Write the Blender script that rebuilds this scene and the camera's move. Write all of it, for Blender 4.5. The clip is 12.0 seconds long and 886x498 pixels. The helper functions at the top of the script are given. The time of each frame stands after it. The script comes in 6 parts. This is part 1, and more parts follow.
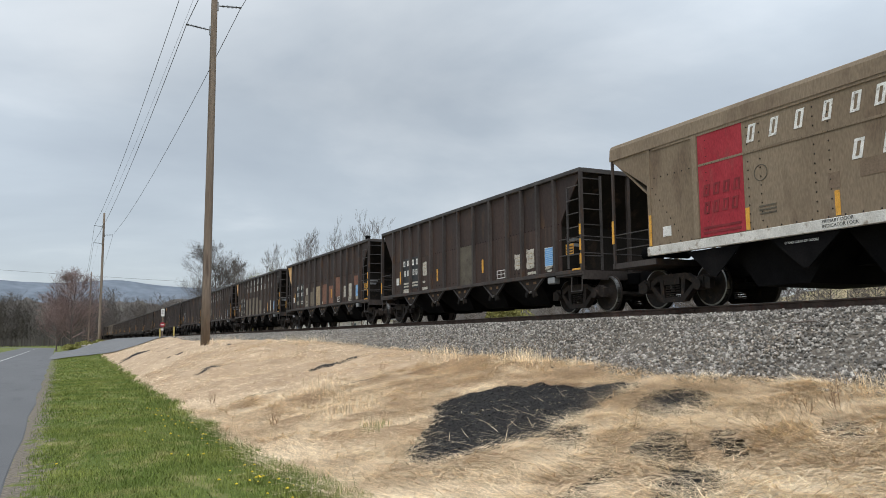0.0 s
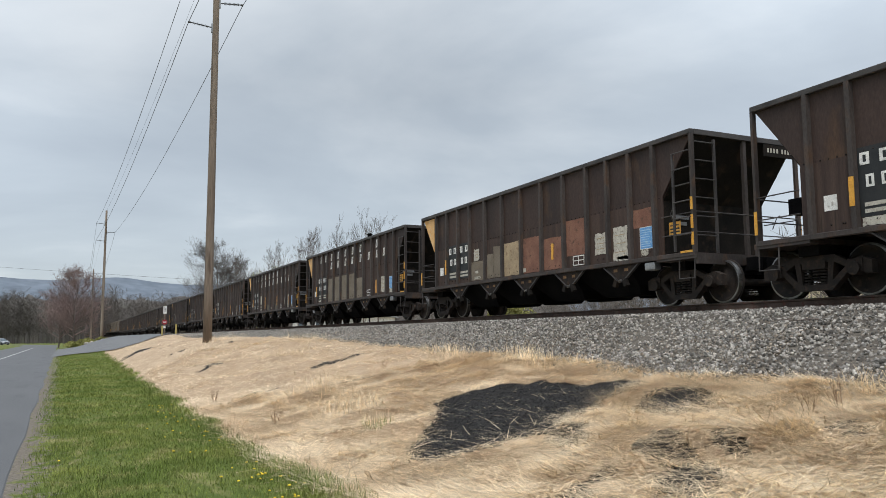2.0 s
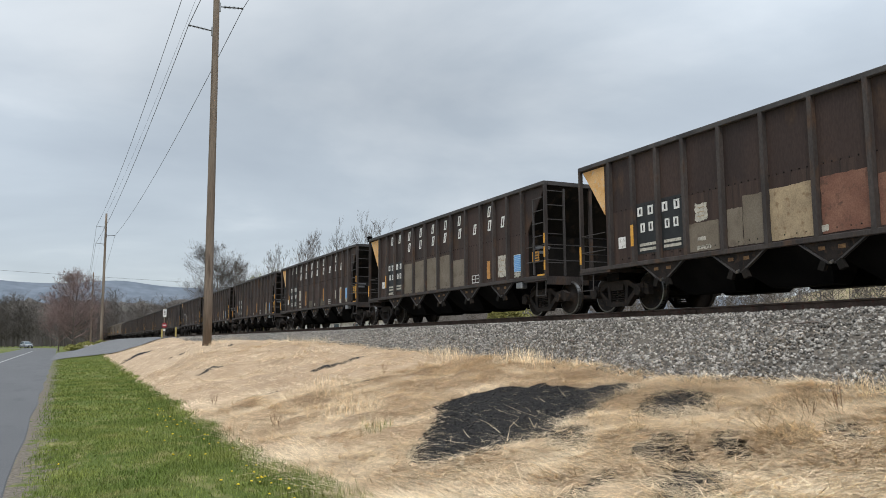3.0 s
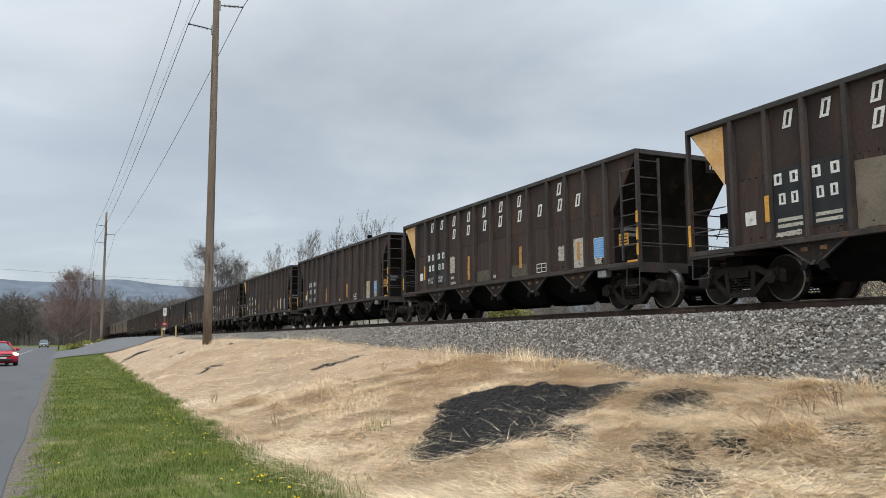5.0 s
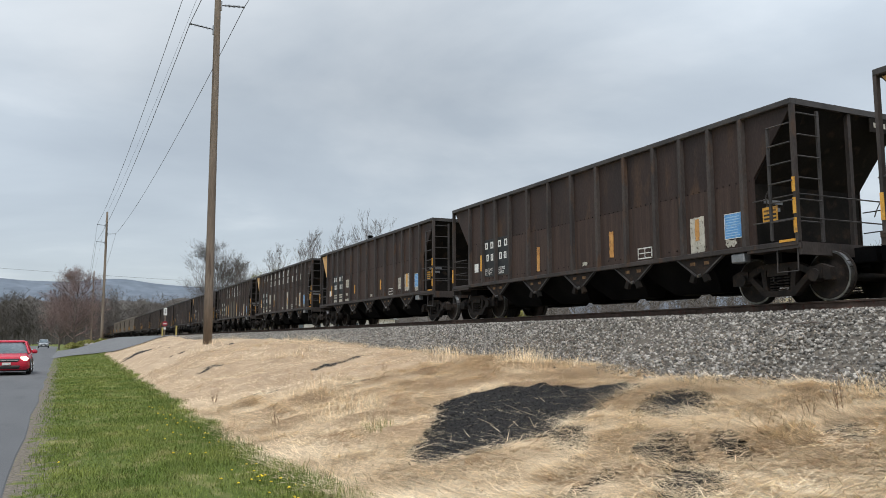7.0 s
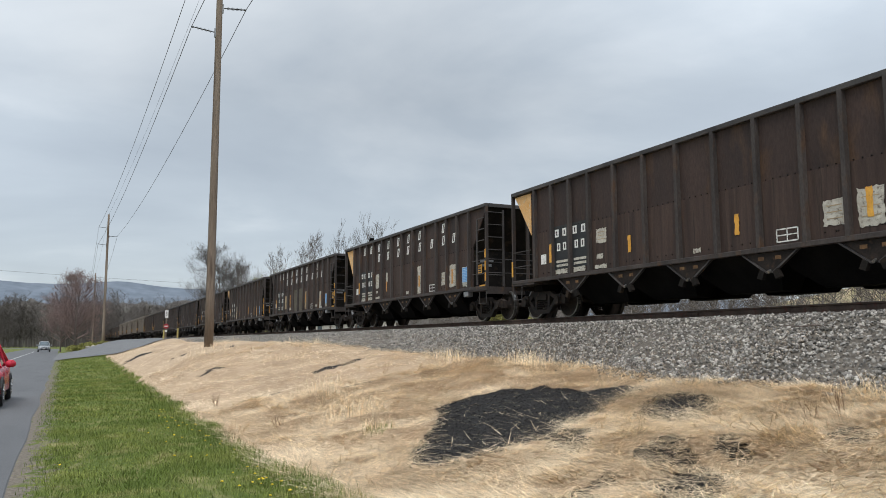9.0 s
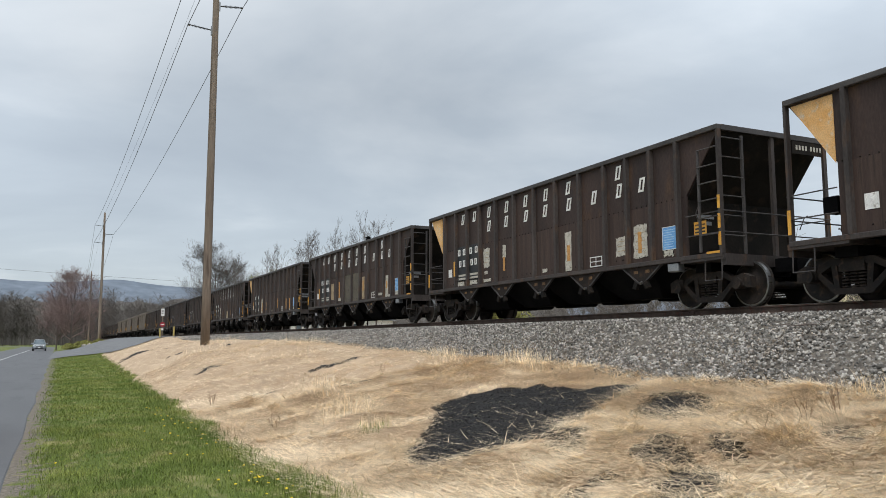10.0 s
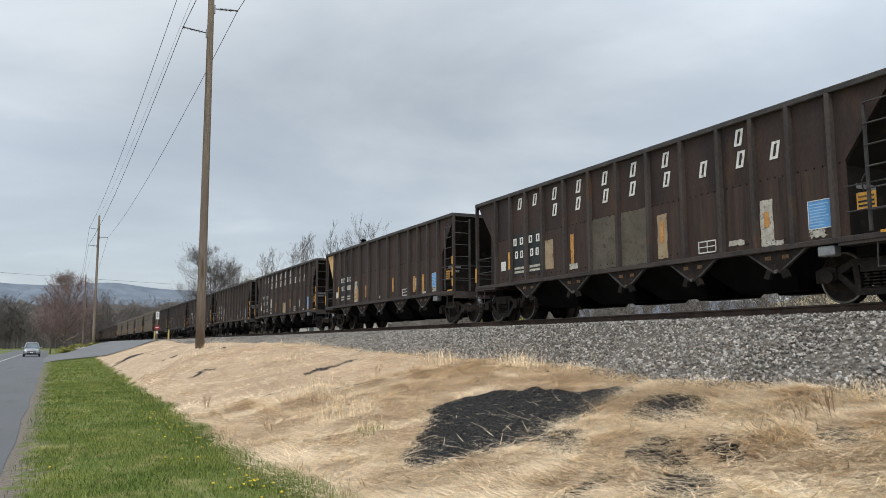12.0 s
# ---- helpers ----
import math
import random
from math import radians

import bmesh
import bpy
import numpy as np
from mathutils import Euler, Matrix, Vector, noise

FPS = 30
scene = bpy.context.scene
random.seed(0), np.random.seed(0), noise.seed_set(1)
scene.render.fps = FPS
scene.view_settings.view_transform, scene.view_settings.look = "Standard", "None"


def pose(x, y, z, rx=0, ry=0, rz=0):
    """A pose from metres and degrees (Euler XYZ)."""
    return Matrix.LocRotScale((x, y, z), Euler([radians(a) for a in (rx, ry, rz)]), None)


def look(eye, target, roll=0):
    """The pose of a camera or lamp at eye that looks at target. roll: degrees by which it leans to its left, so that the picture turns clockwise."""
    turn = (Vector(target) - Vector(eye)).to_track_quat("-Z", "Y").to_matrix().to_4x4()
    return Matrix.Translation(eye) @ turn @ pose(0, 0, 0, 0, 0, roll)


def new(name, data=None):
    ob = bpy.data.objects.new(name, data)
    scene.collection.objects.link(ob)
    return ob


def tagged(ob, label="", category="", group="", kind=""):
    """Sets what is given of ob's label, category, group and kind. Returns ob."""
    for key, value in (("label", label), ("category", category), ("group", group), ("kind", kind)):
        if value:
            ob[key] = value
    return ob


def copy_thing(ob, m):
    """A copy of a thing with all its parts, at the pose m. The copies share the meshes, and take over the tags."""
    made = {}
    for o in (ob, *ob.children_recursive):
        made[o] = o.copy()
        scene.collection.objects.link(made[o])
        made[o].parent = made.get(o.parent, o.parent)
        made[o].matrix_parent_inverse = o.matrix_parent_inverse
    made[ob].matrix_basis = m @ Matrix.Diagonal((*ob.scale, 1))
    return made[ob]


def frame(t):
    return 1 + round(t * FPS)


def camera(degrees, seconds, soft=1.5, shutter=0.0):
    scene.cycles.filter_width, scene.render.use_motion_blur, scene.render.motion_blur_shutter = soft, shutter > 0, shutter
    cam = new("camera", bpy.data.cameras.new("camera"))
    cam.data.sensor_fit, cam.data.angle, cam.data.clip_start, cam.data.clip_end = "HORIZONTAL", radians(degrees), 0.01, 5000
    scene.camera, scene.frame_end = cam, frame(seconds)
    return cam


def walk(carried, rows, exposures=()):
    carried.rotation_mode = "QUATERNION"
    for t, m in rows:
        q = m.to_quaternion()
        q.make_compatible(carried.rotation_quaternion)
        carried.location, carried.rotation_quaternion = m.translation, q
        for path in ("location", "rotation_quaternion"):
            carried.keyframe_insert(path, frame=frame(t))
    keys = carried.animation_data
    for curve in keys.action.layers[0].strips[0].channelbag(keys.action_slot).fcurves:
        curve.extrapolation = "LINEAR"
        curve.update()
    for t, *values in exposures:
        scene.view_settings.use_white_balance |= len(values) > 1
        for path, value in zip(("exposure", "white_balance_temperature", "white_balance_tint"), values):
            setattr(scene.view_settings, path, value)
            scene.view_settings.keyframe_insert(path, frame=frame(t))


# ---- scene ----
EYE = (0.0, 0.0, 1.5)
cam = camera(58.59, 12.0, soft=0.8)


def aim(yaw, pitch, roll):
    """Camera pose at the eye: yaw to the right of the track's line, pitch up, roll, in degrees."""
    a, b = radians(yaw), radians(pitch)
    target = (EYE[0] + math.sin(a) * math.cos(b), EYE[1] + math.cos(a) * math.cos(b), EYE[2] + math.sin(b))
    return look(EYE, target, roll)


walk(cam, [(t, aim(a, b, c)) for t, a, b, c in (
    (0.0, 25.469, 6.502, -0.362), (0.5, 25.422, 6.347, -0.34), (1.0, 25.381, 6.231, -0.358), (1.5, 25.328, 6.24, -0.344),
    (2.0, 25.327, 6.328, -0.314), (2.5, 25.331, 6.445, -0.314), (3.0, 25.339, 6.548, -0.331), (5.0, 25.335, 6.461, -0.329),
    (5.5, 25.335, 6.393, -0.288), (6.0, 25.333, 6.37, -0.233), (6.5, 25.329, 6.401, -0.194), (7.0, 25.292, 6.496, -0.162),
    (9.0, 25.201, 6.687, -0.13), (9.5, 25.307, 6.61, -0.124), (10.0, 25.444, 6.585, -0.076), (10.5, 25.569, 6.632, -0.046),
    (11.0, 25.683, 6.707, -0.037), (11.5, 25.75, 6.768, -0.098), (12.0, 25.785, 6.782, -0.16))])

# ---- light: an overcast sky, brighter overhead, and a weak wide sun behind the clouds ----
SUN_UP, SUN_TURN = radians(58), radians(215)
world = bpy.data.worlds.new("overcast_sky")
scene.world = world
world.use_nodes = True
nt = world.node_tree
nt.nodes.clear()


def wnode(kind, **settings):
    n = nt.nodes.new(kind)
    for key, value in settings.items():
        if key == "ins":
            for slot, v in value.items():
                n.inputs[slot].default_value = v
    return n


w_out = wnode("ShaderNodeOutputWorld")
w_bg = wnode("ShaderNodeBackground", ins={"Strength": 1.0})
w_sky = wnode("ShaderNodeTexSky")
w_sky.sky_type, w_sky.sun_disc = "NISHITA", False
w_sky.sun_elevation, w_sky.sun_rotation = SUN_UP, SUN_TURN
w_geo = wnode("ShaderNodeTexCoord")
w_sep = wnode("ShaderNodeSeparateXYZ")
nt.links.new(w_geo.outputs["Generated"], w_sep.inputs[0])
# cloud layer seen from below: direction divided by its height
w_h = wnode("ShaderNodeMath", ins={1: 0.16})
w_h.operation = "ADD"
nt.links.new(w_sep.outputs["Z"], w_h.inputs[0])
w_div = wnode("ShaderNodeVectorMath")
w_div.operation = "DIVIDE"
nt.links.new(w_geo.outputs["Generated"], w_div.inputs[0])
nt.links.new(w_h.outputs[0], w_div.inputs[1])
w_n1 = wnode("ShaderNodeTexNoise", ins={"Scale": 0.85, "Detail": 7.0, "Roughness": 0.52, "Distortion": 0.3})
nt.links.new(w_div.outputs[0], w_n1.inputs["Vector"])
w_ramp = wnode("ShaderNodeValToRGB")
el = w_ramp.color_ramp.elements
el[0].position, el[0].color = 0.30, (0.375, 0.420, 0.470, 1)
el[1].position, el[1].color = 0.72, (0.640, 0.680, 0.710, 1)
mid = el.new(0.5)
mid.color = (0.455, 0.505, 0.552, 1)
nt.links.new(w_n1.outputs["Fac"], w_ramp.inputs["Fac"])
# overcast luminance: about three times brighter overhead than at the horizon
w_lum = wnode("ShaderNodeMapRange", ins={"From Min": 0.30, "From Max": 1.0, "To Min": 1.0, "To Max": 2.6})
nt.links.new(w_sep.outputs["Z"], w_lum.inputs["Value"])
w_mul = wnode("ShaderNodeVectorMath")
w_mul.operation = "SCALE"
nt.links.new(w_ramp.outputs["Color"], w_mul.inputs[0])
nt.links.new(w_lum.outputs[0], w_mul.inputs[3])
w_skys = wnode("ShaderNodeVectorMath")
w_skys.operation = "SCALE"
w_skys.inputs[3].default_value = 0.02
nt.links.new(w_sky.outputs["Color"], w_skys.inputs[0])
w_add = wnode("ShaderNodeVectorMath")
w_add.operation = "ADD"


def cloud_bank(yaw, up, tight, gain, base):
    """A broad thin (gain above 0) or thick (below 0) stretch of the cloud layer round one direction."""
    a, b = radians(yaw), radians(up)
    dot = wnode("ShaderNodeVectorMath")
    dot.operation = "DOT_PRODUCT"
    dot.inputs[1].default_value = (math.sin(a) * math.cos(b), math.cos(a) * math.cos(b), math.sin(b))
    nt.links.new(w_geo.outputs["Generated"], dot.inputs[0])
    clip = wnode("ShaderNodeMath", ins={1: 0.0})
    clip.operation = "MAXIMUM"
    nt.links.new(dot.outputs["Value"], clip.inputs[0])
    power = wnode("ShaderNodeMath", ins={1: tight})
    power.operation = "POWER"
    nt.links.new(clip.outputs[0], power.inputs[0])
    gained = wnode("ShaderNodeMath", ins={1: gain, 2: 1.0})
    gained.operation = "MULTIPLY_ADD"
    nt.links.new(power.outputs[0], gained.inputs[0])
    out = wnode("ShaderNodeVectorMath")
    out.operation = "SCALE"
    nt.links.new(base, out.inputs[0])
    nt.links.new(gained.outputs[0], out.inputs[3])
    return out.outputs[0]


clouds = w_mul.outputs[0]
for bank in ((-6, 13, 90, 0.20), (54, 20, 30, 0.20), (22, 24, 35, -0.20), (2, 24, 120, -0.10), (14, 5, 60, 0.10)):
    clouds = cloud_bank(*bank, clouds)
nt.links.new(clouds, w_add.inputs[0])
nt.links.new(w_skys.outputs[0], w_add.inputs[1])
nt.links.new(w_add.outputs[0], w_bg.inputs["Color"])
nt.links.new(w_bg.outputs[0], w_out.inputs["Surface"])

sun_data = bpy.data.lights.new("sun", "SUN")
sun_data.energy, sun_data.angle, sun_data.color = 2.1, radians(20), (1.0, 0.96, 0.9)
sun = new("sun", sun_data)
sun.matrix_world = look((-45, -64, 125), (0, 0, 0))
scene.view_settings.exposure = 0.0


# ---- materials ----
def material(name, c1, c2=None, rough=0.8, metal=0.0, scale=3.0, fine=40.0, bump=0.2, c3=None, stretch=(1, 1, 1), rnd=0.0, dist=0.02, lo=0.35, hi=0.65, spec=0.3):
    """Two colours mixed by a coarse noise, grained by a fine one that also gives relief; c3 adds sparse stains."""
    m = bpy.data.materials.new(name)
    m.use_nodes = True
    t = m.node_tree
    n, l = t.nodes, t.links
    b = n["Principled BSDF"]
    b.inputs["Metallic"].default_value = metal
    b.inputs["Specular IOR Level"].default_value = spec
    tc = n.new("ShaderNodeTexCoord")
    mp = n.new("ShaderNodeMapping")
    mp.inputs["Scale"].default_value = stretch
    l.new(tc.outputs["Object"], mp.inputs["Vector"])
    info = n.new("ShaderNodeObjectInfo")
    off = n.new("ShaderNodeVectorMath")
    off.operation = "MULTIPLY_ADD"
    l.new(info.outputs["Random"], off.inputs[0])
    off.inputs[1].default_value = (17, 31, 13)
    l.new(mp.outputs[0], off.inputs[2])
    n1 = n.new("ShaderNodeTexNoise")
    n1.inputs["Scale"].default_value, n1.inputs["Detail"].default_value = scale, 6
    l.new(off.outputs[0], n1.inputs["Vector"])
    n2 = n.new("ShaderNodeTexNoise")
    n2.inputs["Scale"].default_value, n2.inputs["Detail"].default_value = fine, 4
    l.new(off.outputs[0], n2.inputs["Vector"])
    r = n.new("ShaderNodeMapRange")
    r.inputs["From Min"].default_value, r.inputs["From Max"].default_value = lo, hi
    l.new(n1.outputs["Fac"], r.inputs["Value"])
    mix = n.new("ShaderNodeMix")
    mix.data_type = "RGBA"
    mix.inputs[6].default_value, mix.inputs[7].default_value = (*c1, 1), (*(c2 or c1), 1)
    l.new(r.outputs[0], mix.inputs[0])
    last = mix.outputs[2]
    if c3:
        n3 = n.new("ShaderNodeTexNoise")
        n3.inputs["Scale"].default_value, n3.inputs["Detail"].default_value = scale * 2.3, 8
        l.new(off.outputs[0], n3.inputs["Vector"])
        r3 = n.new("ShaderNodeMapRange")
        r3.inputs["From Min"].default_value, r3.inputs["From Max"].default_value = 0.56, 0.70
        l.new(n3.outputs["Fac"], r3.inputs["Value"])
        mix3 = n.new("ShaderNodeMix")
        mix3.data_type = "RGBA"
        mix3.inputs[7].default_value = (*c3, 1)
        l.new(r3.outputs[0], mix3.inputs[0])
        l.new(last, mix3.inputs[6])
        last = mix3.outputs[2]
    hsv = n.new("ShaderNodeHueSaturation")
    g = n.new("ShaderNodeMapRange")
    g.inputs["From Min"].default_value, g.inputs["From Max"].default_value = 0.3, 0.7
    g.inputs["To Min"].default_value, g.inputs["To Max"].default_value = 0.82, 1.18
    l.new(n2.outputs["Fac"], g.inputs["Value"])
    value = g.outputs[0]
    if rnd:
        rr = n.new("ShaderNodeMapRange")
        rr.inputs["To Min"].default_value, rr.inputs["To Max"].default_value = 1 - rnd, 1 + rnd
        geo = n.new("ShaderNodeNewGeometry")
        l.new(geo.outputs["Random Per Island"], rr.inputs["Value"])
        mu = n.new("ShaderNodeMath")
        mu.operation = "MULTIPLY"
        l.new(value, mu.inputs[0])
        l.new(rr.outputs[0], mu.inputs[1])
        value = mu.outputs[0]
    l.new(value, hsv.inputs["Value"])
    l.new(last, hsv.inputs["Color"])
    l.new(hsv.outputs[0], b.inputs["Base Color"])
    rg = n.new("ShaderNodeMapRange")
    rg.inputs["To Min"].default_value, rg.inputs["To Max"].default_value = max(0.03, rough - 0.12), min(1, rough + 0.12)
    l.new(n1.outputs["Fac"], rg.inputs["Value"])
    l.new(rg.outputs[0], b.inputs["Roughness"])
    if bump:
        bp = n.new("ShaderNodeBump")
        bp.inputs["Strength"].default_value, bp.inputs["Distance"].default_value = bump, dist
        l.new(n2.outputs["Fac"], bp.inputs["Height"])
        l.new(bp.outputs[0], b.inputs["Normal"])
    return m


def glow(name, colour, strength):
    m = material(name, colour, rough=0.2, bump=0)
    b = m.node_tree.nodes["Principled BSDF"]
    b.inputs["Emission Color"].default_value, b.inputs["Emission Strength"].default_value = (*colour, 1), strength
    return m


M_STEEL = material("weathered_brown_black_paint", (0.030, 0.0210, 0.0192), (0.054, 0.0355, 0.0305), 0.6, 0.0, 0.9, 30, 0.15, (0.072, 0.042, 0.027), (1, 1, 0.35), spec=0.22)
M_CHORD = material("worn_dark_chord_paint", (0.034, 0.031, 0.031), (0.068, 0.062, 0.060), 0.55, 0.0, 2.0, 30, 0.15)
M_LOWER = material("browner_lower_sheet_paint", (0.041, 0.0275, 0.0242), (0.068, 0.0455, 0.038), 0.62, 0.0, 1.2, 30, 0.15, (0.030, 0.024, 0.020), (1, 6, 0.3), spec=0.2)
M_STAKE = material("dull_black_stake_paint", (0.038, 0.033, 0.032), (0.070, 0.059, 0.055), 0.6, 0.0, 1.5, 30, 0.15, (0.08, 0.05, 0.035), (1, 1, 0.4), spec=0.2)
# near-black base colour puts the shade under the cars into the paint
M_DARK = material("shade_black_underframe", (0.005, 0.005, 0.0055), (0.010, 0.0095, 0.010), 0.95, 0.0, 2.0, 30, 0.2, spec=0.05)
M_TRUCK = material("grimy_cast_steel", (0.016, 0.014, 0.0135), (0.036, 0.028, 0.024), 0.75, 0.0, 4.0, 40, 0.3, (0.055, 0.037, 0.027), spec=0.2)
M_GUSSET = material("rusty_black_gusset", (0.014, 0.012, 0.012), (0.030, 0.024, 0.021), 0.8, 0.0, 4.0, 40, 0.3, (0.05, 0.032, 0.022), spec=0.15)
M_RUSTMARK = material("dull_rust_paint_mark", (0.10, 0.055, 0.028), (0.21, 0.12, 0.055), 0.8, 0, 9, 40, 0.1, (0.05, 0.035, 0.025))
# darkened so that the overhang's shade at the car ends is in the colour
M_SLOPE = material("shaded_stained_slope_sheet", (0.009, 0.0085, 0.008), (0.020, 0.017, 0.015), 0.8, 0.0, 1.5, 30, 0.15, (0.035, 0.025, 0.018), spec=0.1)
M_TREAD = material("polished_wheel_rim", (0.17, 0.165, 0.16), (0.28, 0.275, 0.27), 0.38, 0.9, 6, 50, 0.05)
M_RUST = material("rusty_rail_web", (0.070, 0.050, 0.042), (0.120, 0.086, 0.070), 0.85, 0.0, 3.0, 40, 0.3, (0.11, 0.05, 0.04), spec=0.15)
M_RAILTOP = material("worn_rail_head", (0.25, 0.23, 0.22), (0.38, 0.36, 0.34), 0.35, 0.8, 3.0, 60, 0.05)
M_TIE = material("creosoted_tie_wood", (0.060, 0.048, 0.040), (0.12, 0.10, 0.085), 0.9, 0, 2.0, 30, 0.5, None, (1, 6, 6))
M_WHITE = material("chalky_white_paint", (0.62, 0.62, 0.60), (0.78, 0.78, 0.76), 0.7, 0, 6, 60, 0.05, (0.35, 0.33, 0.30))
M_YELLOW = material("faded_yellow_reflector", (0.60, 0.29, 0.04), (0.70, 0.38, 0.07), 0.5, 0, 4, 60, 0.05, (0.36, 0.20, 0.07))
M_ORANGE = material("rubbed_orange_stripe", (0.42, 0.20, 0.06), (0.55, 0.30, 0.10), 0.7, 0, 6, 40, 0.1, (0.16, 0.10, 0.06))
M_BLUE = material("blue_notice_panel", (0.10, 0.30, 0.62), (0.16, 0.38, 0.70), 0.55, 0, 5, 60, 0.05, (0.30, 0.45, 0.62))
M_NOTICE = material("pale_blue_print", (0.30, 0.50, 0.72), (0.38, 0.56, 0.76), 0.6, 0, 5, 50, 0)
M_STENCIL = material("grey_stencil_panel", (0.38, 0.36, 0.31), (0.52, 0.50, 0.44), 0.8, 0, 8, 70, 0.1, (0.16, 0.13, 0.11))
M_TAN = material("pale_tan_patch", (0.30, 0.23, 0.15), (0.40, 0.31, 0.20), 0.8, 0, 3, 40, 0.1, (0.22, 0.15, 0.09))
M_CREAM = material("peeling_cream_orange_paint", (0.62, 0.34, 0.12), (0.70, 0.45, 0.22), 0.75, 0, 3, 40, 0.1, (0.55, 0.45, 0.33))
M_PUTTY = material("putty_grey_repaint", (0.155, 0.130, 0.100), (0.20, 0.17, 0.135), 0.7, 0, 1.5, 40, 0.1, (0.13, 0.105, 0.08), spec=0.2)
M_OLIVE = material("olive_grey_patch", (0.085, 0.075, 0.058), (0.12, 0.105, 0.082), 0.75, 0, 3, 40, 0.1, (0.07, 0.055, 0.045))
M_ROSE = material("brick_red_patch", (0.17, 0.080, 0.056), (0.225, 0.115, 0.080), 0.75, 0, 3, 40, 0.1, (0.11, 0.06, 0.045))
M_BLACKPANEL = material("fresh_black_panel", (0.016, 0.018, 0.020), (0.026, 0.028, 0.030), 0.5, 0, 4, 50, 0.05)
M_BODYTAN = material("weathered_tan_grey_paint", (0.185, 0.142, 0.100), (0.235, 0.185, 0.133), 0.65, 0, 0.6, 30, 0.08, (0.15, 0.11, 0.078), (1, 1, 0.35), spec=0.15)
M_RED = material("faded_red_panel", (0.30, 0.030, 0.042), (0.36, 0.045, 0.058), 0.7, 0, 2, 40, 0.05, (0.27, 0.05, 0.055), (1, 1, 0.4), spec=0.15)
M_SILL = material("scuffed_white_sill", (0.52, 0.51, 0.48), (0.66, 0.65, 0.62), 0.65, 0, 3, 40, 0.1, (0.30, 0.26, 0.22))
M_POLE = material("weathered_pole_wood", (0.15, 0.115, 0.09), (0.25, 0.205, 0.165), 0.9, 0, 2, 25, 0.5, (0.10, 0.075, 0.06), (1, 1, 0.08))
M_GALV = material("weathered_galvanised_metal", (0.22, 0.23, 0.24), (0.33, 0.34, 0.35), 0.5, 0.6, 4, 40, 0.1)
M_POLY = material("dark_grey_insulator", (0.06, 0.065, 0.07), (0.10, 0.105, 0.11), 0.6, 0, 4, 40, 0.1)
M_WIRE = material("dark_wire", (0.05, 0.05, 0.055), rough=0.5, bump=0)
M_ASPHALT = material("old_grey_asphalt", (0.084, 0.086, 0.091), (0.112, 0.114, 0.119), 0.75, 0, 0.6, 140, 0.4, (0.072, 0.074, 0.079), (1, 0.25, 1), spec=0.45)
# lighter than the road: grazing sky sheen painted into the ramp's colour
M_ASPHALTPALE = material("sheen_pale_side_road_asphalt", (0.120, 0.122, 0.126), (0.155, 0.157, 0.160), 0.8, 0, 0.5, 90, 0.4, (0.105, 0.106, 0.11), spec=0.4)
M_LINE = material("worn_white_road_line", (0.45, 0.45, 0.44), (0.62, 0.62, 0.60), 0.8, 0, 3, 40, 0.1, (0.24, 0.24, 0.24))
M_STONE = material("grey_ballast_stone", (0.150, 0.143, 0.134), (0.40, 0.375, 0.34), 0.9, 0, 9.0, 60, 0.3, (0.23, 0.19, 0.155), rnd=0.65, spec=0.2)
M_STONEFINE = material("brown_grey_fine_ballast", (0.175, 0.148, 0.122), (0.39, 0.335, 0.275), 0.95, 0, 9.0, 60, 0.3, (0.22, 0.155, 0.10), rnd=0.5, spec=0.15)
M_BED = material("dark_ballast_fines", (0.075, 0.066, 0.057), (0.165, 0.145, 0.122), 0.95, 0, 9, 50, 0.6, spec=0.1)
M_STRAWB = material("dry_straw_blades", (0.69, 0.54, 0.36), (0.91, 0.765, 0.555), 0.85, 0, 0.8, 30, 0, rnd=0.46, spec=0.12)
M_GRASSB = material("spring_grass_blades", (0.094, 0.142, 0.025), (0.200, 0.230, 0.056), 0.75, 0, 0.7, 30, 0, (0.25, 0.245, 0.09), rnd=0.4, spec=0.2)
M_COALB = material("coal_crumbs", (0.010, 0.010, 0.0105), (0.032, 0.030, 0.029), 0.5, 0, 5, 50, 0.2, rnd=0.5)
M_BARK = material("grey_bark", (0.11, 0.088, 0.078), (0.17, 0.14, 0.125), 0.95, 0, 1.0, 15, 0.3)
M_TWIG = material("bare_twigs", (0.095, 0.085, 0.079), (0.155, 0.140, 0.130), 0.95, 0, 0.05, 5, 0, rnd=0.35, spec=0.05)
M_TWIGRED = material("budding_red_twigs", (0.185, 0.130, 0.125), (0.265, 0.195, 0.18), 0.95, 0, 0.3, 5, 0, rnd=0.3)
M_BUD = material("yellow_green_buds", (0.19, 0.19, 0.055), (0.28, 0.27, 0.09), 0.85, 0, 0.3, 5, 0, rnd=0.3)
M_LEAF = material("fresh_green_leaves", (0.075, 0.12, 0.025), (0.15, 0.19, 0.05), 0.8, 0, 0.5, 5, 0, rnd=0.4)
M_DANDELION = material("dandelion_yellow", (0.75, 0.52, 0.02), (0.80, 0.60, 0.05), 0.7, 0, 3, 30, 0)
# distance haze is mixed into the ridge's base colour
M_RIDGE = material("haze_blue_far_ridge", (0.140, 0.165, 0.20), (0.160, 0.185, 0.22), 1.0, 0, 0.002, 0.02, 0, spec=0.0)
M_WOODS = material("grey_brown_winter_woods", (0.088, 0.082, 0.078), (0.135, 0.126, 0.118), 1.0, 0, 0.16, 2.6, 0, (0.110, 0.112, 0.088), (1, 1, 0.5), spec=0.0)
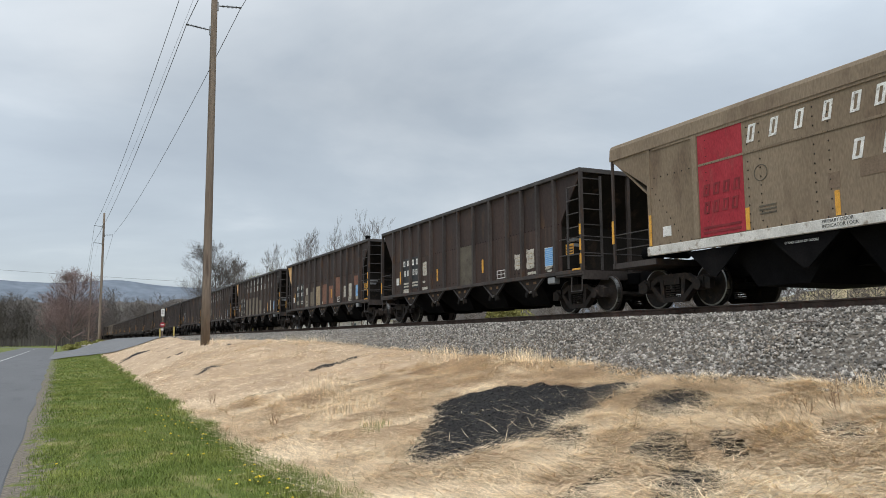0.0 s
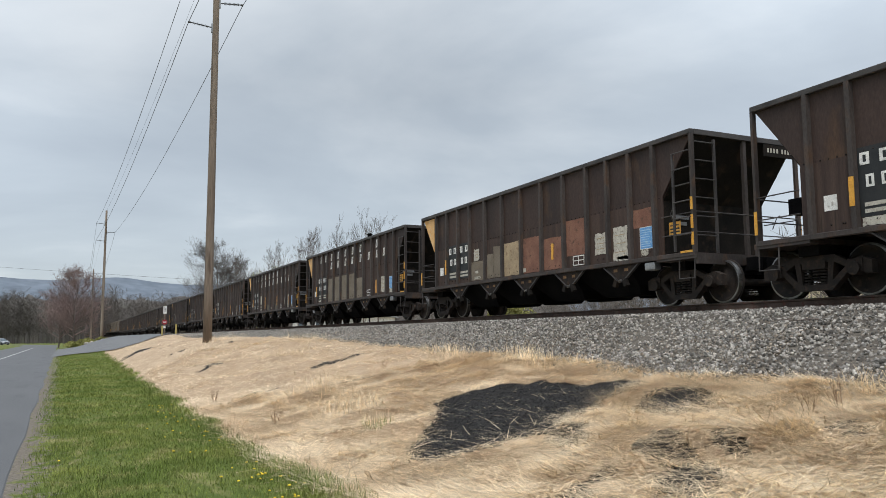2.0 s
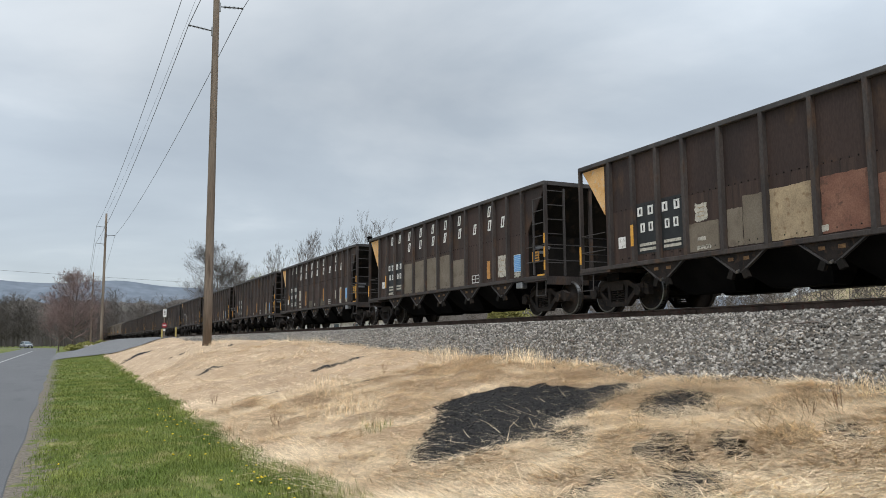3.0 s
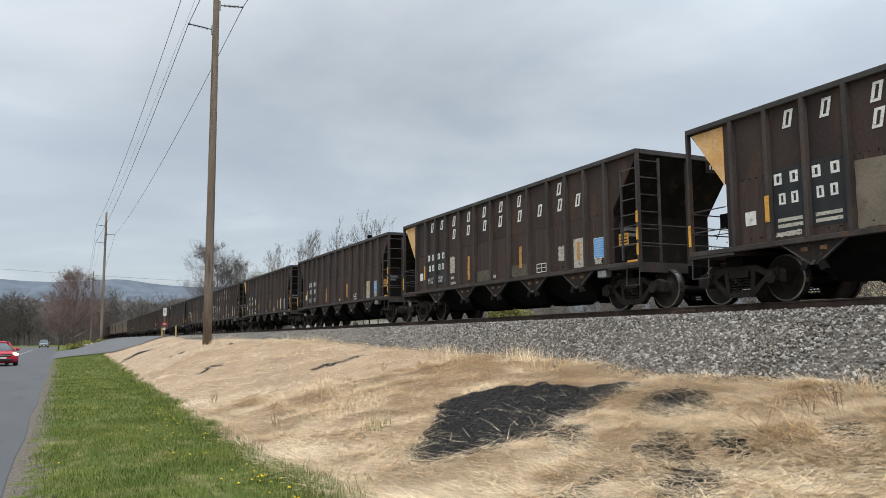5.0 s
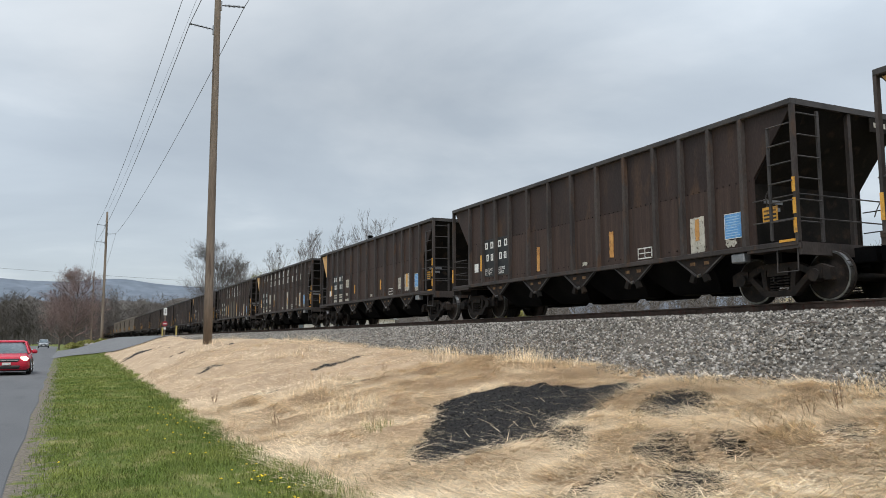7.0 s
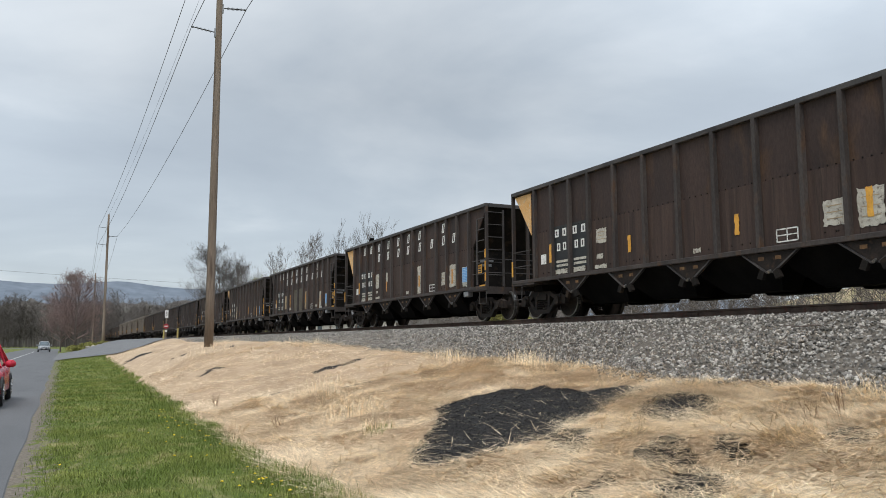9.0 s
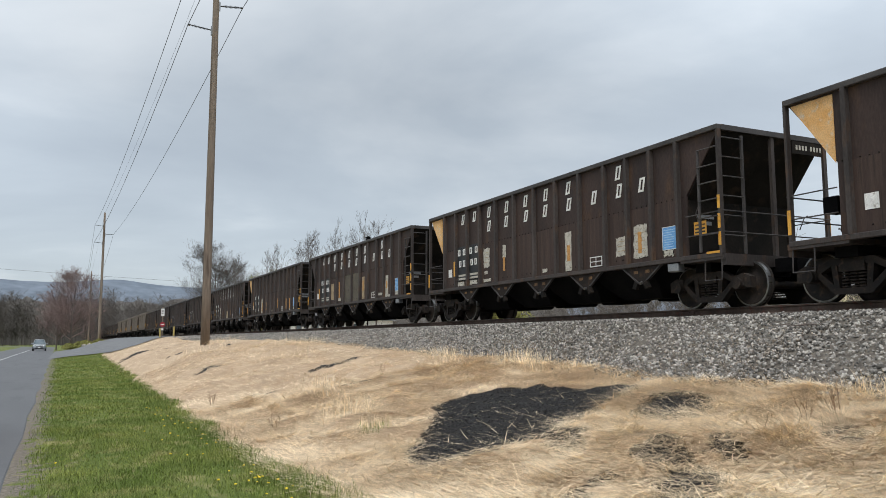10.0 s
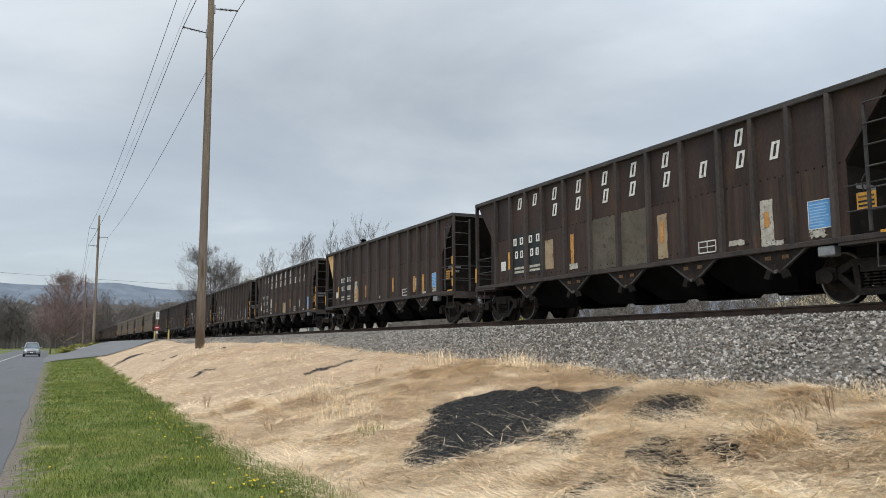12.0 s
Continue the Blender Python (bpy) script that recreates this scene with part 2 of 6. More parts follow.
M_GLASS = material("dark_car_glass", (0.10, 0.13, 0.15), (0.14, 0.17, 0.19), 0.08, 0, 1, 10, 0)
M_CARRED = material("glossy_red_car_paint", (0.46, 0.022, 0.045), (0.50, 0.028, 0.055), 0.25, 0, 1, 20, 0)
M_CARSILVER = material("silver_car_paint", (0.26, 0.28, 0.30), (0.30, 0.32, 0.34), 0.3, 0.3, 1, 20, 0)
M_BLACKPLASTIC = material("black_plastic", (0.015, 0.015, 0.016), (0.025, 0.025, 0.026), 0.5, 0, 3, 40, 0.1)
M_TYRE = material("black_tyre_rubber", (0.018, 0.018, 0.019), (0.03, 0.03, 0.03), 0.8, 0, 5, 60, 0.2)
M_CHROME = material("bright_metal_trim", (0.6, 0.6, 0.6), (0.7, 0.7, 0.7), 0.25, 0.9, 3, 30, 0)
M_HEADLIGHT = glow("lit_headlight", (1.0, 0.86, 0.62), 2.5)


# ---- mesh helpers ----
def box(bm, x0, x1, y0, y1, z0, z1):
    v = [bm.verts.new(p) for p in ((x0, y0, z0), (x1, y0, z0), (x1, y1, z0), (x0, y1, z0), (x0, y0, z1), (x1, y0, z1), (x1, y1, z1), (x0, y1, z1))]
    for f in ((3, 2, 1, 0), (4, 5, 6, 7), (0, 1, 5, 4), (1, 2, 6, 5), (2, 3, 7, 6), (3, 0, 4, 7)):
        bm.faces.new([v[i] for i in f])


def prism(bm, outline, axis, a, b):
    """An outline of (u, v) pairs pulled along an axis from a to b."""
    def place(u, v, w):
        return {"x": (w, u, v), "y": (u, w, v), "z": (u, v, w)}[axis]
    lo = [bm.verts.new(place(u, v, a)) for u, v in outline]
    hi = [bm.verts.new(place(u, v, b)) for u, v in outline]
    k = len(outline)
    bm.faces.new(lo[::-1])
    bm.faces.new(hi)
    for i in range(k):
        bm.faces.new((lo[i], lo[(i + 1) % k], hi[(i + 1) % k], hi[i]))


def tube(bm, pts, r, n=8, r2=None, cap=True):
    """A round bar along points, tapering from r to r2."""
    pts = [Vector(p) for p in pts]
    rings = []
    for i, p in enumerate(pts):
        d = (pts[min(i + 1, len(pts) - 1)] - pts[max(i - 1, 0)]).normalized()
        s = d.cross(Vector((0, 0, 1)))
        s = Vector((1, 0, 0)) if s.length < 1e-3 else s.normalized()
        u = s.cross(d)
        q = r if r2 is None else r + (r2 - r) * i / (len(pts) - 1)
        rings.append([bm.verts.new(p + q * (math.cos(a) * s + math.sin(a) * u)) for a in (2 * math.pi * k / n for k in range(n))])
    for a, b in zip(rings, rings[1:]):
        for k in range(n):
            bm.faces.new((a[k], a[(k + 1) % n], b[(k + 1) % n], b[k]))
    if cap:
        bm.faces.new(rings[0][::-1])
        bm.faces.new(rings[-1])


def finish(name, bm, mat, smooth=False, bevel=0.0):
    if bevel:
        bmesh.ops.bevel(bm, geom=bm.edges[:], offset=bevel, segments=1, affect="EDGES", clamp_overlap=True)
    bmesh.ops.recalc_face_normals(bm, faces=bm.faces[:])
    me = bpy.data.meshes.new(name)
    bm.to_mesh(me)
    bm.free()
    me.materials.append(mat)
    if smooth:
        for p in me.polygons:
            p.use_smooth = True
    return me


def part(name, bm, mat, parent, label="", m=None, smooth=False, bevel=0.0):
    """Links a bmesh (or a finished mesh) as one object under a thing or a part."""
    me = finish(name, bm, mat, smooth, bevel) if isinstance(bm, bmesh.types.BMesh) else bm
    ob = new(name, me)
    ob.parent = parent
    if m is not None:
        ob.matrix_basis = m
    return tagged(ob, label)


def thing(name, label, category, m=None, group="", kind="", data=None):
    ob = new(name, data)
    if m is not None:
        ob.matrix_basis = m
    return tagged(ob, label, category, group, kind)


def raw_mesh(name, verts, faces, mat, smooth=False):
    """A mesh from arrays: verts (n, 3) and faces (m, 3 or 4)."""
    me = bpy.data.meshes.new(name)
    verts, faces = np.asarray(verts, np.float32), np.asarray(faces, np.int32)
    k = faces.shape[1]
    me.vertices.add(len(verts))
    me.vertices.foreach_set("co", verts.ravel())
    me.loops.add(faces.size)
    me.loops.foreach_set("vertex_index", faces.ravel())
    me.polygons.add(len(faces))
    me.polygons.foreach_set("loop_start", np.arange(0, faces.size, k, dtype=np.int32))
    me.polygons.foreach_set("use_smooth", np.full(len(faces), smooth))
    me.update(calc_edges=True)
    me.materials.append(mat)
    return me


# ---- the lie of the land ----
TRACK_X, RAIL_Z = 13.343, 2.176
ROAD_EDGE, ROAD_LINE, ROAD_FAR = -0.45, -3.9, -7.1


def sstep(a, b, v):
    t = np.clip((v - a) / (b - a), 0, 1)
    return t * t * (3 - 2 * t)


def lerp(a, b, t):
    return a + (b - a) * t


def toe_x(y):
    """Foot of the bank, where the green verge meets the straw."""
    return np.interp(y, [6, 7.5, 8.6, 10, 14, 21, 28, 57, 90], [2.34, 2.30, 2.20, 2.10, 2.13, 2.18, 2.22, 2.72, 3.0])


def lattice(i, j, seed):
    h = np.sin(i * 127.1 + j * 311.7 + seed * 74.7) * 43758.5453
    return h - np.floor(h)


def soft_noise(x, y, scale, seed=0):
    """Smooth value noise between -1 and 1 on arrays, with cells of the given size in metres."""
    u, v = np.asarray(x, float) / scale, np.asarray(y, float) / scale
    i, j = np.floor(u), np.floor(v)
    a, b = u - i, v - j
    a, b = a * a * (3 - 2 * a), b * b * (3 - 2 * b)
    low = lattice(i, j, seed) * (1 - a) + lattice(i + 1, j, seed) * a
    high = lattice(i, j + 1, seed) * (1 - a) + lattice(i + 1, j + 1, seed) * a
    return 2 * (low * (1 - b) + high * b) - 1


def hummocks(x, y):
    """Matted lumps and low erosion steps that run aslant down the bank."""
    u, v = x * 0.80 + y * 0.35, y * 0.55 - x * 0.45
    steps = 0.075 * (1 - np.abs(soft_noise(u, v * 1.9, 1.25, 3))) ** 2
    lumps = 0.050 * soft_noise(x, y, 0.85, 5) + 0.026 * soft_noise(u, v * 2.2, 0.34, 7) + 0.010 * soft_noise(x, y, 0.14, 9)
    on = sstep(2.3, 3.3, x) * (1 - sstep(8.3, 9.3, x)) * (1 - sstep(55, 70, y)) * (y > 0)
    return (steps + lumps - 0.03) * on * (1 + 0.7 * sstep(13, 24, y))


def road_shift(y):
    return -0.0075 * y - 0.0075 * np.clip(y - 195, 0, 60) ** 2 - 0.9 * np.clip(y - 255, 0, 400)


def ramp_z(x, y):
    """The side road's surface: it climbs to the track and is higher along its far edge."""
    near = np.interp(x, [-1, 1.7, 4, 6, 8, 9.5, 18.5, 40], [0, 0.22, 0.47, 1.08, 1.68, 1.95, 2.1, 0.5])
    far = np.interp(x, [-1, 1.0, 4, 6, 9.5, 18.5, 40], [0, 0.4, 1.36, 1.81, 2.0, 2.1, 0.5])
    return lerp(near, far, np.clip((y - 79) / 34, 0, 1))


def land(x, y):
    """Height of the ground at x across the track and y along it (arrays)."""
    x, y = np.asarray(x, float), np.asarray(y, float)
    s = sstep(9, 34, y)
    x0 = toe_x(y)
    xc, zc = lerp(9.4, 6.4, s), lerp(0.95, 1.36, s)
    zt = lerp(0.97, 1.45, s)
    u = np.clip((x - x0) / (xc - x0), 0, 1)
    shape = lerp(u, u * (1.75 - 0.75 * u), s * 0.8)
    z = shape * zc + np.clip((x - xc) / 2.5, 0, 1) * (zt - zc)
    z = z + 0.05 * np.clip(1 - np.abs(x - 1.0) / 1.5, 0, 1)
    z = z + hummocks(x, y)
    # far side of the formation falls away, then the valley side climbs
    z = lerp(z, -1.6, sstep(17.5, 26, x))
    z = z + sstep(90, 420, x) * 46 * sstep(-250, 60, y) * (1 - sstep(150, 420, y))
    # level crossing approach
    w = sstep(66, 79, y) * (1 - sstep(114, 121, y)) * (x > -0.9)
    z = lerp(z, ramp_z(x, y) - 0.06, w)
    # beyond the crossing the bank is lower
    far = sstep(116, 132, y) * (x > -0.5)
    z = lerp(z, np.interp(x, [-0.5, 3.0, 6.0, 9.5, 17.5, 26, 400], [0, 0.5, 1.0, 1.6, 1.6, -1.0, -1.0]) * (1 - sstep(240, 330, y)), far * (x < 90))
    return z


def grid_mesh(name, xs, ys, mat, lift=0.0, rough=0.0, smooth=True):
    X, Y = np.meshgrid(xs, ys)
    Z = land(X, Y) + lift
    if rough:
        rng = np.random.default_rng(5)
        Z = Z + rng.normal(0, rough, Z.shape)
    nx, ny = len(xs), len(ys)
    i = np.arange(nx * ny).reshape(ny, nx)
    faces = np.stack([i[:-1, :-1], i[:-1, 1:], i[1:, 1:], i[1:, :-1]], -1).reshape(-1, 4)
    return raw_mesh(name, np.stack([X, Y, Z], -1).reshape(-1, 3), faces, mat, smooth), X.ravel(), Y.ravel()


def ground_material():
    """Green verge, straw bank, coal spill and field, told apart by soft masks with ragged edges."""
    m = bpy.data.materials.new("ground_cover")
    m.use_nodes = True
    t = m.node_tree
    n, l = t.nodes, t.links
    b = n["Principled BSDF"]
    b.inputs["Roughness"].default_value = 0.95
    b.inputs["Specular IOR Level"].default_value = 0.15
    tc = n.new("ShaderNodeTexCoord")

    def nz(scale, detail=6, stretch=(1, 1, 1)):
        mp = n.new("ShaderNodeMapping")
        mp.inputs["Scale"].default_value = stretch
        l.new(tc.outputs["Object"], mp.inputs["Vector"])
        k = n.new("ShaderNodeTexNoise")
        k.inputs["Scale"].default_value, k.inputs["Detail"].default_value = scale, detail
        l.new(mp.outputs[0], k.inputs["Vector"])
        return k.outputs["Fac"]

    def mixc(fac, a, c):
        k = n.new("ShaderNodeMix")
        k.data_type = "RGBA"
        for slot, v in ((6, a), (7, c)):
            if isinstance(v, tuple):
                k.inputs[slot].default_value = (*v, 1)
            else:
                l.new(v, k.inputs[slot])
        l.new(fac, k.inputs[0])
        return k.outputs[2]

    def rng(v, a, c, lo=0.0, hi=1.0):
        k = n.new("ShaderNodeMapRange")
        for name, x in (("From Min", a), ("From Max", c), ("To Min", lo), ("To Max", hi)):
            k.inputs[name].default_value = x
        l.new(v, k.inputs["Value"])
        return k.outputs[0]

    def mask(name, ragged):
        at = n.new("ShaderNodeAttribute")
        at.attribute_name = name
        k = n.new("ShaderNodeMath")
        k.operation = "ADD"
        l.new(at.outputs["Fac"], k.inputs[0])
        l.new(rng(nz(ragged, 8), 0.3, 0.7, -0.35, 0.35), k.inputs[1])
        return rng(k.outputs[0], 0.42, 0.58)

    green = mixc(rng(nz(0.5), 0.35, 0.65), (0.074, 0.108, 0.022), (0.145, 0.166, 0.046))
    green = mixc(rng(nz(3.0, 8, (1, 0.4, 1)), 0.52, 0.68), green, (0.28, 0.25, 0.115))
    straw = mixc(rng(nz(0.8, 8), 0.3, 0.7), (0.37, 0.27, 0.185), (0.53, 0.405, 0.285))
    straw = mixc(rng(nz(9.0, 6, (1, 3, 1)), 0.56, 0.74), straw, (0.24, 0.155, 0.09))
    straw = mixc(rng(nz(26.0, 6, (2.5, 0.7, 1)), 0.55, 0.72), straw, (0.66, 0.52, 0.35))
    coal = mixc(rng(nz(14, 8), 0.3, 0.7), (0.012, 0.012, 0.012), (0.034, 0.031, 0.029))
    coal = mixc(rng(nz(30, 4), 0.62, 0.72), coal, (0.10, 0.095, 0.09))
    c = mixc(mask("straw", 3.5), green, straw)
    # the coal colour also paints the shaded crevices along the bank
    c = mixc(mask("coal", 3.0), c, coal)
    gravel = mixc(rng(nz(20, 5), 0.35, 0.65), (0.12, 0.105, 0.088), (0.22, 0.19, 0.155))
    c = mixc(mask("gravel", 4.0), c, gravel)
    l.new(c, b.inputs["Base Color"])
    bp = n.new("ShaderNodeBump")
    bp.inputs["Strength"].default_value, bp.inputs["Distance"].default_value = 0.7, 0.04
    l.new(nz(25, 6, (1, 1.6, 1)), bp.inputs["Height"])
    l.new(bp.outputs[0], b.inputs["Normal"])
    return m


M_GROUND = ground_material()


SPILL = [(3.36, 8.1), (3.79, 8.98), (4.98, 10.72), (5.52, 11.89), (6.32, 12.2), (7.13, 11.9), (7.6, 11.2), (8.1, 9.85), (7.6, 9.38), (7.0, 9.33), (5.88, 8.49), (5.26, 7.94), (4.5, 7.82), (3.93, 7.54), (3.5, 7.55), (3.28, 7.75)]
# thin streaks painting in shaded crevices, and bare spots: centre x, y, half-length, half-width, turn, strength
STREAKS = [(7.1, 8.05, 1.0, 0.5, 0.9, 1.0), (6.46, 20.4, 1.1, 0.28, 0.45, 0.9), (4.1, 25.3, 0.7, 0.3, 0.7, 0.75), (4.1, 51.5, 1.3, 1.0, 0.5, 0.9), (3.4, 50.0, 0.8, 0.6, 0.5, 0.8), (5.4, 45.0, 0.8, 0.8, 0.5, 0.7),
           (5.2, 7.7, 0.75, 0.28, 0.75, 0.72), (4.95, 7.15, 0.8, 0.25, 0.75, 0.68), (5.3, 6.15, 0.8, 0.35, 0.8, 0.78), (4.75, 5.2, 0.9, 0.40, 0.8, 0.80), (4.08, 5.75, 0.6, 0.25, 0.7, 0.68), (5.75, 5.8, 0.7, 0.25, 0.8, 0.68), (6.66, 5.2, 0.6, 0.28, 0.8, 0.68),
           (5.9, 16.5, 0.8, 0.16, 0.45, 0.72), (3.9, 17.6, 0.6, 0.2, 0.5, 0.68), (5.6, 33.0, 1.0, 0.3, 0.5, 0.78), (4.5, 37.0, 0.9, 0.3, 0.5, 0.78), (7.0, 27.5, 0.9, 0.2, 0.5, 0.75)]


def coal_shade_mask(x, y):
    """Spilled coal down the bank, plus streaks that paint in shaded crevices and bare spots, about 1 inside, 0 outside.
    """
    x, y = np.asarray(x, float), np.asarray(y, float)
    inside = np.zeros(x.shape, bool)
    edge = np.full(x.shape, 1e9)
    for (xa, ya), (xb, yb) in zip(SPILL, SPILL[1:] + SPILL[:1]):
        hit = ((ya > y) != (yb > y)) & (x < (xb - xa) * (y - ya) / (yb - ya + 1e-9) + xa)
        inside ^= hit
        t = np.clip(((x - xa) * (xb - xa) + (y - ya) * (yb - ya)) / ((xb - xa) ** 2 + (yb - ya) ** 2), 0, 1)
        edge = np.minimum(edge, np.hypot(x - xa - t * (xb - xa), y - ya - t * (yb - ya)))
    d = np.clip(0.5 + np.where(inside, edge, -edge) * 3.0, 0, 1.2)
    for cx, cy, ax, ay, turn, k in STREAKS:
        c, s = math.cos(turn), math.sin(turn)
        u, v = (x - cx) * c + (y - cy) * s, -(x - cx) * s + (y - cy) * c
        d = np.maximum(d, k * np.clip(1.35 - 0.85 * np.sqrt((u / ax) ** 2 + (v / ay) ** 2), 0, 1))
    return d


def build_ground():
    xs = np.concatenate([[-3000, -1200, -500, -200, -90, -50, -30, -20, -14, -10], np.arange(-8, 2, 0.5), np.arange(2, 10.2, 0.12), np.arange(10.5, 26, 0.75), [28, 34, 45, 60, 90, 130, 180, 240, 300, 360, 420, 600, 1200, 3000]])
    ys = np.concatenate([[-3000, -800, -250, -100, -40, -15], np.arange(-8, 3, 1.0), np.arange(3, 20, 0.12), np.arange(20, 45, 0.4), np.arange(45, 135, 1.0), [140, 150, 165, 180, 200, 220, 240, 260, 290, 330, 370, 420, 500, 800, 1500, 4000]])
    me, X, Y = grid_mesh("ground", xs, ys, M_GROUND)
    straw = np.clip(0.5 + (X - toe_x(Y)) * 2.2, 0, 1) * (X < 17) * (Y < 96)
    straw = np.maximum(straw, ((X > 4) & (X < 17) & (Y >= 96)) * 0.6)
    straw = np.where(X > 19, 0.52, straw)
    coal = coal_shade_mask(X, Y)
    gravel = np.clip(0.9 - np.abs(X - (ROAD_EDGE + 0.15 + road_shift(Y))) * 1.6, 0, 1) * (Y < 80)
    gravel = np.maximum(gravel, np.clip(0.5 + (X - np.interp(Y, [7, 10.5, 13], [8.9, 8.9, 9.7])) * 2, 0, 1) * (X < 19))
    for name, v in (("straw", straw), ("coal", coal), ("gravel", gravel)):
        a = me.attributes.new(name, "FLOAT", "POINT")
        a.data.foreach_set("value", v.astype(np.float32))
    tagged(new("ground", me), "rolling ground with green verge and dry straw bank", "ground", kind="structure")


build_ground()


def strip(name, xl, xr, ys, lift, mat, shift=True):
    """A flat band along the road between two edges."""
    ys = np.asarray(ys, float)
    sh = road_shift(ys) if shift else 0 * ys
    L, R = np.broadcast_to(xl, ys.shape) + sh, np.broadcast_to(xr, ys.shape) + sh
    v = np.concatenate([np.stack([L, ys, 0 * ys + lift], -1), np.stack([R, ys, 0 * ys + lift], -1), np.stack([R + 0.04, ys, 0 * ys - 0.02], -1)])
    k = len(ys)
    i = np.arange(k - 1)
    f = np.stack([i, i + k, i + k + 1, i + 1], -1)
    return raw_mesh(name, v, np.concatenate([f, f + k]) if lift < 0.02 else f, mat)


road_y = np.concatenate([[-400, -60, -20], np.arange(-10, 120, 2.0), np.arange(120, 400, 8.0)])
wob = 0.03 * np.sin(road_y * 0.9) + 0.03 * np.sin(road_y * 2.3)
tagged(new("road", strip("road", ROAD_FAR, ROAD_EDGE + wob, road_y, 0.012, M_ASPHALT)), "worn grey asphalt country road with crumbling edge", "road", kind="structure")
road_line = strip("road_line", ROAD_LINE - 0.06, ROAD_LINE + 0.06, np.concatenate([np.arange(-60, 148, 4.0)]), 0.021, M_LINE)
tagged(new("road_marking", road_line), "worn white painted line along the road", "road marking", kind="structure")
for a in (160.0, 186.0):
    tagged(new("road_marking", strip("road_dash", ROAD_LINE - 0.06, ROAD_LINE + 0.06, [a, a + 8], 0.021, M_LINE)), "short worn white dash on the road", "road marking", kind="structure")


def build_ramp():
    """The asphalt approach from the road up to the level crossing."""
    xs = np.linspace(-1.2, 11.6, 24)
    near = np.interp(xs, [-1.2, 0.5, 4, 6, 8.5, 11.6], [72, 78, 78.6, 78.4, 83, 89])
    far = np.interp(xs, [-1.2, 1.0, 4, 6, 11.6], [122, 112, 113, 114, 108])
    vs = np.linspace(0, 1, 9)
    X = np.repeat(xs[:, None], 9, 1)
    Y = near[:, None] + (far - near)[:, None] * vs
    Z = ramp_z(X, Y) + 0.02
    i = np.arange(X.size).reshape(X.shape)
    f = np.stack([i[:-1, :-1], i[1:, :-1], i[1:, 1:], i[:-1, 1:]], -1).reshape(-1, 4)
    tagged(new("crossing_approach", raw_mesh("crossing_approach", np.stack([X, Y, Z], -1).reshape(-1, 3), f, M_ASPHALTPALE, True)), "grey asphalt side road climbing to the level crossing", "road", kind="structure")


build_ramp()


# ---- track ----
def ballast_toe(y):
    """Foot of the stones: they spill further down the bank near the road's end of the walk."""
    return np.interp(y, [-60, 6, 7.7, 9, 10.2, 11.4, 13, 16, 20, 24, 34], [8.7, 8.7, 8.72, 8.6, 8.6, 8.95, 9.6, 9.5, 9.3, 8.9, 9.3])


def build_track():
    ys = [-60.0, 520.0]
    for side in (-1, 1):
        bm = bmesh.new()
        x = TRACK_X + side * 0.755
        z = RAIL_Z
        prism(bm, [(x - 0.07, z - 0.17), (x + 0.07, z - 0.17), (x + 0.07, z - 0.155), (x + 0.012, z - 0.135), (x + 0.010, z - 0.045), (x + 0.036, z - 0.036), (x + 0.036, z - 0.006),
                   (x - 0.036, z - 0.006), (x - 0.036, z - 0.036), (x - 0.010, z - 0.045), (x - 0.012, z - 0.135), (x - 0.07, z - 0.155)], "y", *ys)
        rail = thing("rail", "rusty steel rail with a worn bright head", "rail", group="rails of the track", data=finish("rail", bm, M_RUST))
        bm = bmesh.new()
        prism(bm, [(x - 0.032, z - 0.006), (x + 0.032, z - 0.006), (x + 0.026, z), (x - 0.026, z)], "y", *ys)
        part("rail_head", bm, M_RAILTOP, rail, "polished rail head")
        if side < 0:
            for y in (13.9, 26.0, 38.0):
                bm = bmesh.new()
                box(bm, x - 0.045, x - 0.014, y - 0.45, y + 0.45, z - 0.13, z - 0.05)
                for k in range(4):
                    tube(bm, [(x - 0.075, y - 0.33 + 0.22 * k, z - 0.09), (x - 0.04, y - 0.33 + 0.22 * k, z - 0.09)], 0.018, 6)
                part("joint_bar", bm, M_RUST, rail, "rust-red bolted joint bar")
    bm = bmesh.new()
    box(bm, -1.3, 1.3, -0.11, 0.11, -0.18, 0)
    tie = finish("sleeper", bm, M_TIE, bevel=0.012)
    for k in range(200):
        ob = new("sleeper", tie)
        ob.location = (TRACK_X + 0.02 * math.sin(k * 5.1), 4 + 0.53 * k, RAIL_Z - 0.172)
        tagged(ob, "weathered creosoted wooden railway sleeper", "sleeper", "sleepers under the rails")
    # ballast heap: a trapezoid that the stones lie on
    yy = np.concatenate([[-60, -20], np.arange(-4, 60, 1.0), np.arange(60, 520, 10.0)])
    rows = []
    for y in yy:
        toe = float(ballast_toe(y))
        zt = float(land(toe, y)) - 0.02
        rows.append([(toe, y, zt), (11.25, y, 1.90), (11.7, y, 1.95), (15.2, y, 1.95), (17.6, y, 0.9)])
    v = np.array(rows).reshape(-1, 3)
    i = np.arange(len(v)).reshape(len(yy), 5)
    f = np.stack([i[:-1, :-1], i[:-1, 1:], i[1:, 1:], i[1:, :-1]], -1).reshape(-1, 4)
    tagged(new("ballast_bed", raw_mesh("ballast_bed", v, f, M_BED, True)), "sloping bed of grey crushed stone under the track", "ballast", kind="structure")


build_track()


# ---- the open hopper car ----
LEN, HALF, TOP, SILL = 14.134, 1.6, 3.70, 1.06
END = LEN / 2
CUT = 1.02
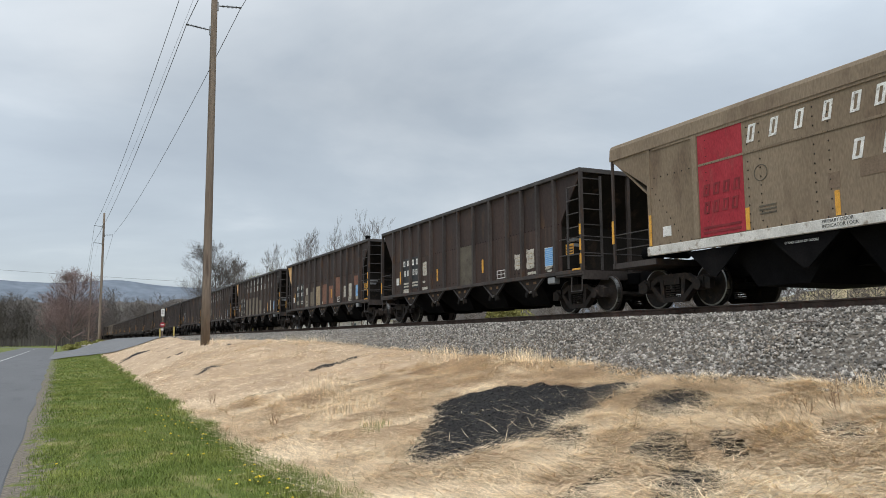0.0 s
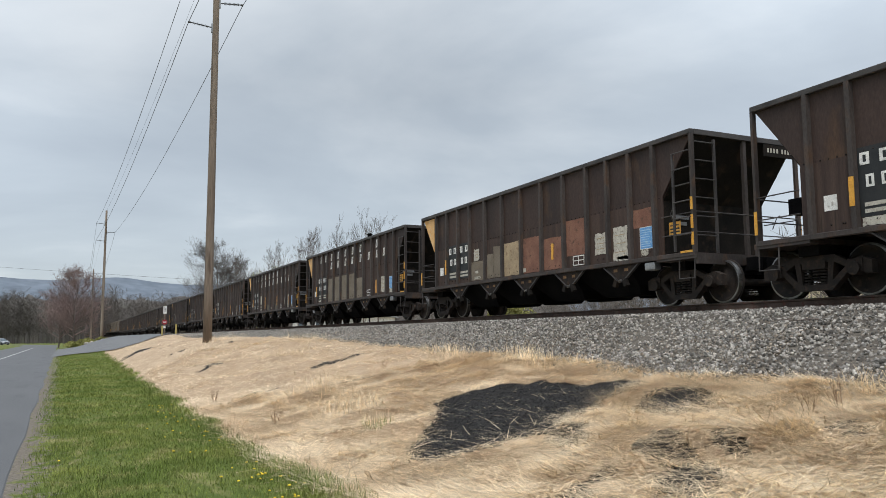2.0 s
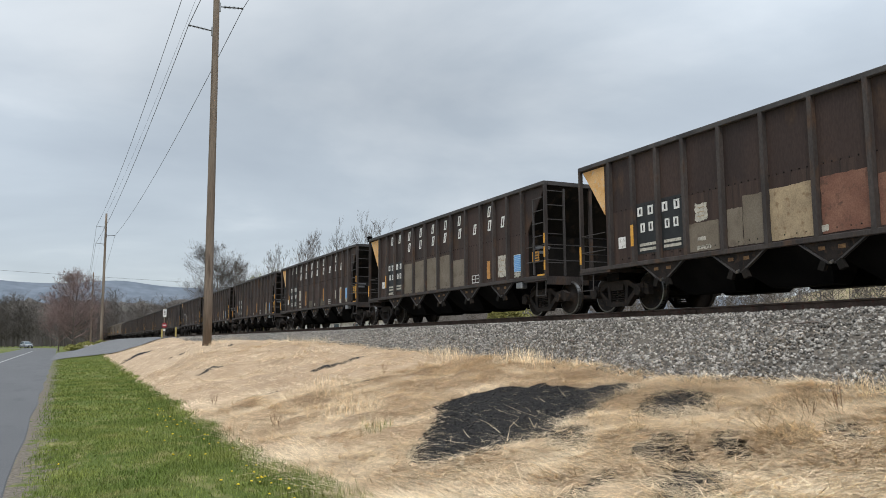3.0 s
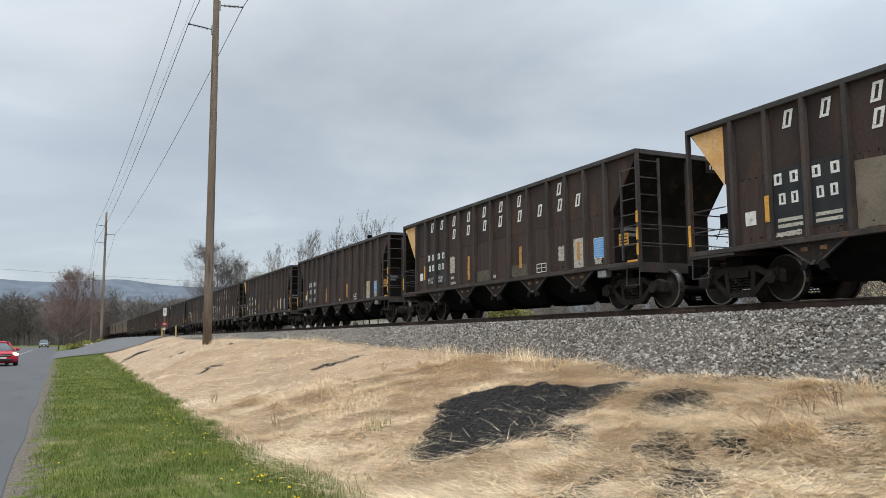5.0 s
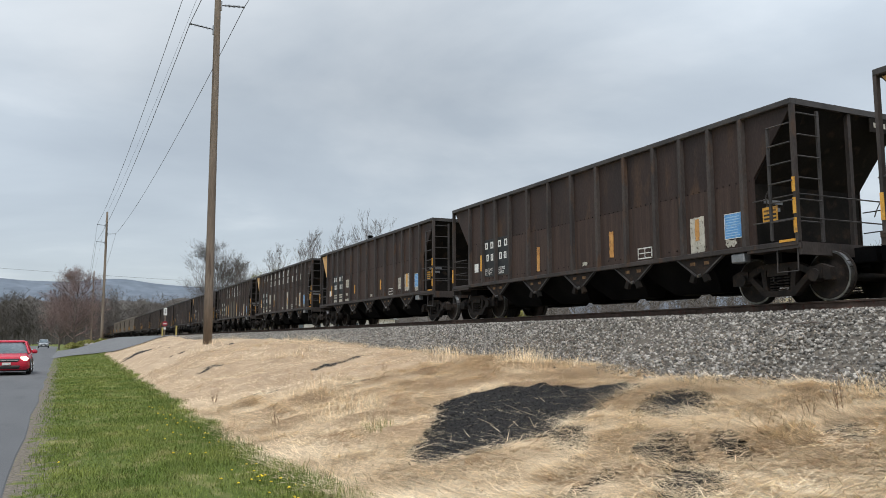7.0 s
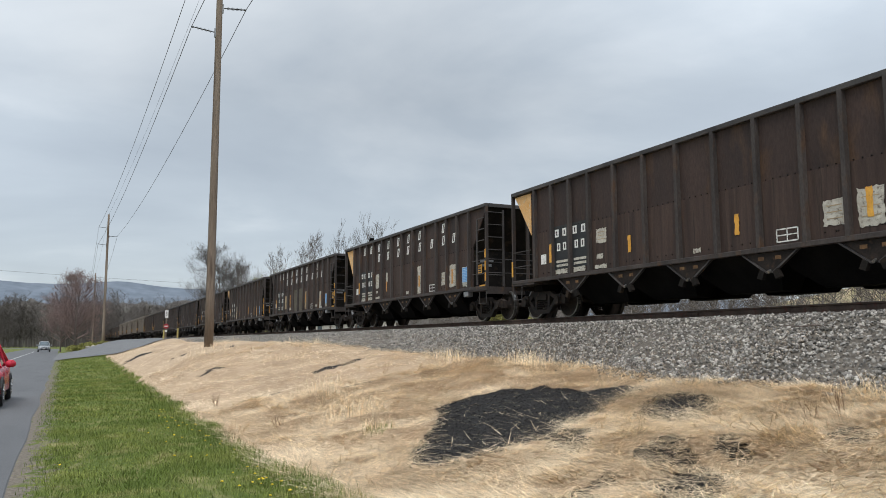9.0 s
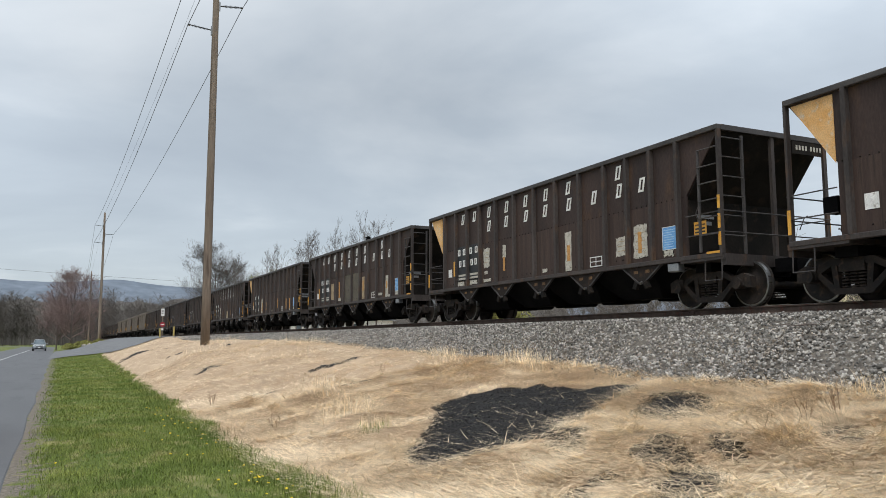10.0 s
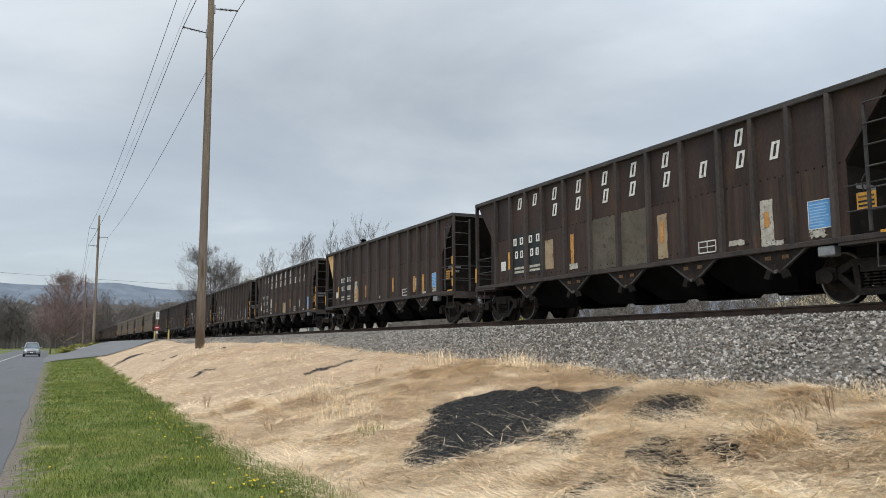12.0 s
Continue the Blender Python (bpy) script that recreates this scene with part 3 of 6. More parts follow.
STAKES = [5.82, 4.96, 4.11, 3.25, 2.2, 1.1, 0.0, -1.1, -2.2, -3.25, -4.11, -4.96, -5.82]
TRUCK_Y, AXLE, WHEEL_R = 6.18, 0.85, 0.457


def wheel_profile(bm, x, out):
    """A lathed wheel on the x axis; out is +1 or -1 towards the outer face."""
    prof = [(0.0, 0.05), (0.14, 0.06), (0.16, 0.02), (0.34, 0.0), (0.38, 0.035), (0.435, 0.05), (0.457, 0.045), (0.457, -0.055), (0.485, -0.065), (0.485, -0.09), (0.40, -0.09), (0.34, -0.06), (0.15, -0.07), (0.0, -0.07)]
    n = 22
    rings = []
    for r, w in prof:
        rings.append([bm.verts.new((x + out * w, r * math.cos(a), r * math.sin(a))) for a in (2 * math.pi * k / n for k in range(n))] if r else [bm.verts.new((x + out * w, 0, 0))])
    for a, b in zip(rings, rings[1:]):
        for k in range(n):
            if len(a) == 1:
                bm.faces.new((a[0], b[k], b[(k + 1) % n]))
            elif len(b) == 1:
                bm.faces.new((a[k], b[0], a[(k + 1) % n]))
            else:
                bm.faces.new((a[k], b[k], b[(k + 1) % n], a[(k + 1) % n]))


def make_wheelset_meshes():
    bm = bmesh.new()
    for side in (-1, 1):
        wheel_profile(bm, side * 0.755, side)
    tube(bm, [(-1.02, 0, 0), (1.02, 0, 0)], 0.08, 10)
    body = finish("wheelset", bm, M_TRUCK, True)
    bm = bmesh.new()
    for side in (-1,):
        for r0, r1, w0, w1 in ((0.425, 0.4585, 0.052, 0.047), (0.4585, 0.4585, 0.047, -0.05)):
            n = 28
            ra = [bm.verts.new((side * (0.755 + w0), r0 * math.cos(6.2832 * k / n), r0 * math.sin(6.2832 * k / n))) for k in range(n)]
            rb = [bm.verts.new((side * (0.755 + w1), r1 * math.cos(6.2832 * k / n), r1 * math.sin(6.2832 * k / n))) for k in range(n)]
            for k in range(n):
                bm.faces.new((ra[k], ra[(k + 1) % n], rb[(k + 1) % n], rb[k]))
    tread = finish("tread", bm, M_TREAD, True)
    return body, tread


WHEELSET, TREAD = make_wheelset_meshes()


def truck_mesh():
    """Two cast side frames with window openings, the bolster and the springs."""
    bm = bmesh.new()
    for s in (-1, 1):
        x0, x1 = sorted((s * 0.98, s * 1.13))
        # upper chord, arched over the journals
        prism(bm, [(-1.15, 0.36), (-1.15, 0.58), (-0.95, 0.66), (-0.7, 0.60), (-0.42, 0.74), (0.42, 0.74), (0.7, 0.60), (0.95, 0.66), (1.15, 0.58), (1.15, 0.36), (1.02, 0.36), (0.9, 0.50), (0.72, 0.46), (0.40, 0.62), (-0.40, 0.62), (-0.72, 0.46), (-0.9, 0.50), (-1.02, 0.36)], "x", x0, x1)
        # lower chord and diagonals
        prism(bm, [(-0.78, 0.50), (-0.70, 0.56), (-0.30, 0.22), (0.30, 0.22), (0.70, 0.56), (0.78, 0.50), (0.36, 0.11), (-0.36, 0.11)], "x", x0, x1)
        for e in (-1, 1):
            prism(bm, [(e * 0.42, 0.64), (e * 0.30, 0.64), (e * 0.26, 0.20), (e * 0.36, 0.20)], "x", x0, x1)
            tube(bm, [(s * 1.0, e * AXLE, 0.457), (s * 1.22, e * AXLE, 0.457)], 0.12, 12)
            box(bm, min(s * 0.96, s * 1.16), max(s * 0.96, s * 1.16), e * AXLE - 0.14, e * AXLE + 0.14, 0.40, 0.62)
        for yy in (-0.17, 0.0, 0.17):
            for k in range(5):
                tube(bm, [(s * 1.06, yy, 0.23 + 0.055 * k), (s * 1.06, yy, 0.255 + 0.055 * k)], 0.075, 8)
        box(bm, min(s * 0.9, s * 1.15), max(s * 0.9, s * 1.15), -0.25, 0.25, 0.50, 0.66)
    box(bm, -0.95, 0.95, -0.2, 0.2, 0.45, 0.72)
    for e in (-1, 1):
        box(bm, -0.85, 0.85, e * 0.45 - 0.05, e * 0.45 + 0.05, 0.33, 0.43)
    return finish("truck", bm, M_TRUCK)


TRUCK = truck_mesh()


def add_trucks(car, centre):
    for e in (-1, 1):
        tr = part("truck", TRUCK, M_TRUCK, car, "grimy cast steel two-axle truck", pose(0, e * centre, 0))
        for a in (-1, 1):
            ws = part("wheelset", WHEELSET, M_TRUCK, tr, "", pose(0, a * AXLE, WHEEL_R))
            tb = TREAD
            ob = part("wheel_tread", tb, M_TREAD, tr, "polished wheel rim", pose(0, a * AXLE, WHEEL_R))


def ladder(x, y0, y1, z0, z1, rungs, car, r=0.015):
    """Side ladder: its inner stile, with each rung a part of its own."""
    bm = bmesh.new()
    box(bm, x - 0.02, x + 0.02, y1 - 0.025, y1 + 0.025, z0, z1)
    lad = part("ladder", bm, M_CHORD, car)
    bm = bmesh.new()
    tube(bm, [(x - 0.03, y0, 0), (x - 0.03, y1, 0)], r, 6)
    rung = finish("rung", bm, M_CHORD)
    for k in range(rungs):
        part("rung", rung, M_CHORD, lad, m=pose(0, 0, z0 + (z1 - z0) * (k + 0.95) / rungs))


def hopper_base():
    car = thing("hopper_car", "dark brown-black open-top steel coal hopper wagon on rails", "train car", group="coal hoppers of the train")
    T = 0.03
    # side sheets with the sloped cut at both ends
    for s in (-1, 1):
        x0, x1 = sorted((s * (HALF - 0.09), s * (HALF - 0.09 - T)))
        bm = bmesh.new()
        prism(bm, [(-END + 0.02, TOP - 0.05), (-END + CUT, TOP - 1.32), (-END + CUT, SILL), (END - CUT, SILL), (END - CUT, TOP - 1.32), (END - 0.02, TOP - 0.05)], "x", x0, x1)
        part("side_sheet", bm, M_STEEL, car)
        bm = bmesh.new()
        x0, x1 = sorted((s * (HALF - 0.13), s * HALF))
        box(bm, x0, x1, -END, END, TOP - 0.11, TOP)
        part("top_chord", bm, M_CHORD, car, bevel=0.012)
        bm = bmesh.new()
        x0, x1 = sorted((s * (HALF - 0.12), s * (HALF - 0.005)))
        box(bm, x0, x1, -END, END, SILL - 0.08, SILL + 0.02)
        part("side_sill", bm, M_STAKE, car, bevel=0.01)
        bm = bmesh.new()
        x0, x1 = sorted((s * (HALF - 0.10), s * HALF))
        prism(bm, [(x0, -0.062), (x1, -0.046), (x1, 0.046), (x0, 0.062)] if s > 0 else [(x0, -0.046), (x1, -0.062), (x1, 0.062), (x0, 0.046)], "z", SILL + 0.01, TOP - 0.10)
        stake = finish("stake", bm, M_STAKE)
        for y in STAKES:
            part("stake", stake, M_STAKE, car, m=pose(0, y, 0))
        edges = [END - CUT - 0.02] + STAKES + [-END + CUT + 0.02]
        for a, b in zip(edges, edges[1:]):
            if a - b < 0.4:
                continue
            bm = bmesh.new()
            x0, x1 = sorted((s * (HALF - 0.0905), s * (HALF - 0.0880)))
            box(bm, x0, x1, b + 0.05, a - 0.05, SILL + 0.03, 2.34)
            part("lower_sheet", bm, M_LOWER, car)
        # rivets along the horizontal seam and beside the stakes
        bm = bmesh.new()
        x = s * (HALF - 0.085)
        k = np.arange(-END + CUT + 0.1, END - CUT, 0.17)
        pts = [(y, 2.36) for y in k] + [(y + e * 0.09, SILL + 0.14) for y in STAKES[:-1] for e in (-4, -7, 1, 3)]
        for y, z in pts:
            c = bm.verts.new((x + s * 0.020, y, z))
            ring = [bm.verts.new((x, y + 0.022 * a, z + 0.022 * b)) for a, b in ((1, 0), (0, 1), (-1, 0), (0, -1))]
            for q in range(4):
                bm.faces.new((c, ring[q], ring[(q + 1) % 4]))
        # dark material paints in the shaded side of each rivet
        part("rivets", bm, M_GUSSET, car)
        for e in (-1, 1):
            bm = bmesh.new()
            x0, x1 = sorted((s * (HALF - 0.11), s * (HALF - 0.01)))
            box(bm, x0, x1, e * END - 0.06 if e > 0 else -END, END if e > 0 else -END + 0.06, SILL - 0.05, TOP - 0.1)
            part("corner_post", bm, M_STAKE, car)
    # end slope sheets, end chords, platforms and the dark hoppers below
    for e in (-1, 1):
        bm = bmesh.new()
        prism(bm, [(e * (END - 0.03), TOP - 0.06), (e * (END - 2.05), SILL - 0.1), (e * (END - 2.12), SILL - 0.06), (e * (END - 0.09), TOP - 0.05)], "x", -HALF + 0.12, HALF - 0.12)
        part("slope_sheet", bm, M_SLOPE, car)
        bm = bmesh.new()
        y0, y1 = sorted((e * (END - 0.12), e * END))
        box(bm, -HALF + 0.13, HALF - 0.13, y0, y1, TOP - 0.11, TOP)
        part("end_chord", bm, M_CHORD, car)
        bm = bmesh.new()
        y0, y1 = sorted((e * (END - 1.2), e * (END + 0.05)))
        box(bm, -HALF + 0.02, HALF - 0.02, y0, y1, SILL - 0.13, SILL - 0.03)
        box(bm, -HALF + 0.05, HALF - 0.05, min(e * (END - 0.02), e * (END + 0.06)), max(e * (END - 0.02), e * (END + 0.06)), SILL - 0.25, SILL - 0.02)
        part("end_platform", bm, M_STAKE, car)
        bm = bmesh.new()
        box(bm, -0.045, 0.045, e * (END - 0.08) - 0.04, e * (END - 0.08) + 0.04, SILL - 0.03, TOP - 0.1)
        part("end_post", bm, M_STAKE, car)
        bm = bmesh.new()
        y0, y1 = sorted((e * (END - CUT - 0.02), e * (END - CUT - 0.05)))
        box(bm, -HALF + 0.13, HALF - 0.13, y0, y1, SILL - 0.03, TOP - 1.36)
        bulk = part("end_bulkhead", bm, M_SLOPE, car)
        if e < 0:
            for x0, x1, z in ((-1.25, -0.75, 1.92), (-1.2, -0.82, 1.78)):
                bm = bmesh.new()
                box(bm, x0, x1, -END + CUT + 0.01, -END + CUT + 0.019, z, z + 0.08)
                part("warning_bar", bm, M_GALV, bulk, "faded white paint bar")
            bm = bmesh.new()
            box(bm, 0.55, HALF - 0.14, -END + 0.01, -END + 0.03, TOP - 0.40, TOP - 0.115)
            ep = part("end_plate", bm, M_SLOPE, car)
            for k in range(8):
                bm = bmesh.new()
                x = 0.66 + 0.095 * k + (0.06 if k > 3 else 0)
                box(bm, x, x + 0.05, -END + 0.004, -END + 0.01, TOP - 0.31, TOP - 0.21)
                part("mark_bar", bm, M_STENCIL, ep)
        bm = bmesh.new()
        for z in (SILL + 0.42, SILL + 0.85):
            tube(bm, [(-HALF + 0.05, e * (END + 0.04), z), (HALF - 0.05, e * (END + 0.04), z)], 0.014, 6)
            for s in (-1, 1):
                tube(bm, [(s * (HALF - 0.04), e * (END - 0.02), z), (s * (HALF - 0.04), e * (END - CUT), z)], 0.013, 6)
        part("grab_rail", bm, M_CHORD, car)
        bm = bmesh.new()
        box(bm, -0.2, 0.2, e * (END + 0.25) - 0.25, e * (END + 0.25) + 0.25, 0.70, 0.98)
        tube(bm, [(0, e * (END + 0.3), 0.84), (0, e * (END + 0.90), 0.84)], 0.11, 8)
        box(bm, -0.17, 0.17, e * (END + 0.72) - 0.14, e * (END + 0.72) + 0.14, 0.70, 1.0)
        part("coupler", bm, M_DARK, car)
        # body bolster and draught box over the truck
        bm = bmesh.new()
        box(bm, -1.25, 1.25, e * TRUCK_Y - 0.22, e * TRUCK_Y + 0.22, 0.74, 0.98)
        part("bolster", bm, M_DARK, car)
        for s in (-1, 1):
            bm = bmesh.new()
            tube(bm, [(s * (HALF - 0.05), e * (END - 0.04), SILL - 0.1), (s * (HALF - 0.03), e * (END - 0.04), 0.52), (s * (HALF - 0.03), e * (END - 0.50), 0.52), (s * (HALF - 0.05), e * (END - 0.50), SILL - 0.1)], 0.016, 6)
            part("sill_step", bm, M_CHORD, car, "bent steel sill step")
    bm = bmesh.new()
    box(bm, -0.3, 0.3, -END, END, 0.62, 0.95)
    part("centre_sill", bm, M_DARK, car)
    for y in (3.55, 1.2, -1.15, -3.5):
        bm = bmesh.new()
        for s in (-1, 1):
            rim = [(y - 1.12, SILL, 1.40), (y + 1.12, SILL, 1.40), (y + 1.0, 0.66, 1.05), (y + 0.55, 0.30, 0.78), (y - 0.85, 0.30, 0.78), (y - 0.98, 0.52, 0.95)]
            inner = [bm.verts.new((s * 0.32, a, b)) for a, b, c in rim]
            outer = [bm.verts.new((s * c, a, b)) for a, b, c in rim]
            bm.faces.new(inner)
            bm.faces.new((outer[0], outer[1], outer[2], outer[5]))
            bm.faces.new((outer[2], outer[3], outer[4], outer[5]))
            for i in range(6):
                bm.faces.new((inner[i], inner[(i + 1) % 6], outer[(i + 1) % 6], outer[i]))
        part("hopper_bay", bm, M_DARK, car, "discharge hopper coloured near black for the shade under the car")
    for s in (-1, 1):
        x0, x1 = sorted((s * (HALF - 0.06), s * (HALF - 0.09)))
        for y in (4.05, 1.85, -0.25, -2.4, -4.55):
            bm = bmesh.new()
            prism(bm, [(y - 0.62, SILL - 0.07), (y + 0.62, SILL - 0.07), (y + 0.07, 0.62), (y - 0.07, 0.62)], "x", x0, x1)
            gus = part("door_gusset", bm, M_GUSSET, car, "rusty V-shaped gusset between hopper doors")
            for d in (-1, 1):
                bm = bmesh.new()
                prism(bm, [(y + d * 0.645, SILL - 0.07), (y + d * 0.70, SILL - 0.07), (y + d * 0.08, 0.575), (y + d * 0.03, 0.585)], "x", x0 - 0.02, x1 + 0.02)
                part("gusset_lip", bm, M_CHORD, gus)
                bm = bmesh.new()
                prism(bm, [(y + d * 0.10, 0.60), (y + d * 0.20, 0.66), (y + d * 0.28, 0.50), (y + d * 0.16, 0.46)], "x", x0 - 0.05, x1 + 0.01)
                part("door_latch", bm, M_SLOPE, gus)
                if s < 0:
                    bm = bmesh.new()
                    box(bm, x0 - 0.004, x0, y + d * 0.20 - 0.07, y + d * 0.20 + 0.07, 0.83, 0.90)
                    part("rust_mark", bm, M_RUSTMARK, gus, "rubbed orange paint mark")
            bm = bmesh.new()
            tube(bm, [(s * (HALF - 0.10), y, 0.64), (s * (HALF + 0.0), y, 0.60)], 0.03, 8)
            part("latch_pin", bm, M_TREAD, gus, "worn bright latch pin")
    for s, e in ((-1, -1), (1, 1)):
        ladder(s * HALF, e * (END - 0.03), e * (END - 0.56), SILL + 0.05, TOP - 0.45, 6, car)
        bm = bmesh.new()
        box(bm, min(s * (HALF - 0.60), s * (HALF - 0.66)), max(s * (HALF - 0.60), s * (HALF - 0.66)), e * (END + 0.03) - 0.02, e * (END + 0.03) + 0.02, SILL, TOP - 0.2)
        lad = part("end_ladder", bm, M_CHORD, car)
        bm = bmesh.new()
        tube(bm, [(s * (HALF - 0.06), e * (END + 0.05), 0), (s * (HALF - 0.62), e * (END + 0.05), 0)], 0.014, 6)
        rung = finish("rung", bm, M_CHORD)
        for k in range(6):
            part("rung", rung, M_CHORD, lad, m=pose(0, 0, SILL + 0.35 + 0.40 * k))
    # brake gear on the far-facing platform
    bm = bmesh.new()
    tube(bm, [(-0.35, END - 0.55, SILL + 0.35), (-0.35, END - 0.95, SILL + 0.35)], 0.17, 12)
    tube(bm, [(-0.75, END - 0.5, SILL + 0.25), (0.3, END - 0.5, SILL + 0.25)], 0.09, 10)
    box(bm, -0.9, -0.55, END - 0.5, END - 0.2, SILL + 0.55, SILL + 0.85)
    part("brake_gear", bm, M_DARK, car, "brake cylinder and reservoir")
    # stripes on the near-side posts
    for s in (-1, 1):
        for e, segs in ((-1, ((1.21, 1.48), (1.56, 1.85), (1.96, 2.23))), (1, ((1.2, 1.65),))):
            for z0, z1 in segs:
                bm = bmesh.new()
                x = s * (HALF - 0.003)
                box(bm, x - 0.008, x + 0.008, e * END - (0.065 if e > 0 else 0) + 0.0, e * END + (0 if e > 0 else 0.065), z0, z1)
                part("safety_stripe", bm, M_YELLOW, car, "faded yellow stripe on the corner post")
    for s in (-1, 1):
        bm = bmesh.new()
        box(bm, min(s * (HALF - 0.02), s * (HALF - 0.22)), max(s * (HALF - 0.02), s * (HALF - 0.22)), -5.78, -5.45, SILL - 0.28, SILL - 0.10)
        part("valve_box", bm, M_GALV, car, "small grey valve box under the sill", bevel=0.02)
        bm = bmesh.new()
        x = s * (HALF - 0.002)
        box(bm, x - 0.01, x + 0.01, -END + 0.05, -END + 0.40, SILL + 0.0, SILL + 0.045)
        part("sill_stripe", bm, M_YELLOW, car, "faded yellow stripe on the sill end")
        if s < 0:
            bm = bmesh.new()
            x = s * (HALF - 0.16)
            box(bm, x - 0.006, x + 0.006, -END + 0.55, -END + 0.90, 1.50, 1.79)
            placard = part("placard", bm, M_YELLOW, car, "small yellow and red warning placard")
            for z, mat in ((1.70, M_RUSTMARK), (1.62, M_BLACKPANEL), (1.55, M_BLACKPANEL)):
                bm = bmesh.new()
                box(bm, x - 0.009, x - 0.006, -END + 0.58, -END + 0.87, z, z + 0.035)
                part("placard_bar", bm, mat, placard)
        bm = bmesh.new()
        tube(bm, [(s * (HALF - 0.1), -END + 0.72, 1.78), (s * (HALF - 0.03), -END + 0.70, 1.95), (s * (HALF - 0.03), -END + 0.64, 2.05), (s * (HALF - 0.03), -END + 0.55, 2.08)], 0.012, 6)
        part("hand_hold", bm, M_CHORD, car, "bent steel hand hold")
    add_trucks(car, TRUCK_Y)
    return car


def plate(bm, y0, y1, z0, z1, x=-HALF + 0.086, thick=0.006, wear=0.0, seed=1):
    """A thin painted patch on the near side sheet, with a ragged outline where worn."""
    rr = random.Random(seed)
    if not wear:
        box(bm, x - thick, x, min(y0, y1), max(y0, y1), z0, z1)
        return
    out = []
    a, b = min(y0, y1), max(y0, y1)
    for (u0, v0), (u1, v1) in (((a, z0), (b, z0)), ((b, z0), (b, z1)), ((b, z1), (a, z1)), ((a, z1), (a, z0))):
        for k in range(9):
            t = k / 9
            out.append((u0 + (u1 - u0) * t + rr.uniform(-wear, wear), v0 + (v1 - v0) * t + rr.uniform(-wear, wear)))
    prism(bm, out, "x", x - thick, x)


def letter_bar(y, z, w, h, slant, x, parent, mat=None):
    """One plain slanted frame of a letter's size, a part of its own."""
    bm = bmesh.new()
    w = w * 1.35
    k = min(0.32 * w, 0.062)

    def ring(inset, depth):
        a, b = 0.5 * w - inset, inset * 0.8
        return [bm.verts.new((depth, y + sy * a - slant * zz, z + zz)) for sy, zz in ((1, b), (-1, b), (-1, h - b), (1, h - b))]

    fo, fi, bo, bi = ring(0, x - 0.006), ring(k, x - 0.006), ring(0, x), ring(k, x)
    for a in range(4):
        b = (a + 1) % 4
        for q in ((fo[a], fo[b], fi[b], fi[a]), (bo[a], bo[b], fo[b], fo[a]), (fi[a], fi[b], bi[b], bi[a])):
            bm.faces.new(q)
    return part("letter_bar", bm, mat or M_WHITE, parent)


ROW_A = [4.51, 3.7, 2.72, 1.62, 0.53, -0.54, -1.63, -3.73]
ROW_B = [2.72, 1.65, 0.51, -0.5, -1.65, -2.75, -3.75, -4.58]


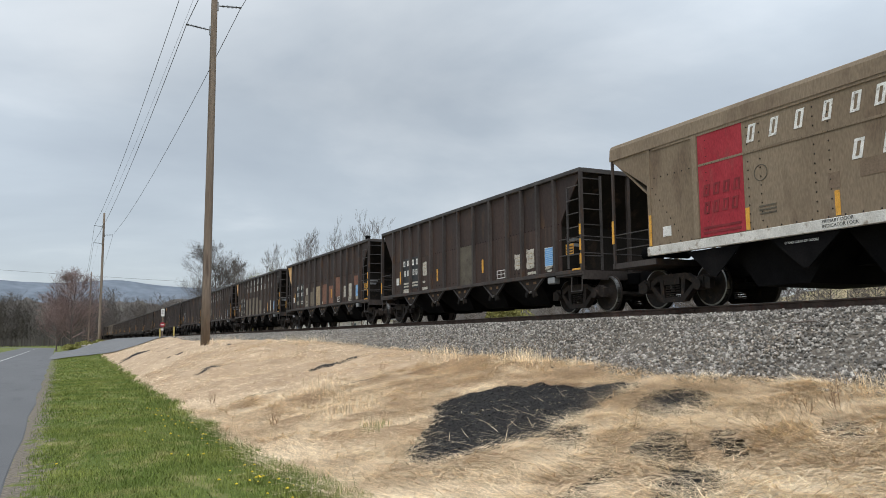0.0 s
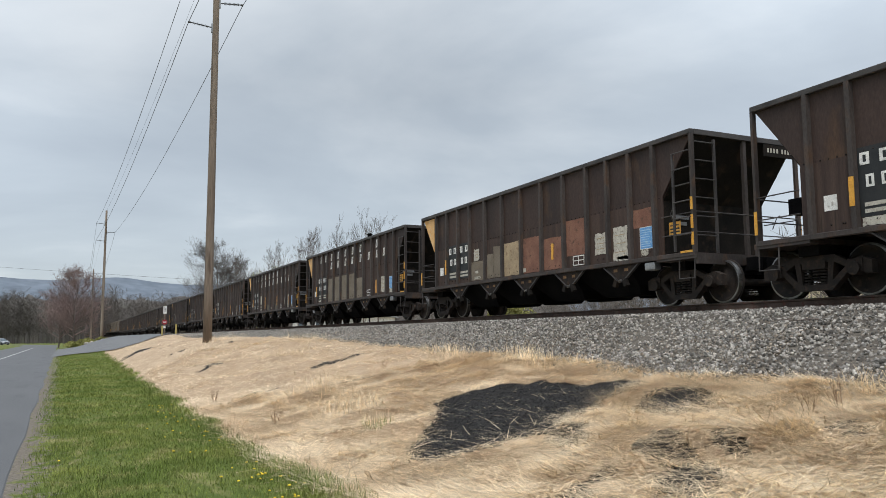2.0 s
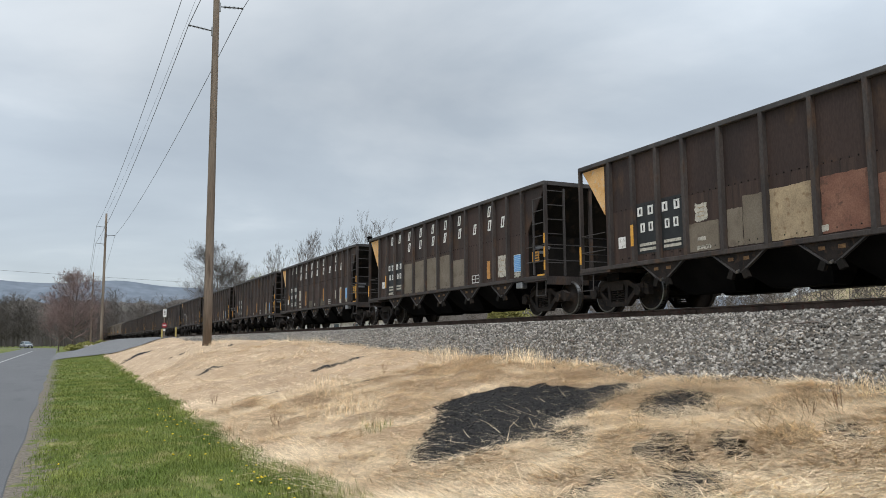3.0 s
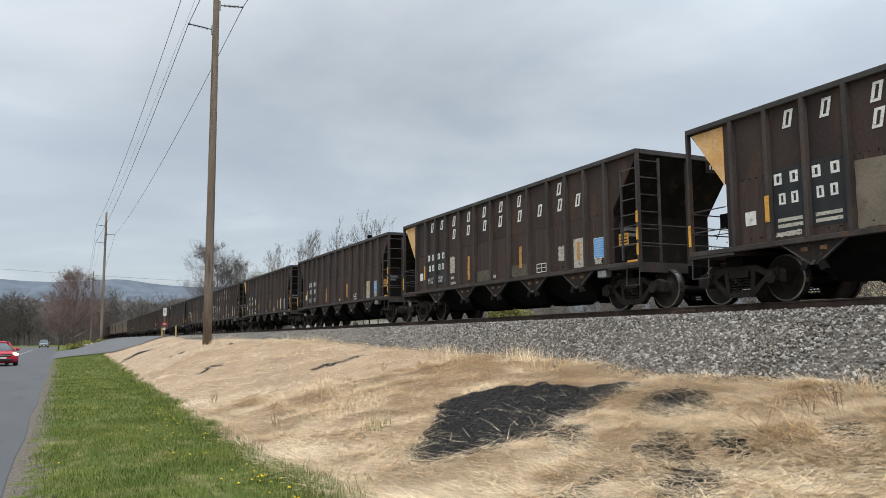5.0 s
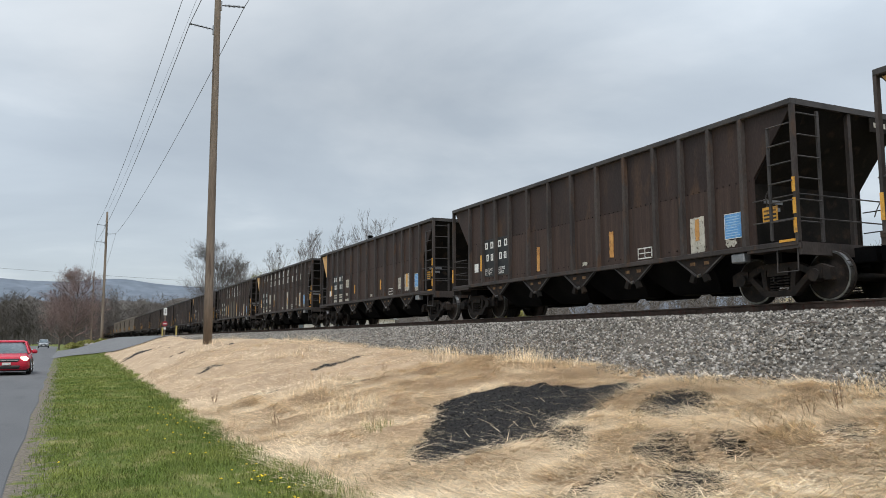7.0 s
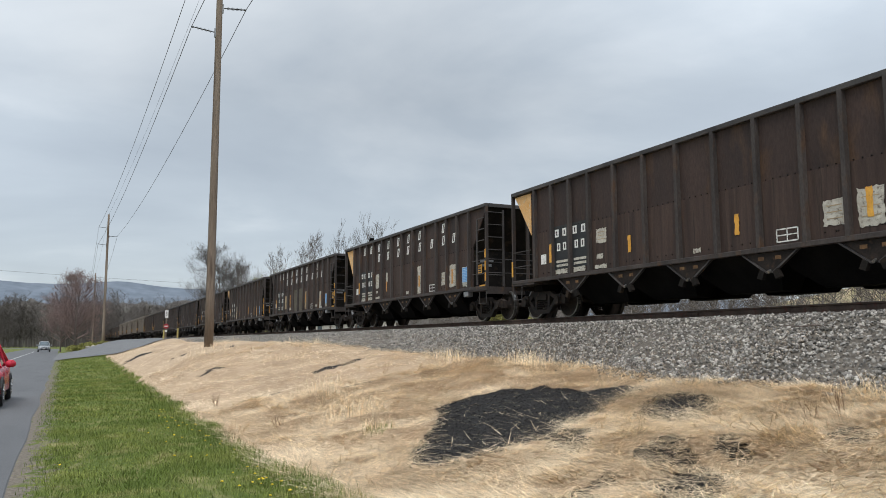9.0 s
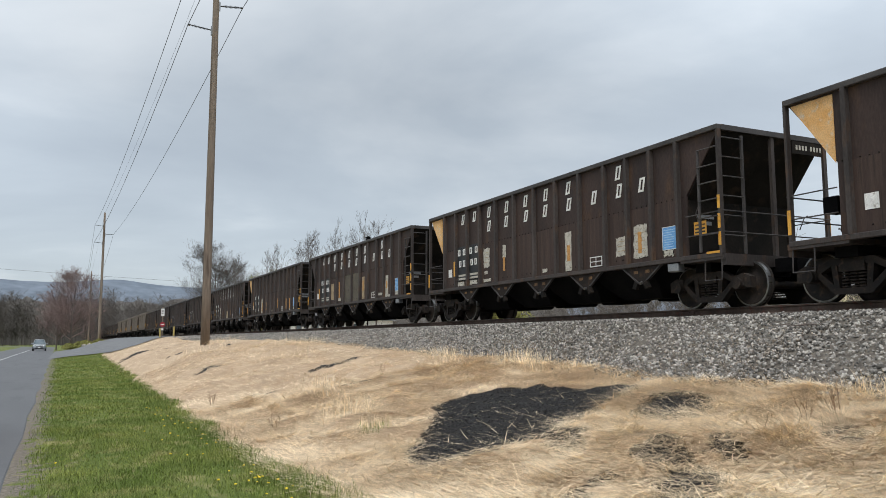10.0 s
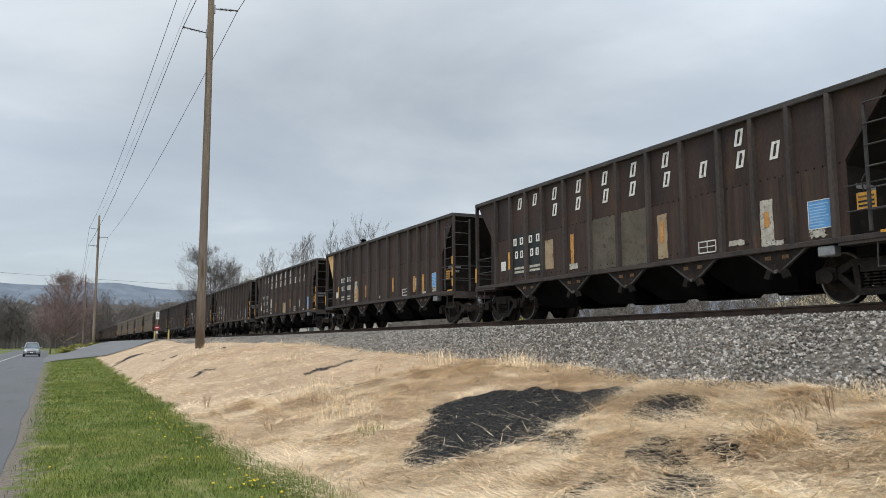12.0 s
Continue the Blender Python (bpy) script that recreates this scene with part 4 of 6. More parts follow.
def decorate(car, look_):
    """Adds the paint, patches and notices that set one hopper apart."""
    seed = look_.get("seed", 1)
    # marks in the second and third bay: black panels, bars for the characters
    bm = bmesh.new()
    plate(bm, 4.89, 4.18, 1.25, 2.42)
    plate(bm, 4.04, 3.34, 1.25, 2.42)
    part("black_panel", bm, M_BLACKPANEL, car)
    for y in (4.76, 4.40, 3.92, 3.54):
        letter_bar(y, 2.12, 0.13, 0.21, 0.0, -HALF + 0.079, car)
    for y in (4.68, 4.40, 3.86, 3.58):
        letter_bar(y, 1.74, 0.11, 0.21, 0.0, -HALF + 0.079, car)
    if not look_.get("weights"):
        for z in (1.42, 1.31):
            for y0, y1 in ((4.80, 4.25), (3.98, 3.44)):
                bm = bmesh.new()
                plate(bm, y0, y1, z, z + 0.065, -HALF + 0.079)
                part("data_bar", bm, M_STENCIL, car)
    else:
        for words, y, z in (("LD. LMT.", 4.86, 1.41), ("LT. WT.", 4.86, 1.29), ("235700", 4.00, 1.42), ("50300", 4.00, 1.30)):
            text_part("weight_words", words, 0.135, y, z, car, M_WHITE, -HALF + 0.077)
    bm = bmesh.new()
    plate(bm, 5.02, 4.92, 1.45, 1.95, -HALF - 0.002)
    part("yellow_strip", bm, M_YELLOW, car, "bright yellow reflector strip")
    bm = bmesh.new()
    plate(bm, 5.58, 5.32, 1.45, 1.72)
    part("white_tag", bm, M_WHITE, car, "white square tag")
    bm = bmesh.new()
    plate(bm, -5.26, -5.74, 1.28, 1.79)
    if look_.get("blue", True):
        note = part("blue_notice", bm, M_BLUE, car, "blue notice panel")
        rl = random.Random(seed)
        for k in range(8):
            bm = bmesh.new()
            plate(bm, -5.30, -5.69 + 0.12 * rl.random(), 1.335 + 0.053 * k, 1.352 + 0.053 * k, -HALF + 0.079, 0.003)
            part("notice_bar", bm, M_NOTICE, note)
        bm = bmesh.new()
        for y0, y1, z0, z1 in ((-5.26, -5.74, 1.28, 1.294), (-5.26, -5.74, 1.776, 1.79), (-5.26, -5.272, 1.294, 1.776), (-5.728, -5.74, 1.294, 1.776)):
            plate(bm, y0, y1, z0, z1, -HALF + 0.079, 0.003)
        part("notice_border", bm, M_WHITE, note, "thin white border")
        bm = bmesh.new()
        plate(bm, -5.28, -5.62 + 0.1 * rl.random(), 1.14, 1.27, wear=0.03, seed=seed + 90)
        part("bare_patch", bm, M_STENCIL, car, "scuffed pale bare patch under the notice")
    # framed white outline box
    bm = bmesh.new()
    for y0, y1, z0, z1 in ((-2.56, -3.06, 1.36, 1.385), (-2.56, -3.06, 1.13, 1.155), (-2.56, -2.585, 1.13, 1.385), (-3.035, -3.06, 1.13, 1.385), (-2.80, -2.82, 1.13, 1.385), (-2.56, -3.06, 1.25, 1.27)):
        plate(bm, y0, y1, z0, z1)
    part("outline_box", bm, M_WHITE, car, "white stencilled box outline")
    for i, (y0, y1, z0, z1) in enumerate(look_.get("stencils", ((-3.62, -4.0, 1.32, 1.72), (2.95, 2.62, 1.52, 2.05)))):
        bm = bmesh.new()
        plate(bm, y0, y1, z0, z1, wear=0.022, seed=seed + i)
        st = part("stencil_patch", bm, M_STENCIL, car, "scuffed pale stencil patch")
        for k in range(3):
            bm = bmesh.new()
            zz = z0 + (z1 - z0) * (0.25 + 0.25 * k)
            plate(bm, y0 - 0.07, y1 + 0.07, zz, zz + 0.016, -HALF + 0.079, 0.003)
            part("stencil_bar", bm, M_TAN, st)
    for i, (y0, y1, z0, z1) in enumerate(look_.get("small", ((2.95, 2.72, 1.34, 1.42), (2.98, 2.58, 1.16, 1.24), (0.05, -0.2, 1.16, 1.27), (-4.4, -4.85, 1.12, 1.20)))):
        bm = bmesh.new()
        plate(bm, y0, y1, z0, z1, wear=0.015, seed=seed + 20 + i)
        part("stencil_mark", bm, M_STENCIL, car)
    for i, (y0, y1, z0, z1, mat) in enumerate(look_.get("patches", ())):
        bm = bmesh.new()
        plate(bm, y0, y1, z0, z1, x=-HALF + 0.0875, wear=0.012, seed=seed + 40 + i)
        part("paint_patch", bm, mat, car, "patch of mismatched repaint on the side")
    for i, (y, z0, z1, w) in enumerate(look_.get("orange", ((1.55, 1.25, 1.75, 0.11), (-1.75, 1.35, 1.85, 0.12)))):
        bm = bmesh.new()
        plate(bm, y + w / 2, y - w / 2, z0, z1, x=-HALF + 0.080, wear=0.01, seed=seed + 60 + i)
        part("orange_strip", bm, look_.get("strip_mat", M_ORANGE), car, "rubbed orange strip")
    tri = look_.get("corner")
    if tri:
        bm = bmesh.new()
        prism(bm, [(END - 0.12, TOP - 0.14), (END - CUT + 0.02, TOP - 1.36), (END - CUT + 0.02, TOP - 0.14)], "x", -HALF + 0.078, -HALF + 0.088)
        part("corner_patch", bm, tri, car, "peeling cream and orange corner panel")
    if look_.get("name"):
        for k, y in enumerate(ROW_A):
            letter_bar(y, 3.15, 0.14, 0.33, 0.22, -HALF + 0.086, car)
        for y in ROW_B:
            letter_bar(y, 2.71, 0.14, 0.33, 0.22, -HALF + 0.086, car)


# ---- the covered hopper ----
CH_LEN, CH_TOP = 14.6, 3.95


def covered_base():
    car = thing("covered_hopper", "tan-grey covered steel hopper wagon with white sill on rails", "train car", group="covered hoppers of the train")
    E2 = CH_LEN / 2
    cut = 1.38
    for s in (-1, 1):
        x0, x1 = sorted((s * (HALF - 0.06), s * (HALF - 0.02)))
        bm = bmesh.new()
        prism(bm, [(-E2 + 0.02, 3.56), (-E2 + cut, 2.70), (-E2 + cut, 1.30), (E2 - cut, 1.30), (E2 - cut, 2.70), (E2 - 0.02, 3.56)], "x", x0, x1)
        part("side_sheet", bm, M_BODYTAN, car)
        bm = bmesh.new()
        x0, x1 = sorted((s * (HALF - 0.10), s * (HALF + 0.01)))
        box(bm, x0, x1, -E2 + cut - 0.1, E2 - cut + 0.1, 1.14, 1.34)
        part("side_sill", bm, M_SILL, car, "scuffed white side sill", bevel=0.008)
        bm = bmesh.new()
        x = s * (HALF - 0.018)
        k = np.arange(-E2 + cut, E2 - cut, 0.11)
        pts = [(y, 3.53) for y in k] + [(y, 2.87) for y in k[::2]] + [(y, 1.37) for y in k[::3]]
        for yv in (4.15, 3.05, 2.75, 1.55, 1.25, -0.15, -0.45, -1.9, -2.2, -4.1):
            pts += [(yv, z) for z in np.arange(1.5, 3.5, 0.17)]
        pts += [(E2 - cut - 0.1 - 0.9 * t, 2.65 - 1.2 * t) for t in np.linspace(0, 1, 9)]
        for y, z in pts:
            c = bm.verts.new((x + s * 0.02, y, z))
            ring = [bm.verts.new((x, y + 0.02 * a, z + 0.02 * b)) for a, b in ((1, 0), (0, 1), (-1, 0), (0, -1))]
            for q in range(4):
                bm.faces.new((c, ring[q], ring[(q + 1) % 4]))
        part("rivets", bm, M_TRUCK, car, "dark rivet rows")
        for e in (-1, 1):
            bm = bmesh.new()
            x0, x1 = sorted((s * (HALF - 0.07), s * HALF))
            box(bm, x0, x1, e * (E2 - cut) - 0.05, e * (E2 - cut) + 0.05, 1.3, 3.55)
            part("side_post", bm, M_BODYTAN, car)
            bm = bmesh.new()
            x0, x1 = sorted((s * (HALF - 0.06), s * (HALF - 0.01)))
            box(bm, x0, x1, e * (E2 - 0.06) - 0.03, e * (E2 - 0.06) + 0.03, 0.95, 3.56)
            part("corner_post", bm, M_STAKE, car)
            bm = bmesh.new()
            for z in (1.4, 1.75):
                tube(bm, [(s * (HALF - 0.04), e * (E2 - 0.06), z), (s * (HALF - 0.04), e * (E2 - cut), z)], 0.014, 6)
            part("grab_rail", bm, M_CHORD, car)
            for z0, z1, yy in ((1.36, 2.05, E2 - cut - 0.02), (1.55, 2.1, E2 - 0.06)):
                bm = bmesh.new()
                x = s * (HALF + 0.003)
                box(bm, x - 0.008, x + 0.008, e * yy - 0.035, e * yy + 0.035, z0, z1)
                part("safety_stripe", bm, M_YELLOW, car, "faded yellow stripe")
    # roof with rounded shoulders
    bm = bmesh.new()
    arc = [(-HALF - 0.01, 3.56), (-HALF + 0.01, 3.84), (-HALF + 0.05, 3.92), (-HALF + 0.18, 3.98), (-0.4, 4.08), (0.4, 4.08), (HALF - 0.18, 3.98), (HALF - 0.05, 3.92), (HALF - 0.01, 3.84), (HALF + 0.01, 3.56)]
    prism(bm, arc, "y", -E2, E2)
    part("roof", bm, M_BODYTAN, car, "tan roof with rolled shoulders")
    for e in (-1, 1):
        bm = bmesh.new()
        prism(bm, [(e * (E2 - 0.05), 3.55), (e * (E2 - 2.9), 1.2), (e * (E2 - 2.96), 1.25), (e * (E2 - 0.11), 3.55)], "x", -HALF + 0.06, HALF - 0.06)
        part("slope_sheet", bm, M_BODYTAN, car)
        bm = bmesh.new()
        y0, y1 = sorted((e * (E2 - 1.5), e * (E2 + 0.02)))
        box(bm, -HALF + 0.03, HALF - 0.03, y0, y1, 0.95, 1.08)
        part("end_platform", bm, M_STAKE, car)
        bm = bmesh.new()
        box(bm, -0.2, 0.2, e * (E2 + 0.25) - 0.3, e * (E2 + 0.25) + 0.3, 0.70, 0.98)
        box(bm, -0.15, 0.15, e * (E2 + 0.6) - 0.2, e * (E2 + 0.6) + 0.2, 0.72, 0.98)
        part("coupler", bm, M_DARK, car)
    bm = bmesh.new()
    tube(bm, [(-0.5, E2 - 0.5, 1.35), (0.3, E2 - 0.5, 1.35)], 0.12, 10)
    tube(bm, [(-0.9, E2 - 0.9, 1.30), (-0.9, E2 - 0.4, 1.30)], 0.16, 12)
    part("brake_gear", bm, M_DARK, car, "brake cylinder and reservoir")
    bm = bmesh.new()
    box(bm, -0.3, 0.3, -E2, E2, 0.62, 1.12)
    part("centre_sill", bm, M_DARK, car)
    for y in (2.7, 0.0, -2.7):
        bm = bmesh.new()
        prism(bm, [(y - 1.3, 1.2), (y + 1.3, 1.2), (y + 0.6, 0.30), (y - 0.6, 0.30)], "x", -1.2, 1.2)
        part("hopper_bay", bm, M_DARK, car, "discharge hopper coloured near black for the shade under the car")
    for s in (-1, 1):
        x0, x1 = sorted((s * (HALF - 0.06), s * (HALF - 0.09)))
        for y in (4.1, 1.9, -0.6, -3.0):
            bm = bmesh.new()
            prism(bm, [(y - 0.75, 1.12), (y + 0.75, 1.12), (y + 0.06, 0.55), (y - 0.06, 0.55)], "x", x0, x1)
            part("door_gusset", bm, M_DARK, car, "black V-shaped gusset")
    add_trucks(car, 5.8)
    return car


def text_part(name, words, size, y, z, parent, mat, x, label=""):
    """Readable stencilled words on the near side."""
    c = bpy.data.curves.new(name, "FONT")
    c.body, c.size, c.extrude = words, size, 0.001
    tmp = bpy.data.objects.new(name, c)
    me = bpy.data.meshes.new_from_object(tmp)
    bpy.data.objects.remove(tmp)
    me.materials.clear()
    me.materials.append(mat)
    ob = new(name, me)
    ob.parent = parent
    # letters read along -y, upright, facing -x
    ob.matrix_basis = Matrix.Translation((x, y, z)) @ Matrix(((0, 0, -1, 0), (-1, 0, 0, 0), (0, 1, 0, 0), (0, 0, 0, 1)))
    return tagged(ob, label)


# ---- the train, car by car ----
PITCH, SPEED, FIRST = 15.765, 9.92, 30.633 - LEN / 2
CARS = []
base = hopper_base()
cov = covered_base()
LOOKS = {
    0: dict(seed=3, patches=((-0.06, -1.02, 1.08, 2.36, M_OLIVE), (4.86, 4.25, 1.10, 1.24, M_STENCIL)), orange=((1.73, 1.37, 1.79, 0.10), (-1.65, 1.39, 1.81, 0.11)), strip_mat=M_YELLOW,
            stencils=((3.0, 2.66, 1.65, 2.13), (-3.64, -4.03, 1.32, 1.76), (-4.30, -4.69, 1.29, 1.84)), small=((3.0, 2.8, 1.38, 1.46), (3.05, 2.6, 1.12, 1.22), (-4.35, -4.80, 1.12, 1.20))),
    1: dict(seed=5, corner=M_CREAM, patches=((3.2, 2.35, 1.12, 1.72, M_PUTTY), (2.12, 1.72, 1.12, 1.88, M_PUTTY), (1.70, 1.20, 1.12, 2.08, M_PUTTY), (1.04, 0.08, 1.12, 2.1, M_TAN), (-0.08, -1.02, 1.12, 2.12, M_ROSE), (-1.18, -2.05, 1.12, 1.98, M_ROSE), (-2.28, -3.14, 1.40, 2.34, M_ROSE), (-5.04, -5.68, 1.80, 2.22, M_ROSE)),
            orange=((-1.6, 1.39, 1.82, 0.11),), strip_mat=M_YELLOW, stencils=((3.0, 2.66, 1.75, 2.12), (-3.54, -3.98, 1.32, 1.84), (-4.27, -4.80, 1.10, 1.91))),
    2: dict(seed=7, corner=M_CREAM, name=True, patches=((3.17, 2.28, 1.10, 2.24, M_PUTTY), (2.12, 1.18, 1.10, 2.26, M_PUTTY), (1.02, 0.08, 1.10, 2.26, M_PUTTY), (-0.08, -1.02, 1.10, 2.24, M_PUTTY), (-1.18, -2.12, 1.10, 2.0, M_PUTTY)), orange=((-3.7, 1.2, 1.75, 0.2),), stencils=((-4.3, -4.75, 1.2, 1.85),), small=((4.86, 4.3, 1.15, 1.24),)),
    3: dict(seed=11, weights=True, corner=M_CREAM, name=True, patches=((1.02, 0.08, 1.12, 1.45, M_OLIVE), (-1.18, -2.12, 1.12, 1.45, M_OLIVE), (-4.38, -4.81, 1.14, 1.87, M_STENCIL)), orange=((1.6, 1.23, 2.0, 0.14), (-1.7, 1.35, 1.97, 0.14), (-4.6, 1.30, 1.78, 0.13)), stencils=((3.0, 2.66, 1.55, 2.1), (-3.67, -4.06, 1.35, 1.75))),
    4: dict(seed=13, weights=True, orange=((1.72, 1.2, 1.87, 0.14), (-1.6, 1.27, 1.90, 0.16), (-4.5, 1.35, 1.8, 0.12)), patches=((-4.29, -4.70, 1.10, 1.84, M_STENCIL),), stencils=(), small=((-0.38, -0.58, 1.17, 1.26),)),
    5: dict(seed=17, corner=M_CREAM, orange=((1.71, 1.40, 1.80, 0.11), (-1.62, 1.40, 1.82, 0.11), (-4.5, 1.35, 1.85, 0.12)), strip_mat=M_YELLOW, stencils=((3.0, 2.6, 1.75, 2.1), (-3.6, -4.05, 1.3, 1.75), (-4.28, -4.75, 1.2, 1.85)), small=((3.0, 2.75, 1.36, 1.48), (3.08, 2.6, 1.12, 1.22), (4.86, 4.3, 1.12, 1.24), (4.0, 3.5, 1.12, 1.24), (-0.38, -0.6, 1.16, 1.25))),
    6: dict(seed=19, corner=M_CREAM, name=True, patches=((1.84, 1.66, 1.80, 2.17, M_STENCIL), (-1.48, -1.76, 1.12, 2.15, M_STENCIL)), orange=((1.76, 1.4, 1.81, 0.11), (-1.64, 1.38, 1.80, 0.13), (-4.5, 1.3, 1.8, 0.12)), stencils=((3.04, 2.68, 1.59, 2.19), (-3.62, -4.03, 1.3, 1.75), (-4.28, -4.75, 1.2, 1.95)), small=((3.0, 2.8, 1.38, 1.47), (3.05, 2.6, 1.14, 1.22), (-0.36, -0.6, 1.17, 1.27), (4.86, 4.4, 1.12, 1.30), (4.0, 3.5, 1.12, 1.30))),
    7: dict(seed=23, name=True, patches=((3.2, 2.8, 1.30, 2.09, M_TAN), (1.16, 0.08, 1.10, 2.36, M_OLIVE), (-0.08, -0.98, 1.10, 2.36, M_OLIVE), (-1.34, -1.64, 1.15, 2.12, M_TAN), (-4.2, -4.5, 1.16, 1.97, M_STENCIL)), orange=((1.91, 1.35, 2.11, 0.14), (-1.48, 1.5, 1.95, 0.12), (-4.35, 1.45, 1.75, 0.12)), stencils=(), small=((2.05, 1.7, 1.2, 1.35), (-3.4, -3.8, 1.2, 1.3), (-4.2, -4.7, 1.1, 1.18))),
    8: dict(seed=29, corner=M_CREAM, orange=((2.6, 1.3, 1.8, 0.16), (1.5, 1.3, 1.8, 0.14), (-1.6, 1.35, 1.9, 0.14), (-3.7, 1.2, 1.8, 0.2), (-4.5, 1.2, 1.8, 0.2)), patches=((3.0, 2.3, 1.15, 1.7, M_TAN),)),
    9: dict(seed=31, name=True, patches=((-0.06, -0.98, 1.12, 1.7, M_TAN),)), 10: dict(seed=37, orange=((1.5, 1.3, 1.8, 0.2),)), 11: dict(seed=41, name=True),
}
COVERED = {-1, 14, 15, 16, 17, 18}
for k in range(-1, 30):
    y = FIRST + k * PITCH
    source = cov if k in COVERED else base
    car = source if k in (-1, 0) else copy_thing(source, pose(TRACK_X, y, RAIL_Z))
    CARS.append((k, car, y))
for k, car, y in CARS:
    if k == -1:
        y = 15.23 - CH_LEN / 2
    car.matrix_basis = pose(TRACK_X, y, RAIL_Z)
    CARS[k + 1] = (k, car, y)
    if k in LOOKS:
        decorate(car, LOOKS[k])
    elif k not in COVERED:
        decorate(car, dict(seed=50 + k, name=k % 3 == 0))


# the far covered hoppers wear a duller grey-brown
M_DULLTAN = material("dull_grey_brown_paint", (0.115, 0.094, 0.078), (0.165, 0.138, 0.116), 0.75, 0, 0.6, 30, 0.08, (0.09, 0.07, 0.058), (1, 1, 0.35), spec=0.15)
dull = {}
for k, car, y in CARS:
    if k in COVERED and k > 0:
        tagged(car, "dull grey-brown covered steel hopper wagon on rails", "train car", "covered hoppers of the train")
        for piece in car.children:
            if piece.type == "MESH" and piece.data.materials[0] in (M_BODYTAN, M_SILL):
                if piece.data.name not in dull:
                    dull[piece.data.name] = piece.data.copy()
                    dull[piece.data.name].materials[0] = M_DULLTAN
                piece.data = dull[piece.data.name]


def decorate_covered(car):
    y_off = 15.23 - CH_LEN / 2
    X = -HALF + 0.018
    bm = bmesh.new()
    plate(bm, 12.30 - y_off, 11.10 - y_off, 1.36, 3.54, X)
    part("red_panel", bm, M_RED, car, "faded red panel")
    for ya, yb in ((12.46, 12.32),):
        bm = bmesh.new()
        plate(bm, ya - y_off, yb - y_off, 1.36, 3.54, X, 0.03)
        part("side_batten", bm, M_BODYTAN, car, "raised riveted tan batten")
    bm = bmesh.new()
    plate(bm, 12.30 - y_off, -6.0, 2.85, 2.895, X, 0.012)
    part("seam_lap", bm, M_BODYTAN, car)
    bm = bmesh.new()
    plate(bm, 13.7 - y_off, -6.0, 3.50, 3.575, X, 0.016)
    part("eave_lap", bm, M_BODYTAN, car)
    maroon = material("dark_maroon_paint", (0.16, 0.02, 0.025), (0.22, 0.03, 0.035), 0.7, 0, 4, 40, 0)
    for k in range(4):
        letter_bar(12.10 - y_off - 0.27 * k, 2.20, 0.12, 0.24, 0.15, X - 0.007, car, maroon)
        letter_bar(12.10 - y_off - 0.25 * k, 1.84, 0.11, 0.24, 0.15, X - 0.007, car, maroon)
    for z in (1.42, 1.52):
        bm = bmesh.new()
        plate(bm, 12.2 - y_off, 11.2 - y_off, z, z + 0.05, X - 0.007)
        part("data_bar", bm, maroon, car)
    for y in (10.9, 10.36, 9.79, 9.2, 8.65, 8.2, 7.6):
        letter_bar(y - y_off, 3.06, 0.13, 0.34, 0.22, X, car)
    for y in (8.66, 8.1, 7.5):
        letter_bar(y - y_off, 2.26, 0.14, 0.34, 0.22, X, car)
    for y in (11.09, 9.12):
        bm = bmesh.new()
        plate(bm, y - y_off, y - y_off - 0.10, 1.37, 1.80, X - 0.002)
        part("yellow_strip", bm, M_YELLOW, car, "bright yellow strip")
    bm = bmesh.new()
    plate(bm, 13.44 - y_off, 13.18 - y_off, 1.52, 1.74, X)
    part("white_tag", bm, M_WHITE, car, "white square tag")
    for y0_, y1_, z0_, z1_ in ((8.62, 7.4, 1.95, 2.24), (9.22, 9.0, 1.84, 2.12)):
        bm = bmesh.new()
        plate(bm, y0_ - y_off, y1_ - y_off, min(z0_, z1_), max(z0_, z1_), X + 0.002)
        part("paint_patch", bm, material("brown_touch_up_paint", (0.15, 0.11, 0.075), (0.19, 0.14, 0.10), 0.7, 0, 3, 30, 0.1), car, "brown touch-up patch")
    bm = bmesh.new()
    n = 24
    for i in range(n):
        a0, a1 = 2 * math.pi * i / n, 2 * math.pi * (i + 1) / n
        c = (10.68 - y_off, 2.42)
        prism(bm, [(c[0] + r * math.cos(a), c[1] + r * math.sin(a)) for r, a in ((0.16, a0), (0.16, a1), (0.145, a1), (0.145, a0))], "x", X - 0.006, X)
    part("ring_stencil", bm, M_OLIVE, car, "dark stencilled ring")
    for k in range(3):
        bm = bmesh.new()
        plate(bm, 10.75 - y_off, 10.35 - y_off, 1.62 + 0.07 * k, 1.65 + 0.07 * k, X)
        part("data_bar", bm, M_OLIVE, car)
    text_part("sill_words", "PRIMARY DOOR\nINDICATOR LOCK", 0.085, 9.39 - y_off, 1.27, car, M_BLACKPANEL, -HALF - 0.013, "black stencilled words on the sill")
    text_part("warning_words", "STAND CLEAR OF DOORS", 0.062, 10.25 - y_off, 1.0, car, M_WHITE, -HALF + 0.055, "white warning words")


decorate_covered(cov)


